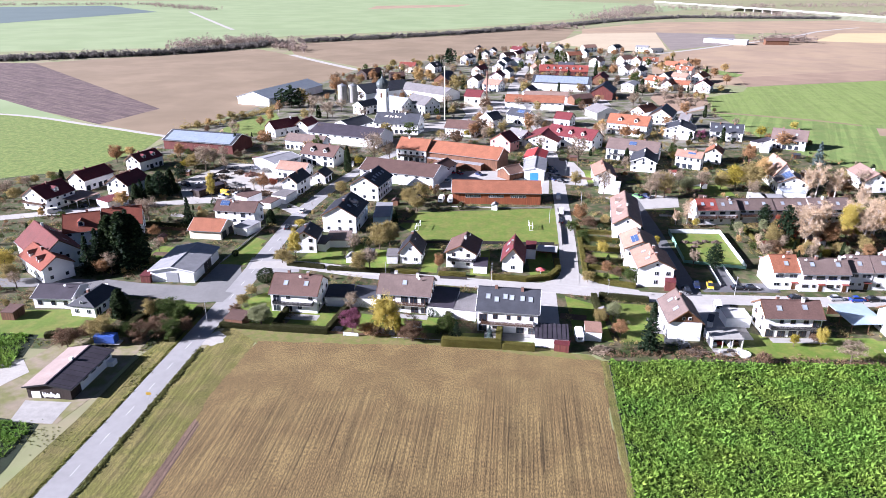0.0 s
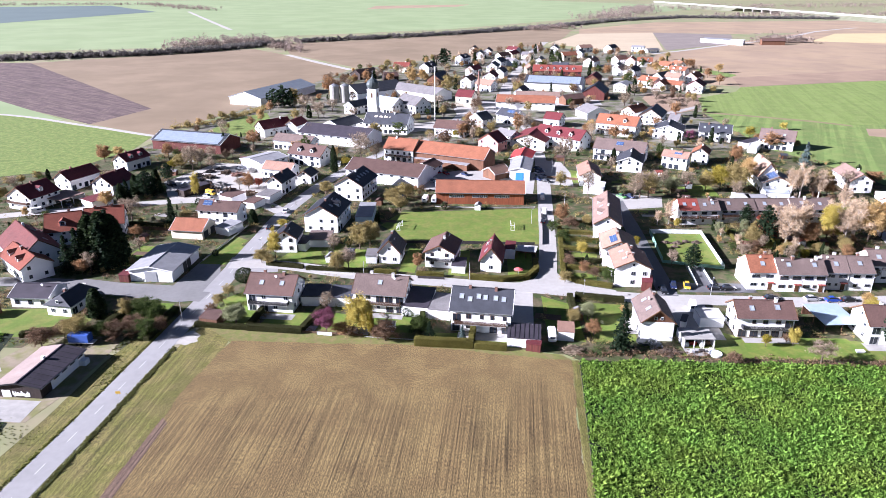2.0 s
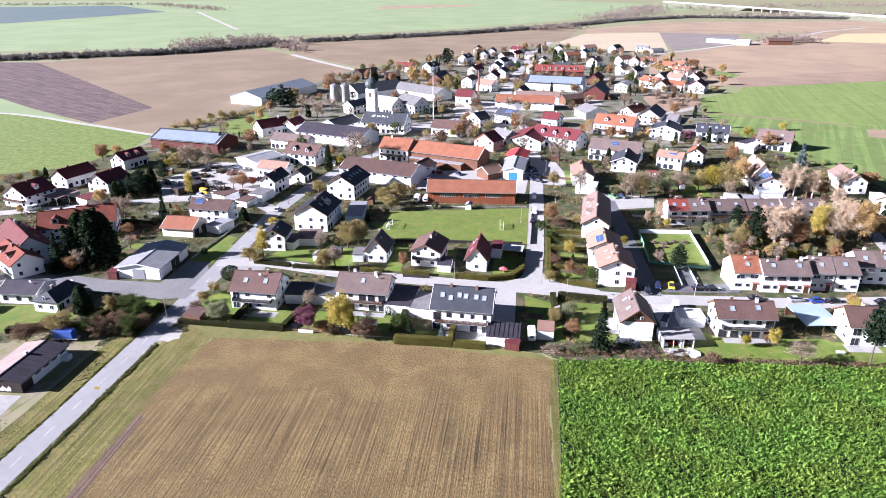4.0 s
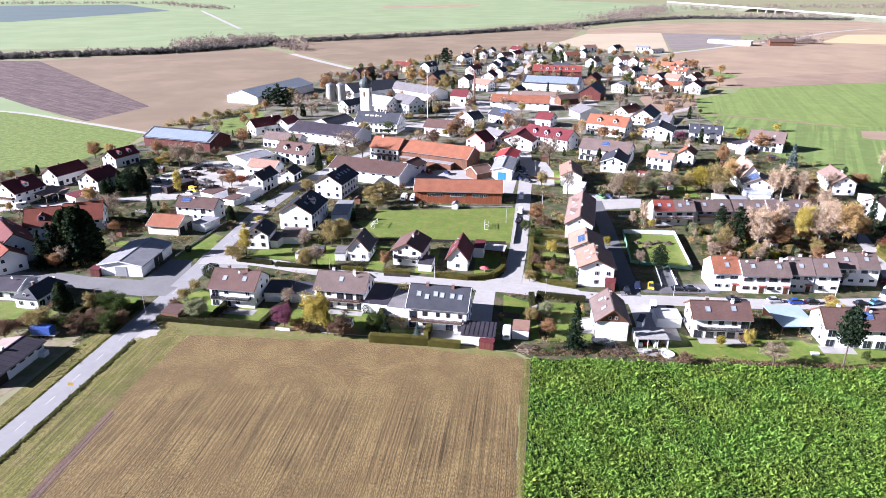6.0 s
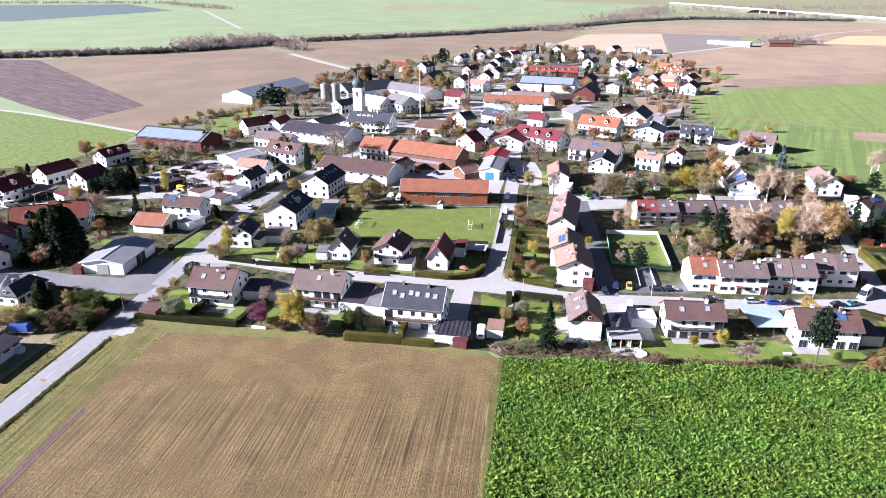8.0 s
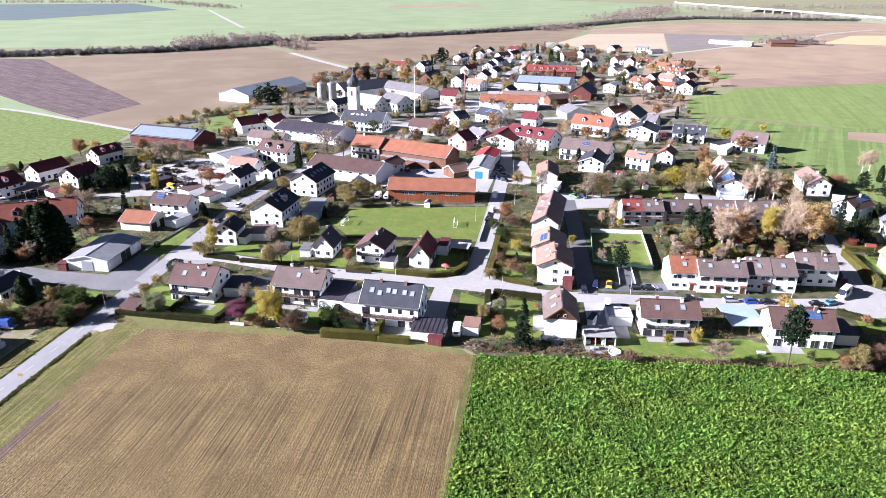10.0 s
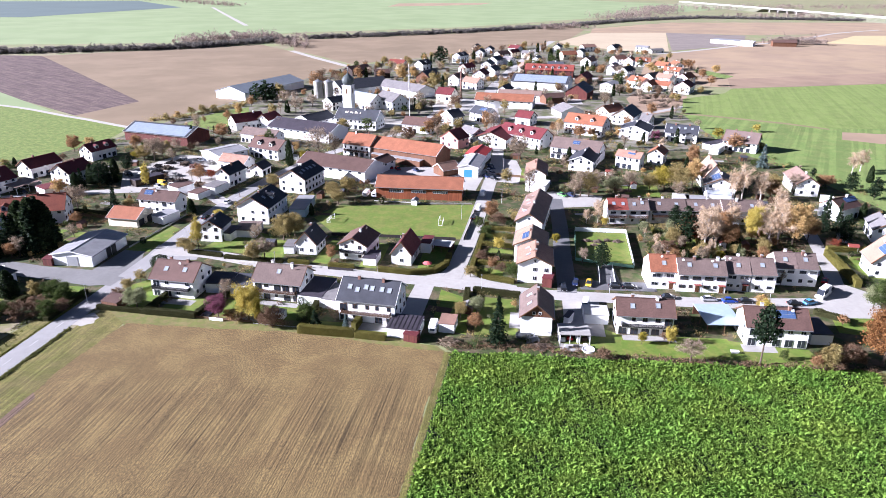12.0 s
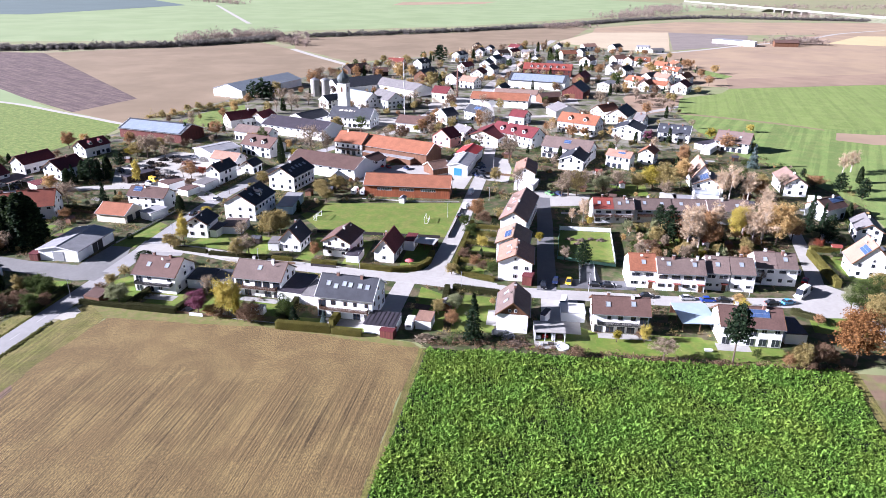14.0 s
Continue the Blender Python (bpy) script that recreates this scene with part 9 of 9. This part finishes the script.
def garden_shed(x, y, rot, lx, ly, rm, wm, label):
    """A small timber shed with a low gabled roof, a door and a window."""
    root = thing("garden_shed", x, y, rot, 0, label, "garden shed")
    bm = bmesh.new()
    box(bm, -lx / 2, -ly / 2, -0.05, lx / 2, ly / 2, 2.0)
    part("wall", bm, wm, root)
    part("roof", roof_mesh(lx + 0.5, ly + 0.5, 1.95, 2.7, 0.1, 0), rm, root)
    shared("door", "garden_shed_door", lambda b: box(b, -0.4, -0.04, 0, 0.4, 0.03, 1.85), M_DOOR, root, pose(-lx / 4, -ly / 2 - 0.01, 0))
    boxes.append((x, y, math.cos(radians(rot)), math.sin(radians(rot)), lx / 2 + 0.8, ly / 2 + 0.8))


rg = random.Random(5)
made = 0
while made < 34:
    x, y = rg.uniform(-125, 190), rg.uniform(150, 330)
    if not within(x, y, VILLAGE) or any(within(x, y, k) for k in KEEP) or not free(x, y, 2.2):
        continue
    rm, wm, lab = rg.choice(((ROOF["brown"], WALL["brownwood"], "small brown timber garden shed"), (ROOF["grey"], WALL["brownwood"], "small timber garden shed with grey felt roof"),
                             (ROOF["red"], WALL["white"], "small white garden hut with red roof"), (ROOF["metal"], WALL["panel"], "small white metal garden shed"), (ROOF["slate"], WALL["darkwood"], "small dark timber garden shed")))
    garden_shed(x, y, -12 + rg.choice((0, 90)), rg.uniform(2.2, 3.6), rg.uniform(1.9, 2.6), rm, wm, lab)
    made += 1
# narrow gardens behind the terraced row
for k, x in enumerate((107.5, 114, 121, 128, 135, 142)):
    if k % 2:
        hedge([(x, 190.5), (x + 2.2, 207)], 0.8, 1.1, "hedge_dark", "narrow hedge between terraced house gardens")
        fence([(x + 3, 211), (x + 4.5, 224)], 1.0, M_FWOOD, "wooden fence between terraced house gardens")
    else:
        fence([(x, 190.5), (x + 2.2, 207)], 1.0, M_FWOOD, "wooden fence between terraced house gardens")
        hedge([(x + 3, 211), (x + 4.5, 224)], 0.8, 1.2, "hedge", "narrow hedge between terraced house gardens")
for k, x in enumerate((111, 118, 131, 138)):
    garden_shed(x, 205 + (k * 3.7) % 5, 80, 2.4, 2.0, ROOF["brown" if k % 2 else "red"], WALL["brownwood" if k % 2 else "white"], "small garden hut behind the terraced houses")
made = 0
while made < 42:
    x, y = rg.uniform(104, 152), rg.uniform(189, 227)
    if not free(x, y, 0.4):
        continue
    plant(rg.choice(("gold", "birch", "yellowgreen", "orange", "bare", "olive", "pale_green", "thuja", "bare", "birch")), x, y, rg.uniform(3.7, 6.5), rg.uniform(0.8, 1.2))
    made += 1
# patches of paving and beds in the gardens
M_SOIL = mat("bed_soil", (0.1, 0.065, 0.04), 0.95, 0.35, 0.4, 0.5, 5)
made = 0
while made < 46:
    x, y = rg.uniform(-125, 190), rg.uniform(150, 330)
    if not within(x, y, VILLAGE) or any(within(x, y, k) for k in KEEP) or not free(x, y, 1.2):
        continue
    a, lx, ly = radians(-12 + rg.uniform(-5, 5)), rg.uniform(1.5, 3.5), rg.uniform(1.0, 2.2)
    c, s = math.cos(a), math.sin(a)
    pts = [(x + u * c - v * s, y + u * s + v * c) for u, v in ((-lx, -ly), (lx, -ly), (lx, ly), (-lx, ly))]
    kind = made % 3
    sheet(("paving", "bed", "lawn")[kind] + f"_small_{made}", pts, 0.05 + 0.0006 * made, (M_CONC, M_SOIL, M_LAWN2)[kind], ("pale paved garden seat", "bare dug garden bed", "small lawn between beds")[kind], ("paving", "bed", "lawn")[kind])
    made += 1


def open_shelter(x, y, rot):
    """Open flat roofed garden shelter with posts, bench and stored things."""
    root = thing("garden_shelter", x, y, rot, 0, "open flat roofed garden shelter full of stored things", "shelter")
    bm = bmesh.new()
    box(bm, -3.8, 0.2, 2.45, 3.8, 6.0, 2.65)
    part("roof", bm, M_CONC, root)
    for u in (-3.6, -1.2, 1.2, 3.6):
        for v in (0.4, 5.8):
            bm = bmesh.new()
            box(bm, u - 0.07, v - 0.07, -0.05, u + 0.07, v + 0.07, 2.46)
            part("post", bm, M_FRAME, root)
    bm = bmesh.new()
    box(bm, -3.8, 5.85, -0.05, 3.8, 6.0, 2.44)
    part("back_wall", bm, WALL["white"], root)
    for u in (-3.8, 0.6, 3.65):
        bm = bmesh.new()
        box(bm, u, 0.55, -0.05, u + 0.15, 5.84, 2.44)
        part("side_wall", bm, WALL["white"], root)
    bm = bmesh.new()
    box(bm, -3.8, -3.4, -0.05, 3.8, 0.2, 0.06)
    part("terrace_slab", bm, M_CONC, root)
    for k, (u, v, w, d, h, m) in enumerate(((-2.8, 1.4, 1.2, 0.8, 0.9, M_FRAME), (-1.0, 2.2, 1.6, 0.8, 0.75, PAINT["red"]), (0.9, 1.2, 0.9, 0.9, 1.3, M_FRAME), (2.6, 2.0, 1.3, 0.7, 1.0, M_FWOOD), (0.2, -1.2, 1.4, 0.8, 0.5, M_FDARK), (-2.2, -1.6, 0.9, 0.9, 0.6, M_STEEL), (2.4, -1.0, 1.0, 0.6, 0.8, M_FRAME))):
        bm = bmesh.new()
        box(bm, u - w / 2, v - d / 2, 0.06, u + w / 2, v + d / 2, 0.06 + h)
        bmesh.ops.bevel(bm, geom=bm.edges[:], offset=0.06, segments=1, affect="EDGES")
        part("stored_box", bm, m, root)


open_shelter(71.6, 142.0, -2)

# ---- beds, perennials and low growth of the gardens ----
area = np.array([b[:6] for b in boxes])


def clear_of(px, py):
    """Which points lie on no street, house or yard."""
    ok = np.ones(len(px), bool)
    for bx, by, c, s, hx, hy in area:
        u, v = (px - bx) * c + (py - by) * s, -(px - bx) * s + (py - by) * c
        ok &= ~((abs(u) < hx - 0.5) & (abs(v) < hy - 0.5))
    for wx, wy in ways:
        ok &= (px - wx) ** 2 + (py - wy) ** 2 > 18
    return ok


rs = np.random.RandomState(41)
for nm, m, number, hmin, hmax, label in (("growth_rust", LEAF["rust"], 560, 0.3, 1.4, "brown wilted perennials in the garden beds"), ("growth_olive", LEAF["olive"], 700, 0.3, 1.7, "olive low shrubs in the garden beds"),
                                         ("growth_green", LEAF["green"], 760, 0.3, 1.6, "dark green ground cover and low shrubs"), ("growth_dry", M_DRY, 320, 0.2, 0.7, "pale dry grasses in the gardens")):
    cx, cy = rs.uniform(-190, 215, number * 4), 140 + 240 * rs.uniform(size=number * 4) ** 1.3
    keep = np.array([within(a, b, VILLAGE) and not any(within(a, b, k) for k in KEEP) for a, b in zip(cx, cy)])
    cx, cy = cx[keep][:number], cy[keep][:number]
    turn = np.radians(rs.choice([-12, 78], len(cx)) + rs.normal(size=len(cx)) * 8)
    n = 11
    along, across = rs.normal(size=(len(cx), n)) * 2.2, rs.normal(size=(len(cx), n)) * 0.6
    px = (cx[:, None] + along * np.cos(turn)[:, None] - across * np.sin(turn)[:, None]).ravel()
    py = (cy[:, None] + along * np.sin(turn)[:, None] + across * np.cos(turn)[:, None]).ravel()
    ok = clear_of(px, py)
    ok &= np.array([not any(within(a, b, k) for k in KEEP + LAWNS) for a, b in zip(px, py)])
    px, py = px[ok], py[ok]
    hh = rs.uniform(hmin, hmax, len(px))
    q = rs.normal(size=(len(px), 26, 3)) * np.array([0.36, 0.36, 0.3]) * hh[:, None, None]
    q[:, :, 2] = abs(q[:, :, 2]) + rs.uniform(0, 0.6, (len(px), 26)) * hh[:, None]
    q += np.stack([px, py, np.full(len(px), 0.03)], 1)[:, None, :]
    lv, lf = quads(q.reshape(-1, 3), 0.085, rs, 0, 0.6)
    tagged(new(nm, put_mesh(nm, lv, lf, m)), label, "low plants", kind="stuff")

join_distant()
